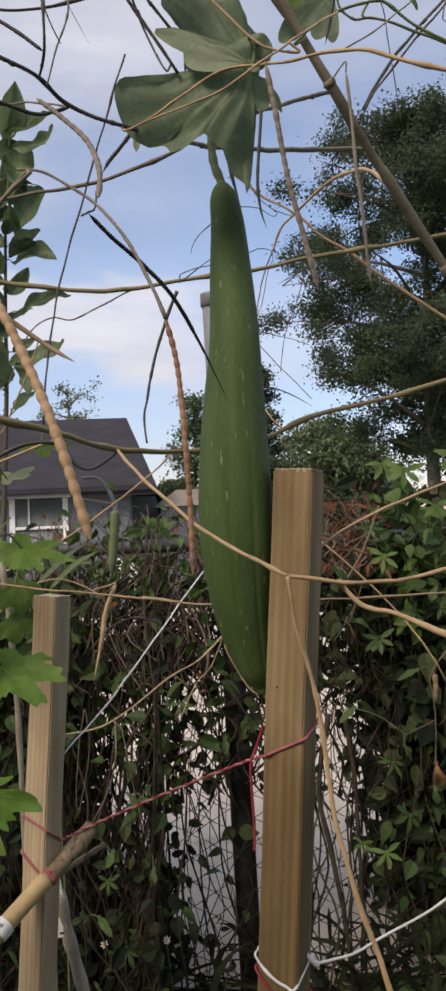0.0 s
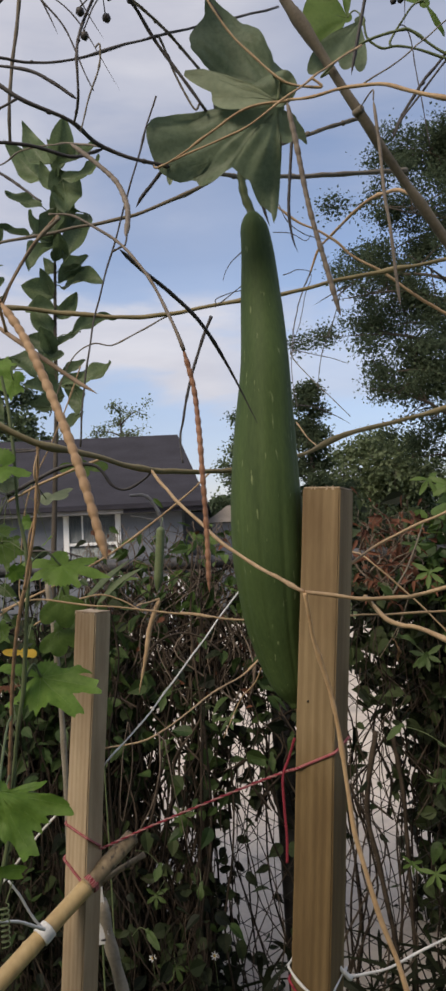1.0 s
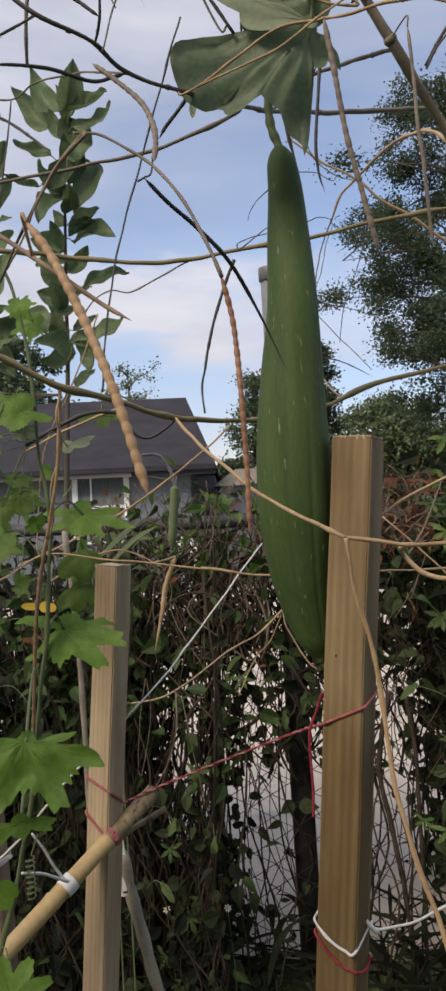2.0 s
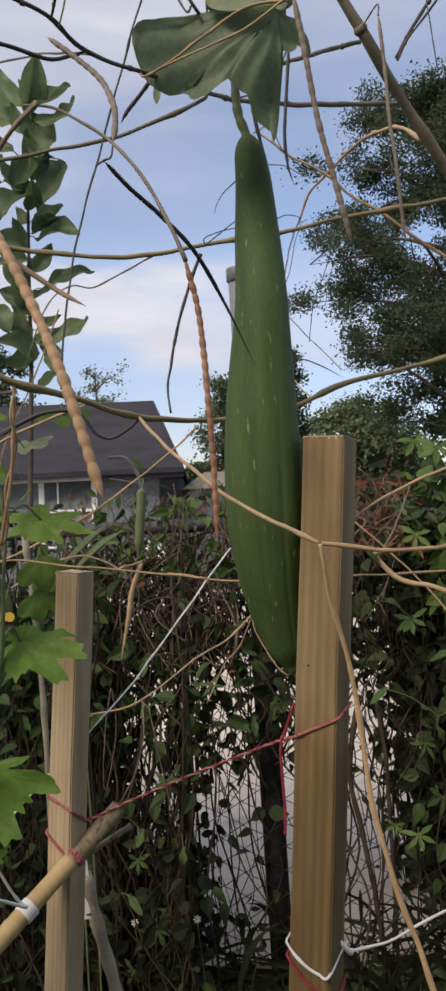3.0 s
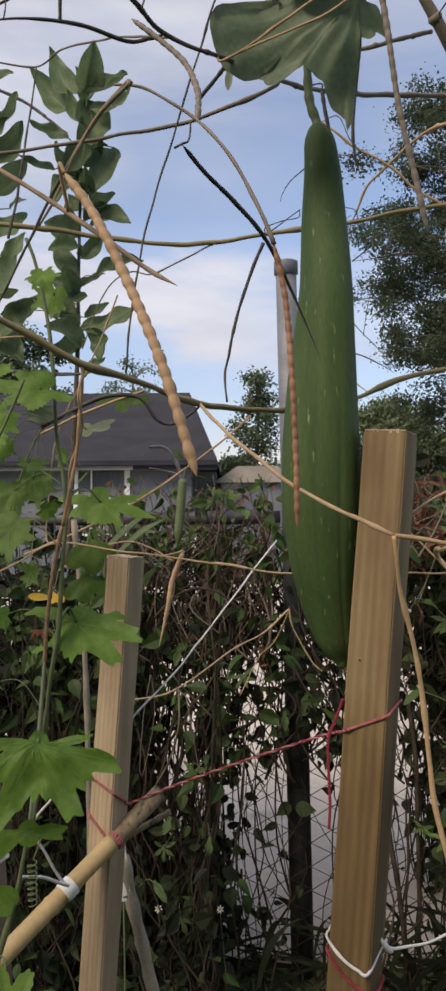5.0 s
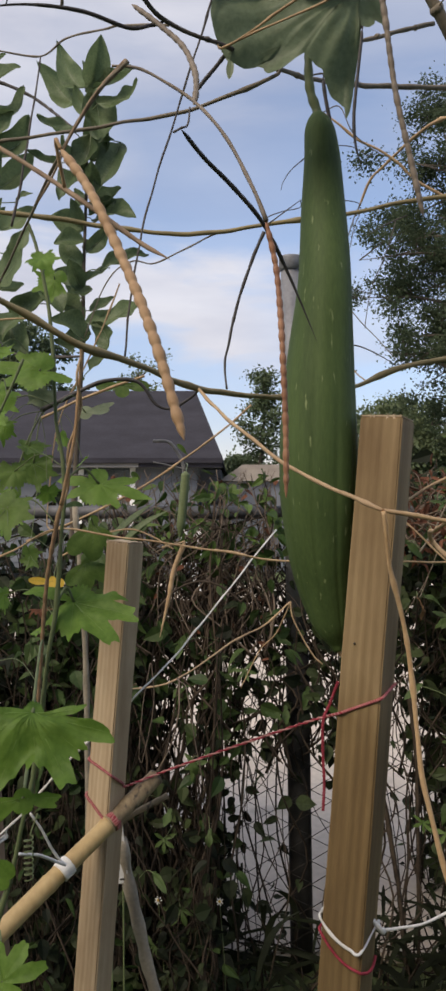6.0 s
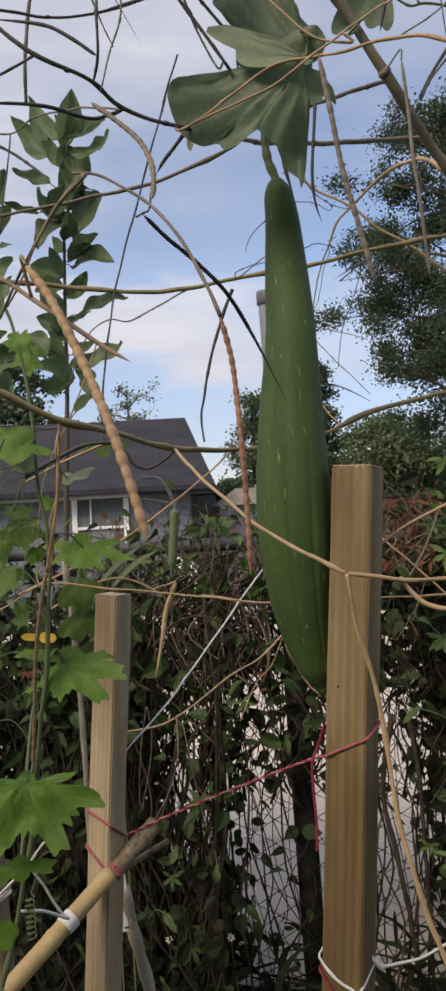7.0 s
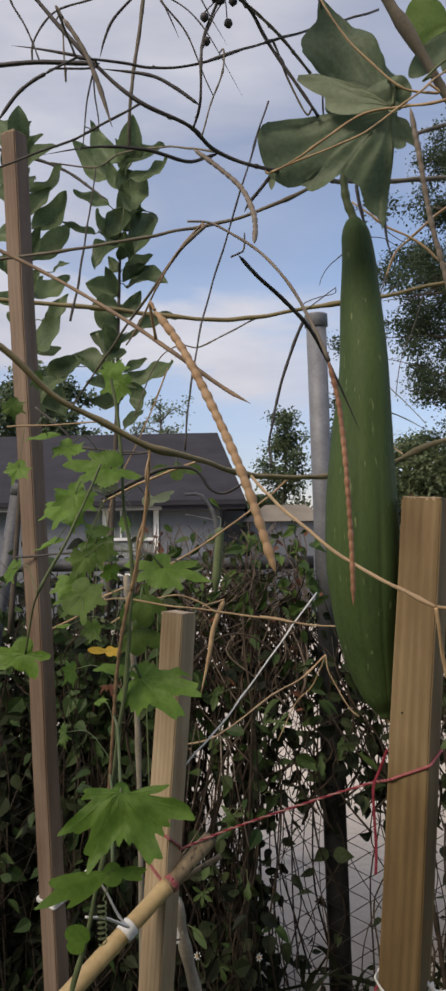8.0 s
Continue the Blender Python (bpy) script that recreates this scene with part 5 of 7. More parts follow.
vine("thin green side stem of the lobed-leaf plant", "stem_green", 0.0012, 0.0016, (-0.157, 0.527, 1.561), (-0.166, 0.527, 1.538), (-0.177, 0.527, 1.513), (-0.204, 0.526, 1.464), knots=2, category="climbing stem", name="stem")
bean_pod("thin tan pod stalk with a pointed tip", "pod_dull", 0.0013, 9, (-0.217, 0.411, 1.691), (-0.169, 0.404, 1.665), (-0.12, 0.388, 1.632), (-0.086, 0.371, 1.605), (-0.058, 0.364, 1.583), (-0.043, 0.355, 1.572), depth=0.1)
bean_pod("long tan dry bean pod drawn in round its seeds", "pod_tan", 0.0025, 24, (-0.093, 0.36, 1.624), (-0.077, 0.347, 1.599), (-0.059, 0.33, 1.561), (-0.045, 0.313, 1.526), (-0.033, 0.301, 1.487), depth=0.20, tail=0.045)
vine("tan stalk arching to the red-brown pod", "pod_grey", 0.001, 0.0014, (-0.081, 0.43, 1.702), (-0.067, 0.43, 1.701), (-0.052, 0.425, 1.691), (-0.036, 0.42, 1.678), (-0.022, 0.41, 1.658), (-0.01, 0.4, 1.634), (0.001, 0.39, 1.602), knots=2)
bean_pod("slender red-brown dry bean pod", "pod_red", 0.0017, 24, (0.001, 0.39, 1.603), (0.006, 0.39, 1.58), (0.008, 0.385, 1.555), (0.009, 0.38, 1.53), (0.01, 0.377, 1.498), (0.01, 0.374, 1.466), depth=0.22)
bean_pod("thin black dry bean pod with a fine tip", "pod_black", 0.0025, 18, (-0.051, 0.544, 1.724), (-0.036, 0.57, 1.716), (-0.015, 0.59, 1.703), (0.009, 0.61, 1.682), (0.032, 0.64, 1.649), (0.056, 0.659, 1.601), depth=0.06, tail=0.4)
bean_pod("black dry bean pod hanging by the leaf", "pod_black", 0.0030, 12, (0.124, 0.83, 1.975), (0.12, 0.83, 1.935), (0.115, 0.83, 1.882), (0.117, 0.83, 1.848), (0.123, 0.83, 1.826), depth=0.05, tail=0.25)
bean_pod("short black bean pod behind the fruit stalk", "pod_black", 0.0034, 8, (0.077, 0.79, 1.897), (0.08, 0.79, 1.876), (0.084, 0.79, 1.857), (0.088, 0.79, 1.843), depth=0.05, tail=0.4)
bean_pod("short black bean pod under the slender branch", "pod_black", 0.0026, 8, (-0.02, 0.65, 1.842), (-0.031, 0.65, 1.828), (-0.041, 0.65, 1.816), (-0.047, 0.65, 1.806), depth=0.05, tail=0.2)
bean_pod("long black bean pod lying across the sky", "pod_black", 0.0026, 12, (-0.068, 0.603, 1.838), (-0.079, 0.598, 1.832), (-0.095, 0.588, 1.824), (-0.128, 0.576, 1.829), (-0.168, 0.565, 1.827), (-0.208, 0.554, 1.816), depth=0.05, tail=0.5)
bean_pod("grey dry bean pod curving above the arching stalk", "pod_grey", 0.0022, 16, (-0.084, 0.53, 1.803), (-0.065, 0.52, 1.783), (-0.048, 0.51, 1.762), (-0.04, 0.5, 1.741), (-0.038, 0.49, 1.724), (-0.039, 0.48, 1.707))
bean_pod("long grey-brown bean pod hanging before the tree", "pod_grey", 0.0026, 20, (0.086, 0.548, 1.84), (0.092, 0.55, 1.805), (0.1, 0.553, 1.754), (0.111, 0.556, 1.709), (0.121, 0.559, 1.668))
bean_pod("dark bean pod hanging before the tall tree", "pod_grey", 0.0022, 18, (0.21, 0.78, 1.977), (0.214, 0.78, 1.92), (0.216, 0.78, 1.869), (0.22, 0.78, 1.831), (0.224, 0.78, 1.768), (0.226, 0.78, 1.743), depth=0.1)
vine("dark brown twig bowed before the house", "vine_dark", 0.0018, 0.0012, (-0.309, 0.8, 1.486), (-0.269, 0.8, 1.49), (-0.23, 0.8, 1.492), (-0.184, 0.8, 1.493), (-0.151, 0.79, 1.489), (-0.118, 0.77, 1.478), knots=2, name="twig", category="twig")
vine("dark wiry stem curving into the olive vine", "vine_dark", 0.0016, 0.0012, (-0.246, 0.66, 1.629), (-0.219, 0.66, 1.607), (-0.206, 0.66, 1.592), (-0.177, 0.64, 1.585), (-0.134, 0.61, 1.579), knots=1, name="twig", category="twig")
vine("thin pale stem lying across the tall stake", "vine_tan", 0.0010, 0.0008, (-0.245, 0.58, 1.598), (-0.212, 0.58, 1.599), (-0.193, 0.58, 1.6), (-0.165, 0.575, 1.60), (-0.152, 0.56, 1.592), knots=0, name="twig", category="twig")
vine("thin straight tan stem slanting to the climbing stem", "vine_tan", 0.0013, 0.0010, (-0.148, 0.9, 1.72), (-0.151, 0.9, 1.712), (-0.179, 0.9, 1.642), (-0.219, 0.9, 1.556), (-0.232, 0.9, 1.45), knots=1, name="twig", category="twig")
vine("thin black tendril curling beside the gourd", "vine_dark", 0.0010, 0.0004, (0.058, 0.78, 1.813), (0.044, 0.78, 1.801), (0.036, 0.78, 1.789), (0.033, 0.78, 1.78), knots=0, name="tendril", category="tendril")
vine("dark knotted twig under the arching vine", "vine_dark", 0.0022, 0.0010, (0.204, 1.33, 1.98), (0.177, 1.23, 1.915), (0.151, 1.13, 1.843), (0.129, 1.03, 1.756), knots=1, name="twig", category="twig")

# ---- thin twigs and pods high over the garden ----
vine("straight dark branch rising to the thick branch", "vine_dark", 0.0015, 0.002, (-0.174, 0.527, 1.878), (-0.141, 0.547, 1.886), (-0.118, 0.556, 1.887), (-0.083, 0.566, 1.896), (-0.008, 0.641, 1.967), (0.116, 0.84, 2.134), knots=3, category="branch", name="branch")
vine("upright dark twig on the slender branch", "vine_dark", 0.0015, 0.0022, (-0.087, 0.566, 1.842), (-0.079, 0.548, 1.853), (-0.078, 0.537, 1.877), (-0.075, 0.545, 1.906), (-0.065, 0.553, 1.938), (-0.051, 0.561, 1.97), (-0.044, 0.566, 2.01), knots=2, category="branch", name="branch")
vine("dark stem falling behind the gourd leaf", "vine_dark", 0.0028, 0.0022, (-0.093, 0.588, 2.02), (-0.074, 0.599, 2.003), (-0.042, 0.61, 1.976), (-0.022, 0.622, 1.95), (0.022, 0.636, 1.886), knots=2, category="branch", name="branch")
vine("thinner stem falling to the folded leaf", "vine_grey", 0.0020, 0.0018, (-0.057, 0.628, 2.004), (-0.033, 0.634, 1.986), (-0.011, 0.639, 1.966), (0.018, 0.651, 1.937), knots=1, category="branch", name="branch")
vine("fine stem behind the falling stem", "vine_grey", 0.0014, 0.0012, (-0.017, 0.631, 1.951), (-0.004, 0.634, 1.921), (0.011, 0.636, 1.891), knots=0, name="twig", category="twig")
vine("fine stem beside the folded leaf", "vine_dark", 0.0014, 0.0012, (0.001, 0.641, 2.038), (0.021, 0.643, 2.01), (0.04, 0.645, 1.979), knots=1, name="twig", category="twig")
vine("fine kinked stem behind the folded leaf", "vine_dark", 0.0012, 0.0014, (0.031, 0.663, 2.002), (0.027, 0.666, 1.974), (0.029, 0.67, 1.943), (0.031, 0.674, 1.906), knots=1, name="twig", category="twig")
bean_pod("thin black pod curving to the upright twig", "pod_black", 0.0024, 10, (-0.081, 0.549, 1.85), (-0.101, 0.548, 1.865), (-0.121, 0.547, 1.875), (-0.161, 0.547, 1.882), depth=0.05, tail=0.4)
bean_pod("fine black pod with a needle tip", "pod_black", 0.0010, 8, (-0.12, 0.539, 1.934), (-0.1, 0.538, 1.93), (-0.076, 0.539, 1.907), (-0.046, 0.543, 1.852), depth=0.05, tail=0.6)
bean_pod("fine short black pod with a needle tip", "pod_black", 0.0010, 6, (-0.084, 0.545, 1.949), (-0.072, 0.547, 1.924), (-0.058, 0.549, 1.899), depth=0.05, tail=0.6)
vine("fine twig hanging to the slender branch", "vine_grey", 0.0010, 0.0008, (-0.06, 0.54, 1.889), (-0.062, 0.542, 1.872), (-0.071, 0.545, 1.85), (-0.08, 0.549, 1.822), knots=1, name="twig", category="twig")
vine("fine twig lying over the upright twig", "vine_dark", 0.0010, 0.0010, (-0.13, 0.558, 1.952), (-0.099, 0.556, 1.949), (-0.057, 0.554, 1.947), knots=0, name="twig", category="twig")
bean_pod("stout black pod lying along the branch crossing", "pod_black", 0.0032, 8, (-0.159, 0.541, 1.882), (-0.183, 0.54, 1.883), (-0.213, 0.539, 1.884), (-0.259, 0.537, 1.88), depth=0.04, tail=0.2)
bean_pod("thin black pod with its tip in the air", "pod_black", 0.0019, 8, (-0.163, 0.541, 1.885), (-0.183, 0.54, 1.89), (-0.208, 0.539, 1.895), (-0.229, 0.538, 1.898), depth=0.04, tail=0.6)
bean_pod("black curved pod hanging from a thin stalk", "pod_black", 0.0024, 8, (-0.196, 0.521, 1.863), (-0.207, 0.521, 1.857), (-0.22, 0.521, 1.846), (-0.235, 0.522, 1.826), depth=0.04, tail=0.2)
vine("thin stalk of the black curved pod", "vine_dark", 0.0012, 0.0012, (-0.162, 0.537, 1.877), (-0.181, 0.531, 1.873), (-0.193, 0.526, 1.869), (-0.196, 0.521, 1.863), knots=0, name="twig", category="twig")
vine("fine twig crossing the slender branch", "vine_dark", 0.0013, 0.0010, (-0.23, 0.535, 1.936), (-0.219, 0.537, 1.914), (-0.212, 0.538, 1.898), (-0.207, 0.539, 1.884), knots=0, name="twig", category="twig")
vine("fine arching twig beside the crossing", "vine_dark", 0.0012, 0.0012, (-0.213, 0.539, 1.884), (-0.211, 0.538, 1.901), (-0.195, 0.537, 1.922), (-0.167, 0.538, 1.933), (-0.137, 0.539, 1.943), knots=0, name="twig", category="twig")
vine("fine vertical twig beside the crossing", "vine_grey", 0.0009, 0.0009, (-0.188, 0.538, 1.919), (-0.187, 0.54, 1.884), (-0.186, 0.541, 1.868), knots=0, name="twig", category="twig")
vine("grey upright pod-like twig above the sapling", "vine_grey", 0.0022, 0.0018, (-0.124, 0.558, 1.957), (-0.129, 0.56, 1.926), (-0.136, 0.562, 1.885), (-0.14, 0.565, 1.846), knots=0, name="twig", category="twig")
vine("fine twig hanging from the crossing", "vine_dark", 0.0012, 0.0006, (-0.163, 0.541, 1.881), (-0.168, 0.543, 1.858), (-0.174, 0.545, 1.819), knots=0, name="twig", category="twig")
vine("second fine twig hanging from the crossing", "vine_dark", 0.0011, 0.0006, (-0.164, 0.541, 1.881), (-0.163, 0.543, 1.858), (-0.161, 0.545, 1.83), knots=0, name="twig", category="twig")
bean_pod("pale grey pod hanging from the crossing", "pod_grey", 0.0020, 8, (-0.178, 0.5, 1.891), (-0.164, 0.502, 1.869), (-0.153, 0.504, 1.843), (-0.143, 0.507, 1.81), depth=0.1, tail=0.3)
vine("long thin twig sloping down the sky", "vine_dark", 0.0016, 0.0012, (-0.129, 0.545, 1.851), (-0.164, 0.544, 1.831), (-0.199, 0.544, 1.815), (-0.26, 0.543, 1.796), knots=1, name="twig", category="twig")
bean_pod("fine dark pod slanting beside the upright twig", "pod_black", 0.0011, 6, (-0.114, 0.559, 1.952), (-0.105, 0.561, 1.933), (-0.097, 0.562, 1.914), depth=0.05, tail=0.5)
vine("fine dark twig slanting past the upright twig", "vine_dark", 0.0013, 0.0007, (-0.112, 0.56, 1.947), (-0.094, 0.562, 1.923), (-0.083, 0.564, 1.9), (-0.07, 0.566, 1.867), knots=0, name="twig", category="twig")
bean_pod("curved black pod beside the upright twig", "pod_black", 0.0016, 8, (-0.132, 0.558, 1.952), (-0.151, 0.559, 1.932), (-0.159, 0.56, 1.915), (-0.163, 0.56, 1.899), depth=0.05, tail=0.3)
vine("thin twig reaching to the slender branch", "vine_grey", 0.0012, 0.0014, (-0.278, 0.823, 1.951), (-0.223, 0.825, 1.945), (-0.185, 0.786, 1.939), (-0.145, 0.748, 1.924), (-0.104, 0.689, 1.891), (-0.068, 0.637, 1.857), knots=1, name="twig", category="twig")
vine("thin black stem hanging past the sapling", "vine_dark", 0.0012, 0.0024, (-0.223, 0.825, 1.945), (-0.227, 0.825, 1.907), (-0.236, 0.825, 1.856), (-0.243, 0.824, 1.806), (-0.253, 0.824, 1.76), knots=0, name="twig", category="twig")
vine("dark branch of the sapling", "vine_dark", 0.0060, 0.0035, (-0.815, 2.105, 2.682), (-0.675, 2.11, 2.643), (-0.571, 2.113, 2.596), (-0.453, 2.067, 2.489), knots=1, name="branch", category="branch")
vine("brown stalk falling from the arching stalk", "vine_grey", 0.0013, 0.0009, (-0.068, 0.395, 1.684), (-0.083, 0.4, 1.673), (-0.101, 0.41, 1.653), (-0.12, 0.44, 1.642), (-0.138, 0.47, 1.632), (-0.156, 0.5, 1.622), (-0.174, 0.53, 1.611), (-0.18, 0.536, 1.606), knots=2)
vine("second brown stalk falling beside the first", "pod_dull", 0.0010, 0.0007, (-0.071, 0.4, 1.686), (-0.087, 0.4, 1.667), (-0.096, 0.401, 1.651), (-0.104, 0.404, 1.637), (-0.117, 0.409, 1.619), knots=1)
vine("tan tendril over the big leaf", "vine_tan", 0.0012, 0.0016, (-0.022, 0.62, 1.829), (0.009, 0.602, 1.836), (0.043, 0.597, 1.858), (0.068, 0.595, 1.867), (0.093, 0.593, 1.868), knots=1)
vine("pale tendril along the leaf to the branch", "vine_tan", 0.0010, 0.0014, (-0.022, 0.62, 1.829), (0.014, 0.597, 1.831), (0.047, 0.589, 1.84), (0.07, 0.586, 1.853), (0.099, 0.592, 1.876), (0.134, 0.626, 1.918), (0.175, 0.668, 1.966), knots=1)
vine("pale vine crossing the upright leaf lobe", "vine_tan", 0.0010, 0.0015, (0.018, 0.624, 2.002), (0.039, 0.617, 1.96), (0.058, 0.614, 1.931), (0.082, 0.61, 1.904), (0.099, 0.61, 1.893), (0.124, 0.609, 1.888), knots=1)
vine("brown arching vine before the thick branch", "vine_tan", 0.0014, 0.0026, (0.092, 0.593, 1.869), (0.112, 0.573, 1.859), (0.136, 0.552, 1.853), (0.162, 0.532, 1.84), (0.186, 0.512, 1.82), (0.211, 0.502, 1.807), (0.229, 0.492, 1.795), (0.268, 0.481, 1.78), knots=2)
vine("green stem winding past the curled leaves", "stem_green", 0.0018, 0.0022, (0.156, 0.795, 2.017), (0.187, 0.79, 2.041), (0.217, 0.787, 2.055), (0.247, 0.784, 2.061), (0.261, 0.784, 2.057), (0.29, 0.784, 2.035), (0.333, 0.784, 2.011), (0.405, 0.784, 1.978), knots=3, category="climbing stem", name="stem")
vine("green stem running to the branch tip", "stem_green", 0.0016, 0.0024, (0.211, 0.803, 2.089), (0.213, 0.806, 2.067), (0.229, 0.806, 2.055), (0.251, 0.805, 2.056), (0.296, 0.804, 2.04), (0.359, 0.802, 2.015), (0.429, 0.801, 1.991), knots=2, category="climbing stem", name="stem")
vine("young green stem with a curled tip", "stem_green", 0.0018, 0.0014, (0.24, 0.805, 2.062), (0.252, 0.802, 2.08), (0.265, 0.799, 2.098), (0.278, 0.798, 2.104), knots=1, category="climbing stem", name="stem")
bean_pod("long black pod hanging by the curled leaves", "pod_black", 0.0030, 12, (0.208, 0.698, 2.13), (0.199, 0.704, 2.083), (0.191, 0.709, 2.044), (0.182, 0.714, 2.004), (0.174, 0.718, 1.968), depth=0.05, tail=0.1)
bean_pod("thin black pod beside the young leaf", "pod_black", 0.0014, 10, (0.24, 0.697, 2.128), (0.233, 0.704, 2.068), (0.23, 0.71, 2.015), depth=0.05, tail=0.4)
bean_pod("curved dark pod with a fine tip", "pod_black", 0.0016, 8, (0.26, 0.699, 2.097), (0.276, 0.7, 2.079), (0.29, 0.702, 2.055), (0.301, 0.703, 2.033), depth=0.05, tail=0.3)
vine("fine arching twig beside the dark pod", "vine_grey", 0.0009, 0.0009, (0.257, 0.699, 2.1), (0.283, 0.699, 2.082), (0.298, 0.702, 2.045), (0.292, 0.709, 1.988), knots=0, name="twig", category="twig")
vine("dark side branch crossing toward the tree", "vine_dark", 0.002, 0.0018, (0.246, 0.845, 1.968), (0.263, 0.841, 1.996), (0.313, 0.831, 2.054), (0.375, 0.82, 2.118), (0.444, 0.808, 2.19), knots=1, name="branch", category="branch")
vine("fine dark twig falling before the tree", "vine_dark", 0.0010, 0.0010, (0.26, 0.802, 2.072), (0.267, 0.806, 2.034), (0.274, 0.811, 1.988), (0.281, 0.815, 1.943), knots=0, name="twig", category="twig")
vine("fine twig rising from the arching vine", "vine_grey", 0.0010, 0.0008, (0.166, 0.625, 1.901), (0.198, 0.641, 1.928), (0.241, 0.673, 1.975), (0.294, 0.704, 2.028), knots=0, name="twig", category="twig")
vine("fine dark twig high by the thick branch", "vine_dark", 0.0012, 0.0009, (0.089, 0.71, 2.091), (0.113, 0.708, 2.095), (0.133, 0.707, 2.092), (0.138, 0.705, 2.107), knots=0, name="twig", category="twig")
bean_pod("fine black pod above the curled leaf", "pod_black", 0.0013, 6, (0.162, 0.704, 2.106), (0.169, 0.705, 2.088), (0.177, 0.707, 2.068), depth=0.05, tail=0.4)
vine("fine dark twig bending down to the dried buds", "vine_dark", 0.0014, 0.0009, (0.222, 0.775, 2.156), (0.232, 0.777, 2.134), (0.248, 0.779, 2.111), knots=0, name="twig", category="twig")


def dry_buds(label, place, seed, count=9, spread=0.012):
    """A small head of dried dark buds on short stalks."""
    rnd = random.Random(seed)
    place = Vector(place)
    thing = holder("dried_buds", place, label, "dried flower", "dried flower heads")
    for _ in range(count):
        p = place + Vector((rnd.gauss(0, spread), rnd.gauss(0, spread * 0.6), rnd.gauss(0, spread)))
        q = p + Vector((rnd.gauss(0, 0.002), 0, -0.008))
        under(part("bud", sweep(bmesh.new(), [p, p + (q - p) * 0.3, p + (q - p) * 0.65, q], lambda s: 0.0007 + 0.0034 * math.sin(math.pi * min(0.97, s)), 7), "pod_black"), thing)
        under(part("stalk", sweep(bmesh.new(), [place, (p + place) / 2 + Vector((0, 0, 0.003)), p], lambda s: 0.0006, 4), "vine_dark"), thing)
    return thing


dry_buds("small head of dried dark flower buds", (-0.059, 0.554, 1.942), 3)
dry_buds("small dark dried bud cluster", (0.247, 0.78, 2.102), 4, 6, 0.008)

vine("fine dark twig behind the gourd", "vine_dark", 0.0011, 0.0008, (0.154, 1.23, 1.813), (0.195, 1.23, 1.803), (0.247, 1.23, 1.787), knots=0, name="twig", category="twig")
vine("fine twig slanting down behind the gourd", "vine_grey", 0.0012, 0.0009, (0.153, 1.23, 1.801), (0.192, 1.23, 1.753), (0.245, 1.231, 1.696), knots=0, name="twig", category="twig")
bean_pod("fine dark pod beside the gourd", "pod_black", 0.0017, 8, (0.152, 1.18, 1.71), (0.182, 1.18, 1.704), (0.21, 1.18, 1.691), (0.237, 1.181, 1.675), depth=0.05, tail=0.4)
vine("fine tan twig rising to the olive vine", "vine_tan", 0.0012, 0.0010, (0.127, 0.98, 1.65), (0.139, 0.96, 1.626), (0.149, 0.93, 1.608), knots=0, name="twig", category="twig")
vine("fine black twig beside the gourd neck", "vine_dark", 0.0012, 0.0008, (0.024, 0.89, 1.785), (0.041, 0.89, 1.798), (0.063, 0.89, 1.814), knots=0, name="twig", category="twig")
vine("second fine black twig beside the gourd neck", "vine_dark", 0.0010, 0.0008, (0.026, 0.91, 1.801), (0.044, 0.91, 1.809), (0.064, 0.91, 1.813), knots=0, name="twig", category="twig")
vine("short black twig on the arching vine", "vine_dark", 0.0014, 0.0010, (0.145, 1.23, 1.944), (0.176, 1.28, 1.97), (0.205, 1.33, 1.984), knots=1, name="twig", category="twig")
vine("long fine twig falling from the knot", "vine_dark", 0.0011, 0.0008, (0.204, 1.31, 1.968), (0.189, 1.28, 1.928), (0.169, 1.23, 1.86), (0.151, 1.21, 1.805), (0.148, 1.2, 1.76), (0.151, 1.182, 1.711), knots=0, name="twig", category="twig")
bean_pod("thin black pod slanting by the knot", "pod_black", 0.0016, 8, (0.242, 1.13, 1.888), (0.214, 1.13, 1.876), (0.179, 1.13, 1.857), depth=0.05, tail=0.5)
vine("curved dark twig before the tree", "vine_dark", 0.0012, 0.0009, (0.223, 1.13, 1.875), (0.211, 1.13, 1.834), (0.189, 1.13, 1.78), (0.179, 1.13, 1.721), knots=0, name="twig", category="twig")
vine("fine curved tendril below the leaf tip", "vine_dark", 0.0009, 0.0006, (0.099, 0.88, 1.873), (0.122, 0.88, 1.871), (0.139, 0.88, 1.861), (0.146, 0.88, 1.868), knots=0, name="tendril", category="tendril")
vine("fine pale tendril beside the black pod", "vine_grey", 0.0008, 0.0006, (0.081, 0.83, 1.884), (0.099, 0.83, 1.89), (0.113, 0.83, 1.865), (0.135, 0.85, 1.856), (0.173, 0.93, 1.881), knots=0, name="tendril", category="tendril")

# ---- leaves of the gourd vine ----
big_leaf("large dull green lobed leaf hanging over the gourd", (0.088, 0.633, 1.888), [(-50, 0.041, 24, 1.05), (267, 0.096, (58, 7), 1.05), (266, 0.110, (9, 6), 0.8), (240, 0.069, 22, 6.0), (195, 0.124, (20, 30), 4.0), (222, 0.099, (18, 9), 3.0), (282, 0.034, 30, 3.0), (170, 0.06, 26, 2.0), (180, 0.03, 170, 6.0)], seed=4, cup=0.04, wave=0.022, around=240, fold=0.04, hang=(0.10, 0.25))
big_leaf("large upright lobe of a dull green gourd leaf", (0.089, 0.656, 1.905), [(121, 0.122, 36, 1.0), (132, 0.108, (34, 22), 3.0), (136, 0.100, (40, 19), 4.0), (108, 0.060, (26, 20), 2.0), (120, 0.04, 100, 4)], seed=9, cup=0.05, wave=0.020, around=240, fold=0.05)
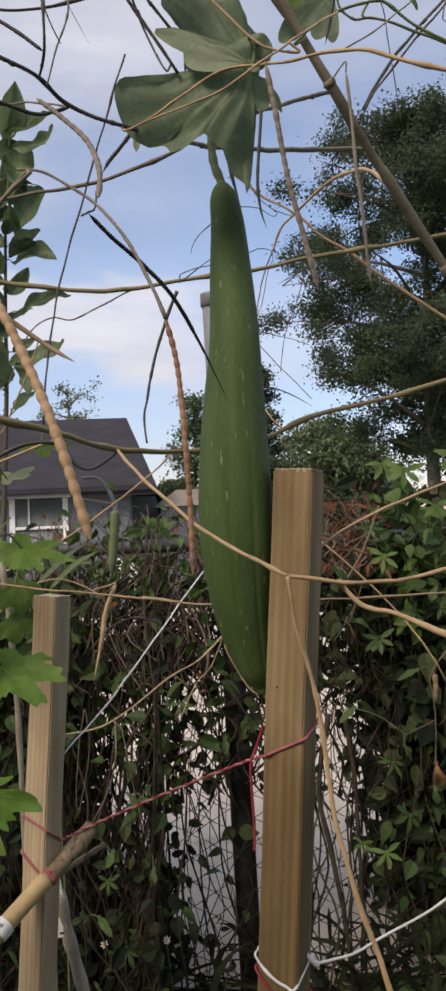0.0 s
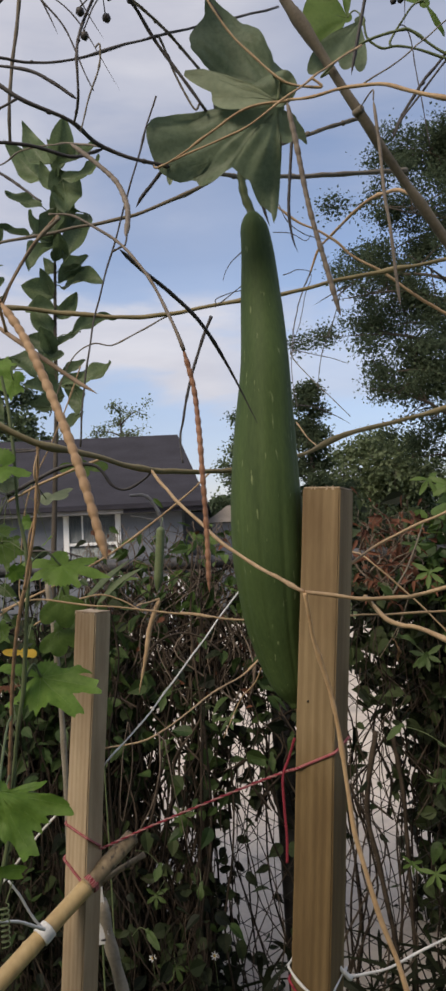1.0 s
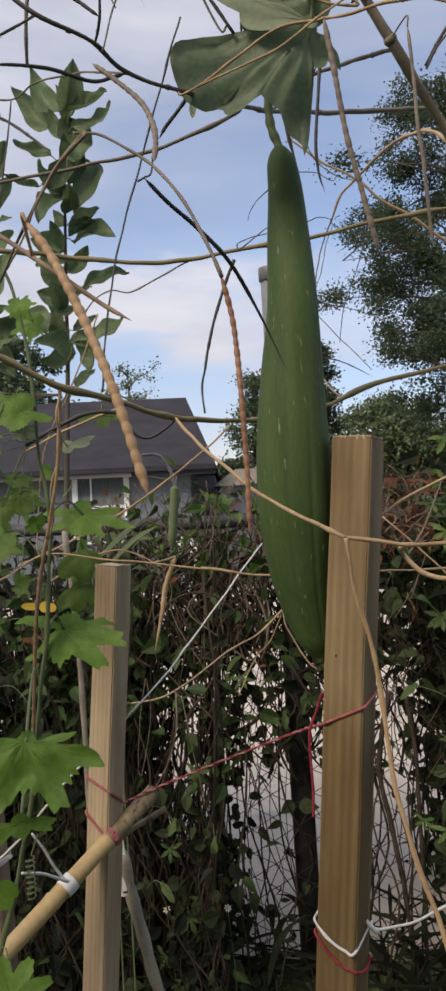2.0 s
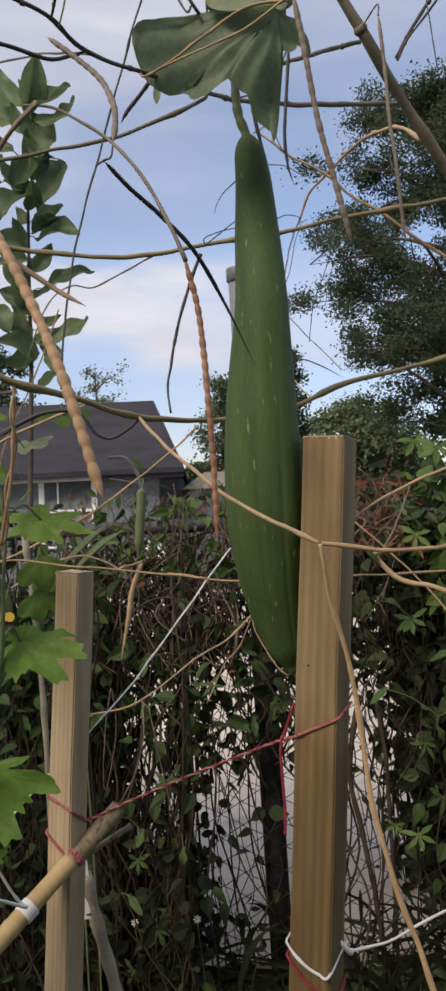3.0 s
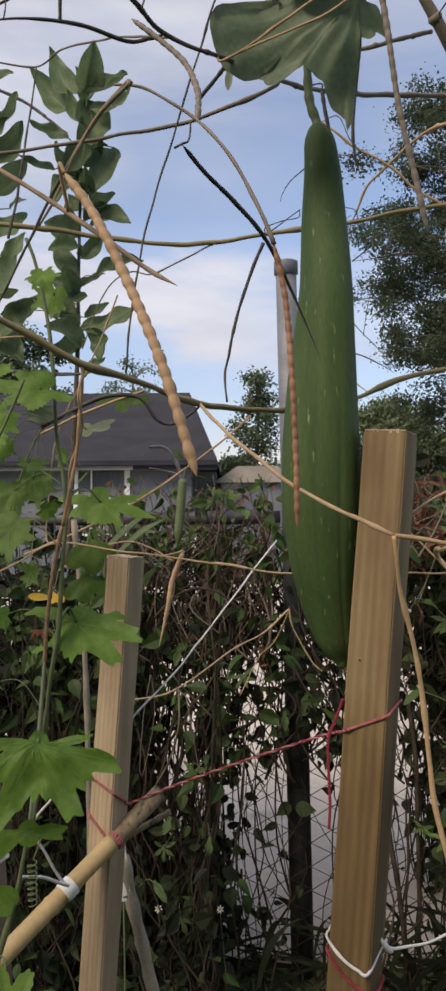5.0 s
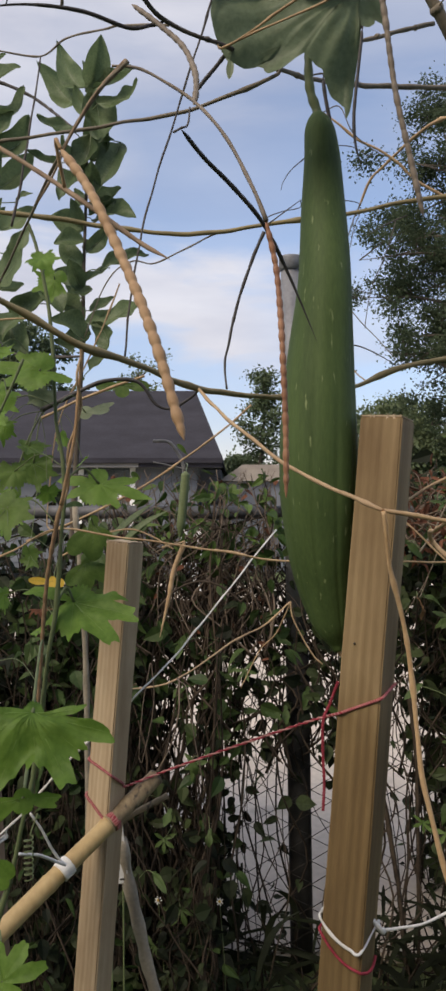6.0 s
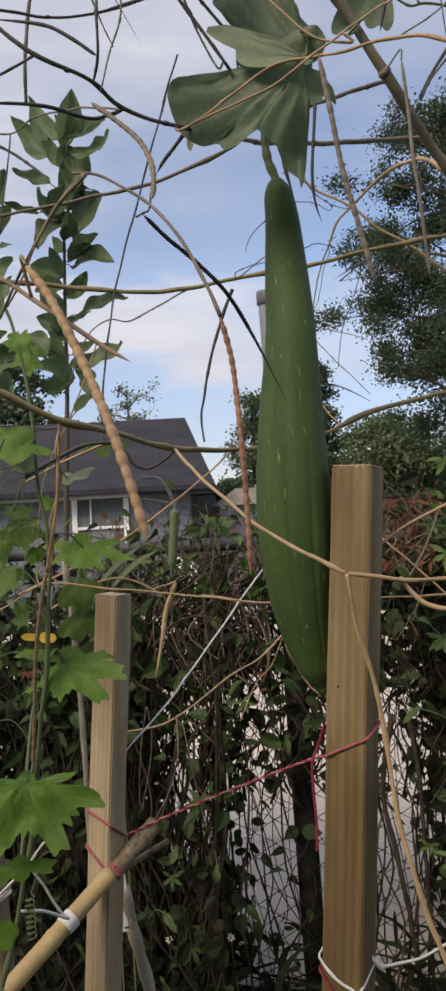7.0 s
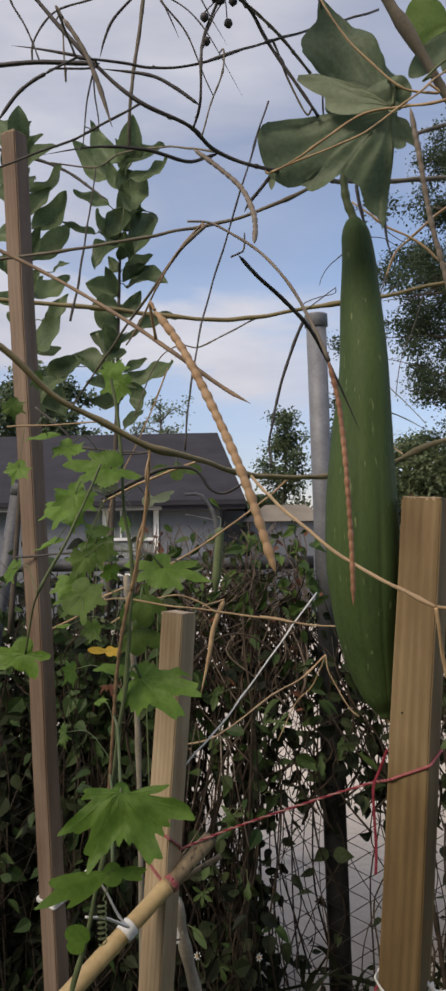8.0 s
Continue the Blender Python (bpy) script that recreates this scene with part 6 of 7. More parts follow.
big_leaf("folded leaf showing its pale green underside", (0.087, 0.623, 1.886), [(157, 0.094, (12, 22), 1.2), (172, 0.060, 26, 2.4)], mat="leaf_pale", seed=12, cup=0.05, wave=0.008, fold=0.04)
big_leaf("pale pointed tip of a leaf behind the broad lobe", (-0.017, 0.73, 1.887), [(-95, 0.022, 30, 1.1), (90, 0.01, 60, 2.0)], mat="leaf_pale", seed=13, wave=0.003)
big_leaf("curled half-grown leaf on the thick branch", (0.192, 0.809, 2.095), [(165, 0.052, 58, 3.0), (88, 0.047, 20, 1.1), (215, 0.045, 34, 2.5)], mat="leaf_mid", seed=14, cup=0.22, wave=0.006)
big_leaf("small dark curled leaf on the thick branch", (0.205, 0.804, 2.086), [(222, 0.082, 24, 1.7), (250, 0.058, 28, 2.0), (268, 0.060, 20, 1.8)], seed=15, cup=0.12, wave=0.008)
big_leaf("dull green broad leaf at the top of the trellis", (-0.046, 0.585, 2.026), [(-43, 0.085, 34, 1.5), (-90, 0.048, 40, 2.0), (-138, 0.068, 34, 1.4), (60, 0.07, 70, 2.0), (120, 0.07, 70, 2)], seed=16, cup=0.06)
big_leaf("small olive leaf on the thick branch", (0.306, 0.666, 1.912), [(160, 0.032, 50, 2.4), (205, 0.030, 45, 2.4), (110, 0.03, 50, 2), (20, 0.03, 70, 2)], mat="leaf_mid", seed=18, cup=0.2, wave=0.006)
big_leaf("narrow curled young leaf near the branch tip", (0.28, 0.798, 2.101), [(96, 0.044, 14, 2.2), (118, 0.040, 18, 2.2), (150, 0.026, 30, 2), (-58, 0.044, 13, 1.5)], mat="leaf_mid", seed=19, cup=0.35, wave=0.008)

# ---- young lobed leaves beside the stakes ----
LIME = dict(mat="leaf_bright", vein="vein_light")


def palm(long=1.0, back=0.45):
    """Lobes of a five-pointed leaf whose tip hangs down."""
    base = ((-90, 1.0, 20, 1.1), (-142, 0.86, 20, 1.1), (-38, 0.88, 20, 1.1), (172, 0.66, 24, 1.2), (8, 0.68, 24, 1.2), (-90, 0.62, 130, 5.0))
    return [(a, 0.052 * long * r, w, p) for a, r, w, p in base] + [(90, 0.052 * long * back, 70, 3.0)]


big_leaf("bright green deeply lobed leaf with toothed edges", (-0.129, 0.451, 1.344), [(-12, 0.054, (27, 13), 1.35), (-58, 0.052, 26, 1.3), (-112, 0.051, 26, 1.3), (-143, 0.047, 20, 1.3), (8, 0.033, 14, 1.5), (-172, 0.026, 24, 1.6), (-80, 0.032, 90, 6.0), (-35, 0.038, 20, 3.0), (90, 0.008, 80, 2)], teeth=31, bite=0.17, fold=0.04, tip=32, seed=21, cup=0.14, wave=0.024, around=220, **LIME)
big_leaf("bright green toothed lobed leaf in front of a stake", (-0.143, 0.628, 1.384), [(-14, 0.060, 24, 1.5), (-46, 0.060, 24, 1.6), (-88, 0.040, 28, 1.5), (-130, 0.034, 26, 1.2), (8, 0.046, 22, 1.3), (165, 0.048, 26, 1.3), (-50, 0.034, 100, 5.0), (60, 0.02, 80, 3)], teeth=31, bite=0.17, tip=46, seed=22, cup=0.08, wave=0.018, **LIME)
big_leaf("flat bright green leaf seen edge on", (-0.135, 0.454, 1.294), [(203, 0.058, 12, 1.2), (190, 0.045, 15, 1.4), (216, 0.036, 15, 1.4), (2, 0.023, 24, 1.2), (-12, 0.021, 22, 1.2), (-90, 0.009, 100, 3), (90, 0.006, 100, 3)], teeth=34, bite=0.1, tip=20, seed=23, cup=0.1, wave=0.01, **LIME)
big_leaf("bright green lobed leaf near the rail", (-0.123, 0.629, 1.479), [(-15, 0.046, 20, 1.2), (-50, 0.030, 26, 1.2), (12, 0.034, 24, 1.2), (172, 0.038, 24, 1.2), (205, 0.032, 24, 1.2), (-90, 0.022, 100, 4), (100, 0.016, 80, 2)], teeth=36, bite=0.12, tip=30, seed=24, wave=0.010, **LIME)
big_leaf("bright green lobed leaf near the tall stake", (-0.215, 0.685, 1.459), palm(0.6), teeth=36, bite=0.12, tip=35, seed=25, wave=0.012, **LIME)
big_leaf("large bright green leaf on the climbing stem", (-0.161, 0.587, 1.563), [(-100, 0.022, 50, 1.6), (-20, 0.030, 30, 1.2), (172, 0.044, 26, 1.2), (140, 0.028, 30, 1.2), (205, 0.034, 26, 1.2), (180, 0.02, 170, 5)], teeth=36, bite=0.12, tip=20, seed=26, wave=0.012, **LIME)
big_leaf("lobed green leaf behind the climbing stem", (-0.159, 0.627, 1.644), palm(0.46), teeth=36, bite=0.12, tip=15, roll=-60, seed=27, wave=0.012, **LIME)
big_leaf("lobed green leaf high on the climbing stem", (-0.158, 0.577, 1.645), palm(0.38), teeth=36, bite=0.12, tip=20, roll=40, seed=34, wave=0.012, **LIME)
big_leaf("broad green leaf low beside the bamboo", (-0.175, 0.547, 1.13), [(60, 0.030, 34, 1.6), (110, 0.030, 34, 1.6), (20, 0.034, 26, 1.6), (160, 0.03, 30, 1.6), (-90, 0.03, 90, 2.6)], teeth=36, bite=0.1, tip=20, seed=28, wave=0.010, **LIME)
big_leaf("olive green leaf hanging behind the stake", (-0.183, 0.927, 1.437), [(-90, 0.044, 40, 1.8), (-130, 0.046, 36, 1.8), (-45, 0.036, 36, 1.8), (90, 0.012, 80, 2)], tip=-5, seed=29, wave=0.010, mat="leaf_mid", vein="vein_dull")
big_leaf("olive green leaf below the hanging leaf", (-0.196, 0.946, 1.39), [(-90, 0.034, 50, 1.8), (-130, 0.036, 36, 1.8), (-30, 0.040, 40, 1.8), (90, 0.012, 80, 2)], tip=0, seed=35, wave=0.010, mat="leaf_mid", vein="vein_dull")
big_leaf("dull green leaf under the olive vine", (-0.122, 0.749, 1.577), [(180, 0.026, 30, 2.0), (0, 0.026, 30, 2.0), (-90, 0.012, 90, 2), (90, 0.008, 90, 2)], tip=10, seed=38, wave=0.006, mat="leaf_mid", vein="vein_dull")
big_leaf("pale curled leaf under the olive vine", (-0.138, 0.648, 1.539), [(22, 0.026, 18, 1.2), (10, 0.020, 30, 1.5), (180, 0.006, 120, 2)], tip=10, seed=39, wave=0.006, mat="leaf_pale", vein="vein_dull")
big_leaf("pale curled leaf before the roof", (-0.185, 0.686, 1.561), palm(0.4), tip=-15, seed=40, wave=0.010, mat="leaf_pale", vein="vein_dull")
big_leaf("bright green leaf near the eave", (-0.178, 0.536, 1.539), palm(0.5), teeth=36, bite=0.1, tip=25, seed=41, wave=0.012, **LIME)
big_leaf("green leaf under the eave", (-0.205, 0.736, 1.501), palm(0.62), teeth=36, bite=0.1, tip=25, roll=15, seed=42, wave=0.012, mat="leaf_mid", vein="vein_dull")
big_leaf("bright green leaf by the tall stake", (-0.212, 0.677, 1.464), palm(0.62), teeth=36, bite=0.1, tip=35, roll=-15, seed=43, wave=0.012, **LIME)
big_leaf("bright green leaf by the tall stake", (-0.226, 0.568, 1.414), [(-10, 0.024, 26, 1.3), (175, 0.044, 22, 1.2), (200, 0.036, 22, 1.2), (-60, 0.022, 40, 1.5), (180, 0.014, 170, 4)], teeth=36, bite=0.1, tip=30, seed=44, wave=0.012, **LIME)
big_leaf("green leaf on the side stem", (-0.185, 0.587, 1.46), palm(0.62), teeth=36, bite=0.1, tip=40, roll=10, seed=45, wave=0.012, mat="leaf_mid", vein="vein_dull")
big_leaf("green leaf on the side stem", (-0.209, 0.621, 1.535), palm(0.6), teeth=36, bite=0.1, tip=40, roll=-10, seed=46, wave=0.012, **LIME)
big_leaf("small round leaf beside the bamboo", (-0.194, 0.604, 1.174), [(80, 0.014, 110, 3.0), (-100, 0.010, 110, 3.0)], tip=0, seed=47, wave=0.002, **LIME)
big_leaf("yellow dying leaf hanging by the stem", (-0.208, 0.826, 1.379), [(176, 0.026, 24, 1.6), (-4, 0.014, 50, 2.0)], mat="leaf_yellow", seed=30, vein="vein_light", wave=0.006)

# small leaves crowding along the climbing stems
for k, place in enumerate(((-0.206, 0.646, 1.528), (-0.196, 0.686, 1.514), (-0.165, 0.687, 1.522), (-0.156, 0.727, 1.503), (-0.191, 0.626, 1.489), (-0.189, 0.726, 1.474), (-0.214, 0.645, 1.427), (-0.211, 0.746, 1.414), (-0.217, 0.685, 1.382), (-0.204, 0.746, 1.339), (-0.224, 0.685, 1.324), (-0.204, 0.615, 1.585), (-0.199, 0.676, 1.575), (-0.239, 0.575, 1.616), (-0.222, 0.617, 1.596), (-0.229, 0.559, 1.562), (-0.195, 0.66, 1.569), (-0.223, 0.643, 1.502), (-0.235, 0.563, 1.482), (-0.218, 0.574, 1.637))):
    young = k % 3 != 1
    big_leaf("small bright lobed leaf on the climbing stem" if young else "small dull lobed leaf on the climbing stem", place, palm(0.36 + 0.12 * math.sin(k * 1.9)), teeth=23, bite=0.2, tip=30 + 38 * math.sin(k * 2.3), turn=60 * math.sin(k * 1.7), roll=50 * math.sin(k * 2.9), seed=500 + k, cup=0.2, wave=0.014, rings=4, around=90, mat="leaf_bright" if young else "leaf_mid", vein="vein_light" if young else "vein_dull")

# ---- bare twigs by the fence ----
vine("tan bare branch reaching over the fence", "vine_tan", 0.0016, 0.0024, on_stake(second_stake, 0.0285, 2, -0.150), (-0.205, 1.28, 1.151), (-0.119, 1.381, 1.144), (-0.015, 1.531, 1.187), (0.052, 1.611, 1.207), (0.108, 1.641, 1.252), knots=3)
vine("kinked tan tendril under the branch", "vine_tan", 0.0018, 0.0020, (0.108, 1.641, 1.252), (0.113, 1.641, 1.222), (0.123, 1.641, 1.197), (0.155, 1.641, 1.141), (0.178, 1.641, 1.118), knots=2)
vine("second tan tendril under the branch", "vine_tan", 0.0020, 0.0014, (0.108, 1.641, 1.252), (0.081, 1.681, 1.179), (0.045, 1.731, 1.129), (0.004, 1.731, 1.046), knots=2)
bean_pod("tan dry pod hanging before the fence", "vine_tan", 0.0052, 7, (-0.101, 1.38, 1.394), (-0.121, 1.38, 1.342), (-0.13, 1.38, 1.292), (-0.146, 1.38, 1.222), depth=0.1, tail=0.5)
vine("stalk of the hanging tan pod", "vine_tan", 0.0022, 0.0022, (-0.138, 1.33, 1.387), (-0.114, 1.37, 1.391), (-0.101, 1.38, 1.394), knots=1)
vine("pale dead stalk bent over above the fence", "soffit", 0.0070, 0.0045, (-0.158, 2.33, 1.482), (-0.165, 2.33, 1.569), (-0.185, 2.33, 1.619), (-0.212, 2.33, 1.65), (-0.26, 2.33, 1.654), knots=2, name="stalk", category="stalk")
vine("thin dead twig beside the bent stalk", "soffit", 0.0035, 0.0025, (-0.165, 2.33, 1.569), (-0.207, 2.33, 1.578), (-0.26, 2.33, 1.589), knots=1, name="twig", category="twig")
vine("arching dark twig on the fence", "twig", 0.0040, 0.0030, (-0.208, 1.93, 1.192), (-0.157, 1.93, 1.244), (-0.099, 1.93, 1.265), (-0.044, 1.931, 1.253), (0.009, 1.931, 1.21), knots=1, name="twig", category="twig")
vine("brown stem crossing the climber on the fence", "vine_tan", 0.0030, 0.0022, (0.37, 2.16, 1.45), (0.358, 1.9, 1.452), (0.363, 1.774, 1.44), (0.45, 1.771, 1.358), (0.551, 1.768, 1.248), (0.636, 1.767, 1.116), (0.70, 1.9, 1.0), (0.74, 2.1, 0.9), knots=2)
vine("thin grey stem rising through the climber", "vine_grey", 0.0032, 0.0020, (0.443, 1.873, 1.344), (0.485, 1.867, 1.414), (0.53, 1.859, 1.524), knots=1)
vine("thick dark stem leaning on the fence wire", "twig", 0.0085, 0.0060, (0.432, 2.14, 0.94), (0.397, 2.151, 0.725), (0.426, 2.156, 0.544), (0.455, 2.161, 0.362), (0.474, 2.168, 0.163), knots=2)
vine("dark stem climbing the fence wire", "twig", 0.0070, 0.0050, (0.488, 2.187, 0.925), (0.51, 2.192, 0.758), (0.515, 2.197, 0.611), (0.521, 2.208, 0.334), (0.522, 2.216, 0.131), knots=2)


vine("fine pale dry tendril hanging before the fence", "dead_twig", 0.0010, 0.0008, (-0.136, 1.128, 1.229), (-0.147, 1.128, 1.166), (-0.152, 1.128, 1.091), knots=0, name="tendril", category="tendril")
vine("fine pale dry tendril hanging before the fence", "dead_twig", 0.0010, 0.0008, (-0.133, 1.129, 1.223), (-0.131, 1.129, 1.166), (-0.146, 1.128, 1.088), knots=0, name="tendril", category="tendril")
vine("fine grey dry tendril hanging before the fence", "dead_twig", 0.0012, 0.0010, (-0.116, 1.384, 1.145), (-0.095, 1.29, 1.157), (-0.085, 1.23, 1.145), (-0.074, 1.231, 1.075), (-0.059, 1.231, 1.002), knots=0, name="tendril", category="tendril")
vine("grey curved dry twig before the fence", "dead_twig", 0.0020, 0.0014, (-0.113, 1.385, 1.144), (-0.109, 1.35, 1.125), (-0.109, 1.33, 1.096), (-0.123, 1.329, 1.042), (-0.149, 1.328, 0.994), (-0.18, 1.327, 0.951), knots=1, name="twig", category="twig")
big_leaf("shrivelled brown dead leaf on the climbing stem", (-0.17, 0.627, 1.378), palm(0.30), teeth=14, bite=0.3, tip=40, roll=20, seed=61, cup=0.8, wave=0.03, mat="leaf_dry", vein="leaf_dry")


def creeper(label, place, size, seed, mat="leaf_lime"):
    """A five-fingered creeper leaf: pointed leaflets round one stalk."""
    rnd = random.Random(seed)
    thing = holder("creeper_leaf", (0, 0, 0), label, "leaf", "five-fingered creeper leaves")
    thing.matrix_basis = facing(place, rnd.uniform(-25, 25), rnd.uniform(10, 40), rnd.uniform(-30, 30))
    for k, a in enumerate((-90, -35, -145, 25, 155)):
        part("leaflet", leaf_bm([(a, size * rnd.uniform(0.8, 1.05), 17, 1.3), (a, size * 0.72, 26, 2.0)], rings=3, around=60, cup=0.15, wave=0.01, seed=seed + k), mat, thing)
    part("stalk", stem_bm([Vector((0, 0, 0)), Vector((0, 0.01, -0.02)), Vector((0.005, 0.03, -0.05))], 0.0012, 0.0012, 0, 1), "stem_green", thing)
    return thing


creeper("bright five-fingered creeper leaf on the fence", (0.528, 1.945, 0.626), 0.048, 1)
creeper("bright five-fingered creeper leaf on the fence", (0.476, 1.978, 0.64), 0.036, 2)
creeper("fresh creeper leaf above the dry leaves", (0.536, 1.864, 1.396), 0.050, 3)
creeper("broad creeper leaf on top of the fence", (0.628, 1.949, 1.615), 0.062, 4)
creeper("broad creeper leaf on top of the fence", (0.586, 2.001, 1.637), 0.056, 5)
creeper("broad creeper leaf on top of the fence", (0.708, 1.946, 1.519), 0.060, 6)
creeper("broad creeper leaf on top of the fence", (0.763, 1.937, 1.651), 0.065, 7)
vine("thin dead stem hanging in the climber", "dead_twig", 0.0014, 0.0010, (0.493, 1.9, 1.342), (0.47, 1.9, 1.283), (0.451, 1.9, 1.246), (0.429, 1.9, 1.216), (0.406, 1.9, 1.183), knots=1, name="twig", category="twig")
vine("short dead stalk of a curled leaf", "dead_twig", 0.0013, 0.0012, (0.47, 1.9, 1.283), (0.455, 1.9, 1.241), (0.445, 1.9, 1.226), knots=0, name="twig", category="twig")
big_leaf("curled brown dead leaf hanging in the climber", (0.439, 1.88, 1.234), [(-75, 0.060, 17, 1.2), (-60, 0.048, 20, 1.5), (90, 0.006, 80, 2)], mat="leaf_brown", vein="leaf_brown", turn=30, tip=15, seed=71, cup=0.5, wave=0.03, group="dead leaves in the climber")
vine("dry looping stem hanging on the climber", "dead_twig", 0.0022, 0.0016, (0.716, 1.95, 1.135), (0.686, 1.95, 1.1), (0.669, 1.95, 1.063), (0.674, 1.95, 1.021), (0.678, 1.95, 0.955), (0.673, 1.95, 0.849), knots=2, name="twig", category="twig")
vine("thin dry side stem on the climber", "dead_twig", 0.0014, 0.0012, (0.597, 1.95, 0.923), (0.64, 1.95, 0.941), (0.679, 1.95, 0.959), knots=0, name="twig", category="twig")
bean_pod("shrivelled brown seed pod hanging on the climber", "pod_brown", 0.0085, 3, (0.678, 1.94, 1.079), (0.68, 1.94, 1.048), (0.677, 1.94, 1.004), depth=0.2, tail=0.3)
big_leaf("curled yellow-brown dead leaf hanging in the climber", (0.666, 1.93, 0.852), [(-95, 0.085, 14, 1.2), (-75, 0.060, 20, 1.5), (-60, 0.085, 10, 1.3), (90, 0.006, 80, 2)], mat="leaf_brown", vein="leaf_brown", turn=-25, tip=10, seed=72, cup=0.4, wave=0.03, group="dead leaves in the climber")
for k, place in enumerate(((0.571, 2.0, 0.84), (0.551, 2.0, 1.169), (0.646, 2.0, 0.928), (0.651, 2.0, 1.24), (0.721, 2.0, 1.4), (0.54, 2.0, 1.467), (0.61, 2.0, 0.696), (0.725, 2.0, 1.245), (-0.198, 2.05, 0.56), (-0.153, 2.05, 0.373), (-0.223, 2.05, 0.272), (-0.116, 2.05, 0.762), (-0.294, 2.05, 0.17), (0.017, 2.05, 1.014))):
    creeper("dark green five-fingered creeper leaf on the fence", place, 0.046 + 0.008 * math.sin(k * 2.3), 20 + k, "leaf_tangle")
M_TANGLE = ("green pointed leaf of the climber on the fence", "leaf_tangle")
for k, place in enumerate(((0.133, 2.128, 0.893), (0.196, 2.148, 0.941), (0.247, 2.129, 0.903), (0.125, 2.147, 1.003), (-0.043, 2.074, 1), (-0.001, 2.075, 1.026), (-0.153, 2.022, 1.094), (-0.208, 2.071, 1.144), (0.16, 2.173, 1.339), (0.108, 2.175, 1.086), (-0.177, 1.968, 0.67), (-0.073, 1.969, 0.617), (-0.126, 2.018, 0.782), (0.01, 2.068, 0.811), (-0.21, 1.92, 0.533), (0.47, 1.985, 0.992), (0.584, 1.93, 0.901), (0.661, 1.929, 0.784), (0.53, 1.923, 1.182), (0.479, 1.975, 1.227), (0.625, 1.919, 1.096), (0.423, 1.923, 1.366), (0.473, 1.918, 1.397), (0.682, 1.907, 1.306))):
    a = (k * 137) % 360
    big_leaf(M_TANGLE[0], place, [(-90, 0.050 + 0.012 * math.sin(k), 26, 1.3), (-90, 0.034, 46, 2.0), (90, 0.008, 100, 2)], mat=M_TANGLE[1], vein=M_TANGLE[1], turn=40 * math.sin(k * 2.1), tip=20 + 25 * math.cos(k * 1.3), roll=60 * math.sin(k * 3.7), seed=300 + k, cup=0.2, wave=0.012, rings=4, around=48, group="leaves of the fence climber")

# ---- bamboo cane, strings and label ----
def bamboo(a, b, r):
    a, b = Vector(a), Vector(b)
    thing = holder("bamboo_cane", a, "cut pale bamboo cane tied across a stake", "bamboo cane")
    a = a + (a - b) * 0.9
    wide = lambda s: r * (1 + 0.11 * math.exp(-(((s - 0.999) / 0.010) ** 2)) + 0.10 * math.exp(-(((s - 0.58) / 0.010) ** 2)))
    cut = a + (b - a) * 0.725
    under(part("cane", sweep(bmesh.new(), [a + (cut - a) * k / 60 for k in range(61)], wide, 18), "bamboo"), thing)
    tip = sweep(bmesh.new(), [cut + (b - cut) * k / 24 for k in range(25)], lambda s: r * (1.02 + 0.02 * math.sin(19 * s)), 18)
    under(part("weathered_end", tip, "bamboo_old", None, "mottled grey-brown weathered end"), thing)
    way = (b - a).normalized()
    bm = sweep(bmesh.new(), [b - way * 0.0, b + way * 0.0012], lambda s: r * 0.62, 14)
    under(part("hollow_end", bm, "vine_grey", None, "dark hollow cut end"), thing)
    return thing


bamboo((-0.183, 0.754, 1.104), (-0.098, 0.843, 1.166), 0.0088)
vine("thin cut twig lying under the bamboo", "bamboo_old", 0.0040, 0.0046, (-0.159, 0.831, 1.1), (-0.127, 0.851, 1.12), (-0.088, 0.871, 1.135), knots=1, name="twig", category="twig")
vine("grey stick leaning behind the stake", "pale_stick", 0.0075, 0.0065, (-0.141, 0.871, 1.085), (-0.128, 0.871, 1.021), (-0.109, 0.871, 0.942), (-0.083, 0.871, 0.842), knots=1, name="stick", category="stick")
vine("pale brown stick standing behind the leaf", "pale_stick", 0.0048, 0.0044, (-0.216, 0.976, 1.459), (-0.204, 0.976, 1.315), (-0.199, 0.976, 1.155), (-0.197, 0.976, 0.837), knots=3, name="stick", category="stick")


def twine(label, r, *pts, mats=("red", "pink"), name="twine"):
    """Two strands laid round each other."""
    line = glide(pts, 26)
    thing = holder(name, line[0], label, "twine")
    for k, mat in enumerate(mats):
        strand = []
        for i, q in enumerate(line):
            way = (line[min(i + 1, len(line) - 1)] - line[max(i - 1, 0)]).normalized()
            side = way.orthogonal().normalized()
            a = i * 1.05 + k * math.pi
            strand.append(q + r * 0.75 * (math.cos(a) * side + math.sin(a) * way.cross(side)))
        under(part("strand", sweep(bmesh.new(), strand, lambda s: r, 6), mat), thing)
    return thing


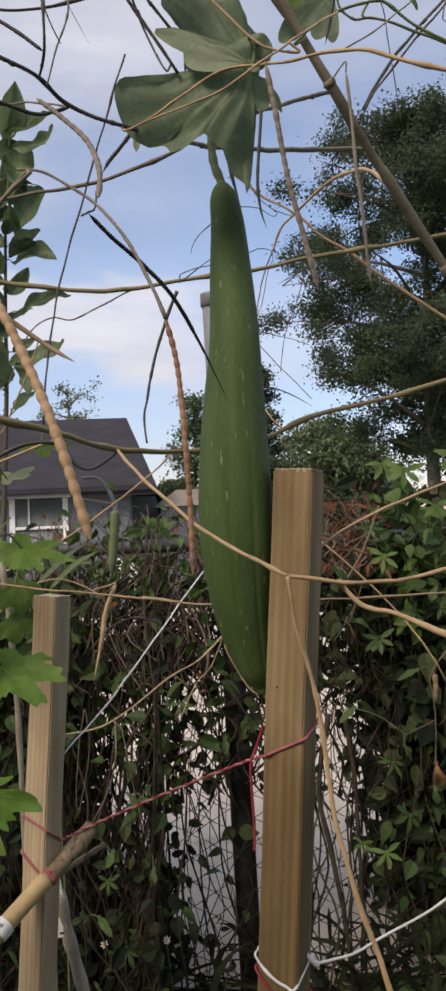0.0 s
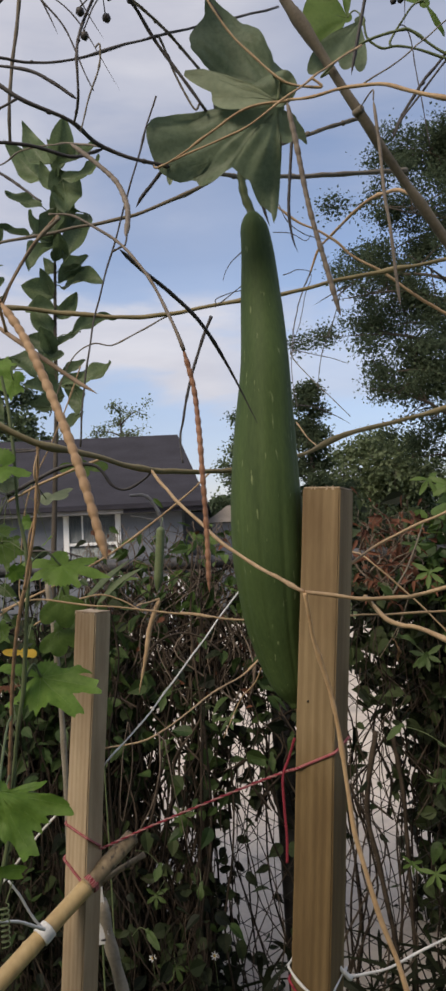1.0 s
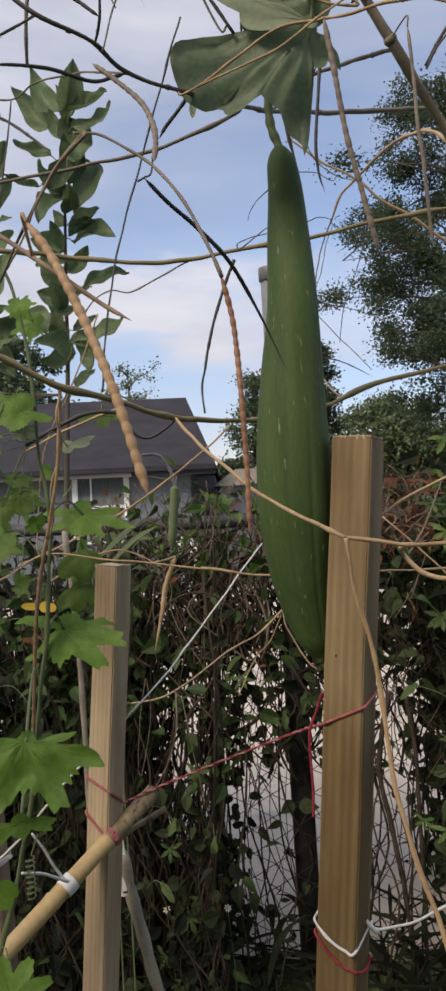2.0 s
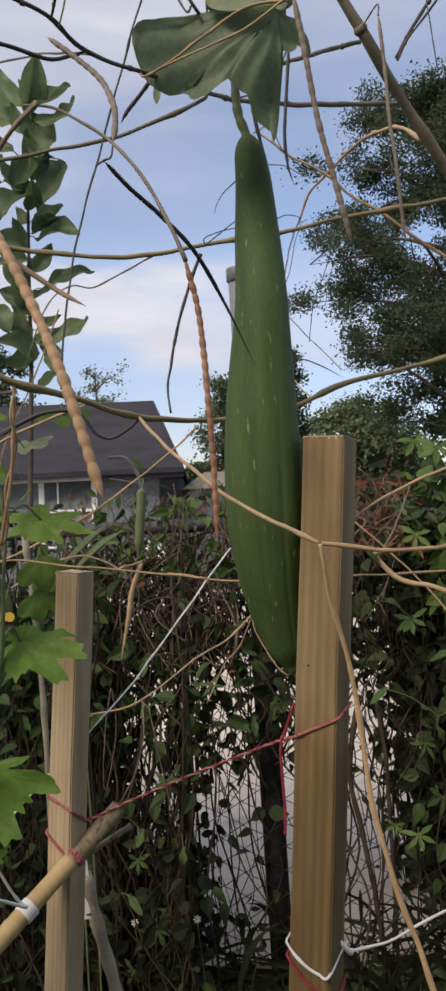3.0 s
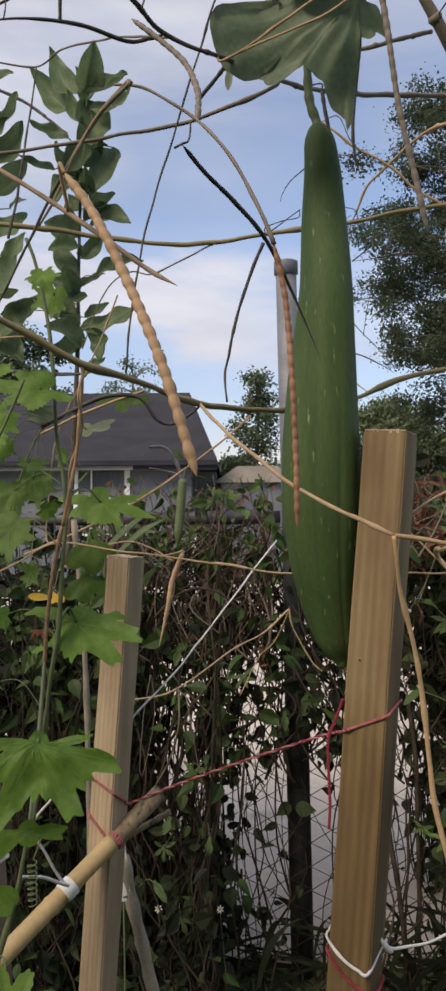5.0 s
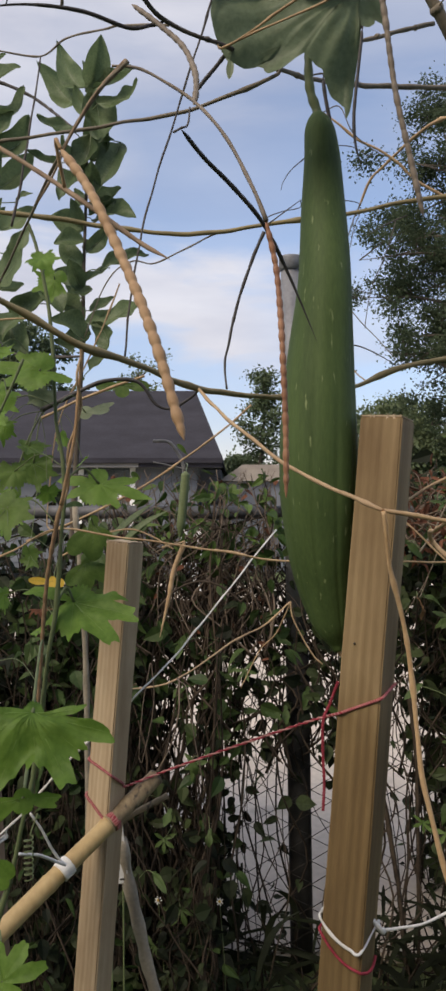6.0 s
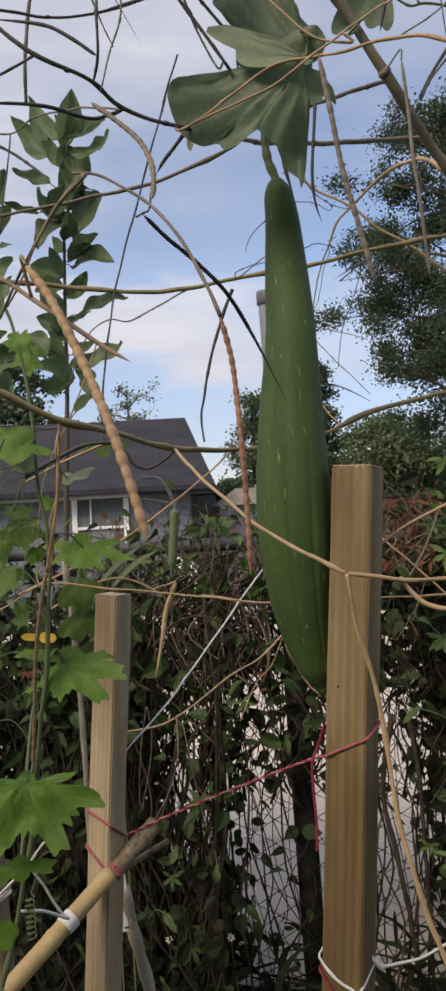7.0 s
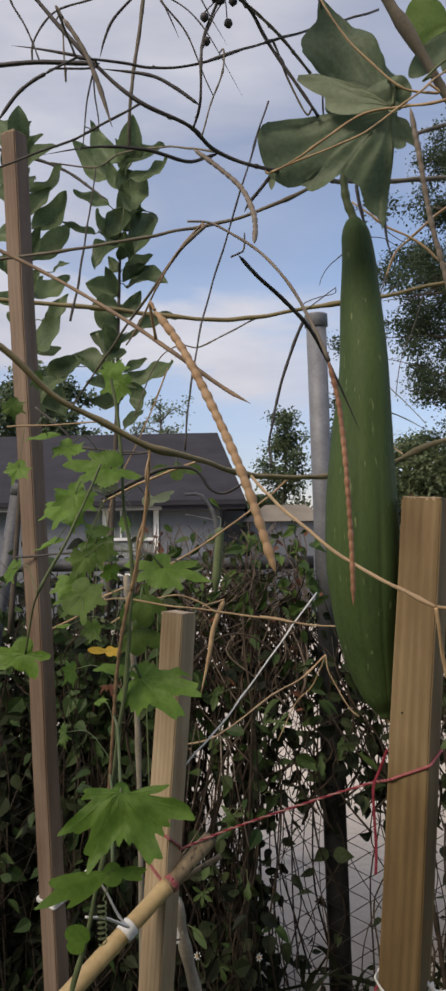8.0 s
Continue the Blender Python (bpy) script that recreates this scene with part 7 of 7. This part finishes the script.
WIDE, SLIM = 0.038, 0.0285
twine("red and pink twine tied from stake to stake", 0.0009, *round_stake(second_stake, SLIM, (3, -0.215), (0, -0.228), (1, -0.238), (2, -0.258)), (-0.08, 0.831, 1.179), (-0.004, 0.791, 1.219), (0.063, 0.731, 1.261), *round_stake(first_stake, WIDE, (0, -0.265), (1, -0.243), (2, -0.236)))
twine("red twine hanging loose beside the stake", 0.0009, on_stake(first_stake, WIDE, 0, -0.236), (0.072, 0.699, 1.284), (0.066, 0.699, 1.268), (0.066, 0.699, 1.24), (0.067, 0.699, 1.212), (0.066, 0.699, 1.189), mats=("red", "red"))
twine("red twine wound round the stake and bamboo", 0.0010, *round_stake(second_stake, SLIM, (3, -0.255), (0, -0.265), (1, -0.288)), (-0.139, 0.798, 1.131), (-0.149, 0.821, 1.115))
way_ = (Vector((-0.098, 0.843, 1.166)) - Vector((-0.183, 0.754, 1.104))).normalized()
side_ = way_.cross(Vector((0, 0, 1))).normalized()
rise_ = side_.cross(way_)
turns_ = [Vector((-0.1405, 0.7985, 1.135)) + way_ * 0.0011 * k / 4 + 0.0100 * (math.cos(k * 1.05) * side_ + math.sin(k * 1.05) * rise_) for k in range(19)]
twine("red twine wound tight round the bamboo cane", 0.0008, *turns_)
twine("red twine round the foot of the stake", 0.0008, *round_stake(first_stake, WIDE, (3, -0.445), (0, -0.454), (1, -0.478), (2, -0.480), sag=0.005), mats=("red", "red"))
twine("red twine end hanging on the stake", 0.0008, (-0.135, 0.821, 1.11), (-0.138, 0.816, 1.095), (-0.147, 0.811, 1.078), (-0.153, 0.806, 1.059), mats=("red", "red"))
vine("white plastic string tied round the stake", "white", 0.0012, 0.0013, *round_stake(first_stake, WIDE, (2, -0.436), (3, -0.428), (0, -0.442), (1, -0.461), off=0.0014, sag=0.006), on_stake(first_stake, WIDE, 2, -0.452, 0.002), (0.117, 0.701, 1.082), (0.147, 0.711, 1.08), (0.191, 0.731, 1.084), (0.255, 0.751, 1.101), (0.35, 0.79, 1.13), knots=1, category="string", name="string", group="white strings")
vine("white knot with loose ends on the string", "white", 0.0028, 0.0012, (0.119, 0.699, 1.081), (0.114, 0.695, 1.089), (0.109, 0.699, 1.094), (0.108, 0.701, 1.1), knots=2, category="string", name="string", group="white strings")
vine("white taut string sloping to the stake", "white", 0.0010, 0.0011, (-0.125, 0.83, 1.25), (-0.078, 0.89, 1.292), (-0.018, 0.97, 1.357), (0.044, 1.05, 1.428), knots=2, category="string", name="string", group="white strings")
vine("white taut string going behind the stake", "white", 0.0013, 0.0013, (-0.169, 0.84, 1.207), (-0.211, 0.84, 1.165), (-0.243, 0.85, 1.125), on_stake(third_stake, 0.0212, 1, -0.864), knots=2, category="string", name="string", group="white strings")
vine("white string tied to the bamboo", "white", 0.0011, 0.0014, (-0.2, 0.71, 1.18), (-0.19, 0.72, 1.158), (-0.18, 0.735, 1.128), (-0.174, 0.738, 1.12), knots=1, category="string", name="string", group="white strings")
vine("white plastic ribbon tied to the bamboo", "white", 0.0012, 0.0017, (-0.205, 0.69, 1.153), (-0.192, 0.71, 1.142), (-0.18, 0.73, 1.127), (-0.174, 0.738, 1.12), knots=1, category="string", name="string", group="white strings")


def tie(label, place, way, r):
    place, way = Vector(place), Vector(way).normalized()
    ob = part("tie", sweep(bmesh.new(), [place - way * 0.006, place - way * 0.005, place + way * 0.005, place + way * 0.006], lambda s: r, 16), "white")
    return tagged(ob, label, "tie", "white strings")


tie("white plastic tape wound round the bamboo", (-0.178, 0.756, 1.108), Vector((-0.098, 0.843, 1.166)) - Vector((-0.183, 0.754, 1.104)), 0.0100)


def plant_label():
    thing = holder("plant_label", (-0.145, 0.866, 1.068), "white plastic plant label behind the stake", "plant label")
    thing.matrix_basis = facing((-0.145, 0.866, 1.068), 0, 0, 6)
    part("plate", box_bm(-0.011, 0.011, -0.030, 0.034, -0.0006, 0.0006, 0.0004), "label", thing, smooth=False)
    part("print_bar", box_bm(-0.006, 0.010, 0.003, 0.005, 0.0007, 0.0012), "ink", thing, "dark printed bar", smooth=False)
    part("print_bar", box_bm(0.002, 0.009, -0.026, -0.024, 0.0007, 0.0012), "ink", thing, "dark printed bar", smooth=False)


plant_label()

# long pale leaves leaning by the top rail, rising on thin stalks from behind the stake
for foot_, bend_, tip_ in (((-0.278, 1.6, 1.386), (-0.225, 1.6, 1.433), (-0.18, 1.6, 1.465)), ((-0.253, 1.6, 1.374), (-0.205, 1.6, 1.419), (-0.151, 1.6, 1.448))):
    plant_ = holder("strap_leaf_plant", (foot_[0] + 0.01, 1.64, 0), "narrow grey-green leaf on a thin stalk by the rail", "plant", "strap leaves by the rail")
    under(part("stalk", stem_bm([(foot_[0] + 0.01, 1.64, -0.02), (foot_[0] + 0.005, 1.63, 0.7), (foot_[0] - 0.004, 1.61, 1.2), foot_], 0.0022, 0.0014, 0, 4), "stem_green"), plant_)
    under(part("blade", sweep(bmesh.new(), glide([foot_, bend_, tip_], 8), lambda s: 0.0002 + 0.0085 * math.sin(math.pi * min(0.985, 0.12 + 0.88 * s)), 8, 0.10), "leaf_shrub"), plant_)

# small hanging green fruit at the fence
vine("thin green stalk of the young gourd", "stem_green", 0.0014, 0.0018, (-0.1255, 1.78, 1.534), (-0.128, 1.9, 1.56), (-0.15, 2.15, 1.575), (-0.163, 2.33, 1.569), knots=0, name="stem", category="climbing stem")
bean_pod("small young green gourd hanging at the fence", "stem_green", 0.0118, 0, (-0.125, 1.78, 1.538), (-0.130, 1.78, 1.475), (-0.139, 1.78, 1.380), depth=0.0, tail=0.2)


# ---- small things low down ----
def flower(label, place, seed):
    """A small daisy-like flower: petals round a yellow heart, on a thin stem."""
    thing = holder("flower", place, label, "flower", "small white flowers")
    thing.matrix_basis = facing(place, 20, 30, seed * 20)
    for k in range(7):
        part("petal", leaf_bm([(k * 360 / 7, 0.011, 20, 2.0)], rings=2, around=42, cup=0.1, wave=0.001), "white", thing)
    part("heart", sweep(bmesh.new(), [Vector((0, 0, 0)), Vector((0, 0, 0.002)), Vector((0, 0, 0.003))], lambda t: 0.0038 * (1 - 0.4 * t), 10), "leaf_yellow", thing, "yellow heart")
    inv = thing.matrix_basis.inverted()
    foot = Vector((place[0] + 0.01, place[1] + 0.02, 0))
    part("stem", stem_bm([Vector((0, 0, 0)), inv @ ((Vector(place) + foot) / 2 + Vector((0.01, 0, 0))), inv @ foot], 0.0009, 0.0012, 0, 3), "stem_green", thing)
    return thing


flower("small white daisy-like weed flower at the fence", (-0.049, 2.031, 0.406), 1)
flower("small half-open white weed flower at the fence", (-0.212, 2.031, 0.408), 2)

top_, low_ = Vector((-0.173, 0.606, 1.205)), Vector((-0.173, 0.608, 1.171))
coil = [top_ + (low_ - top_) * (k / 60) + Vector((0.0035 * math.sin(k * 0.8), 0.0035 * math.cos(k * 0.8), 0)) for k in range(61)]
spiral = part("tendril", sweep(bmesh.new(), [Vector((-0.166, 0.606, 1.223))] + coil, lambda t: 0.0006, 5), "stem_green")
tagged(spiral, "thin coiled green tendril hanging by the bamboo", "tendril")
for k, r_ in enumerate((0.0014, 0.0018)):
    vine("white plastic tape wound round the tall stake", "white", r_, r_, *round_stake(third_stake, 0.0212, (3, -0.860 - 0.003 * k), (0, -0.863 - 0.003 * k), (1, -0.868 - 0.003 * k), (2, -0.866 - 0.003 * k)), knots=0, category="string", name="string", group="white strings")
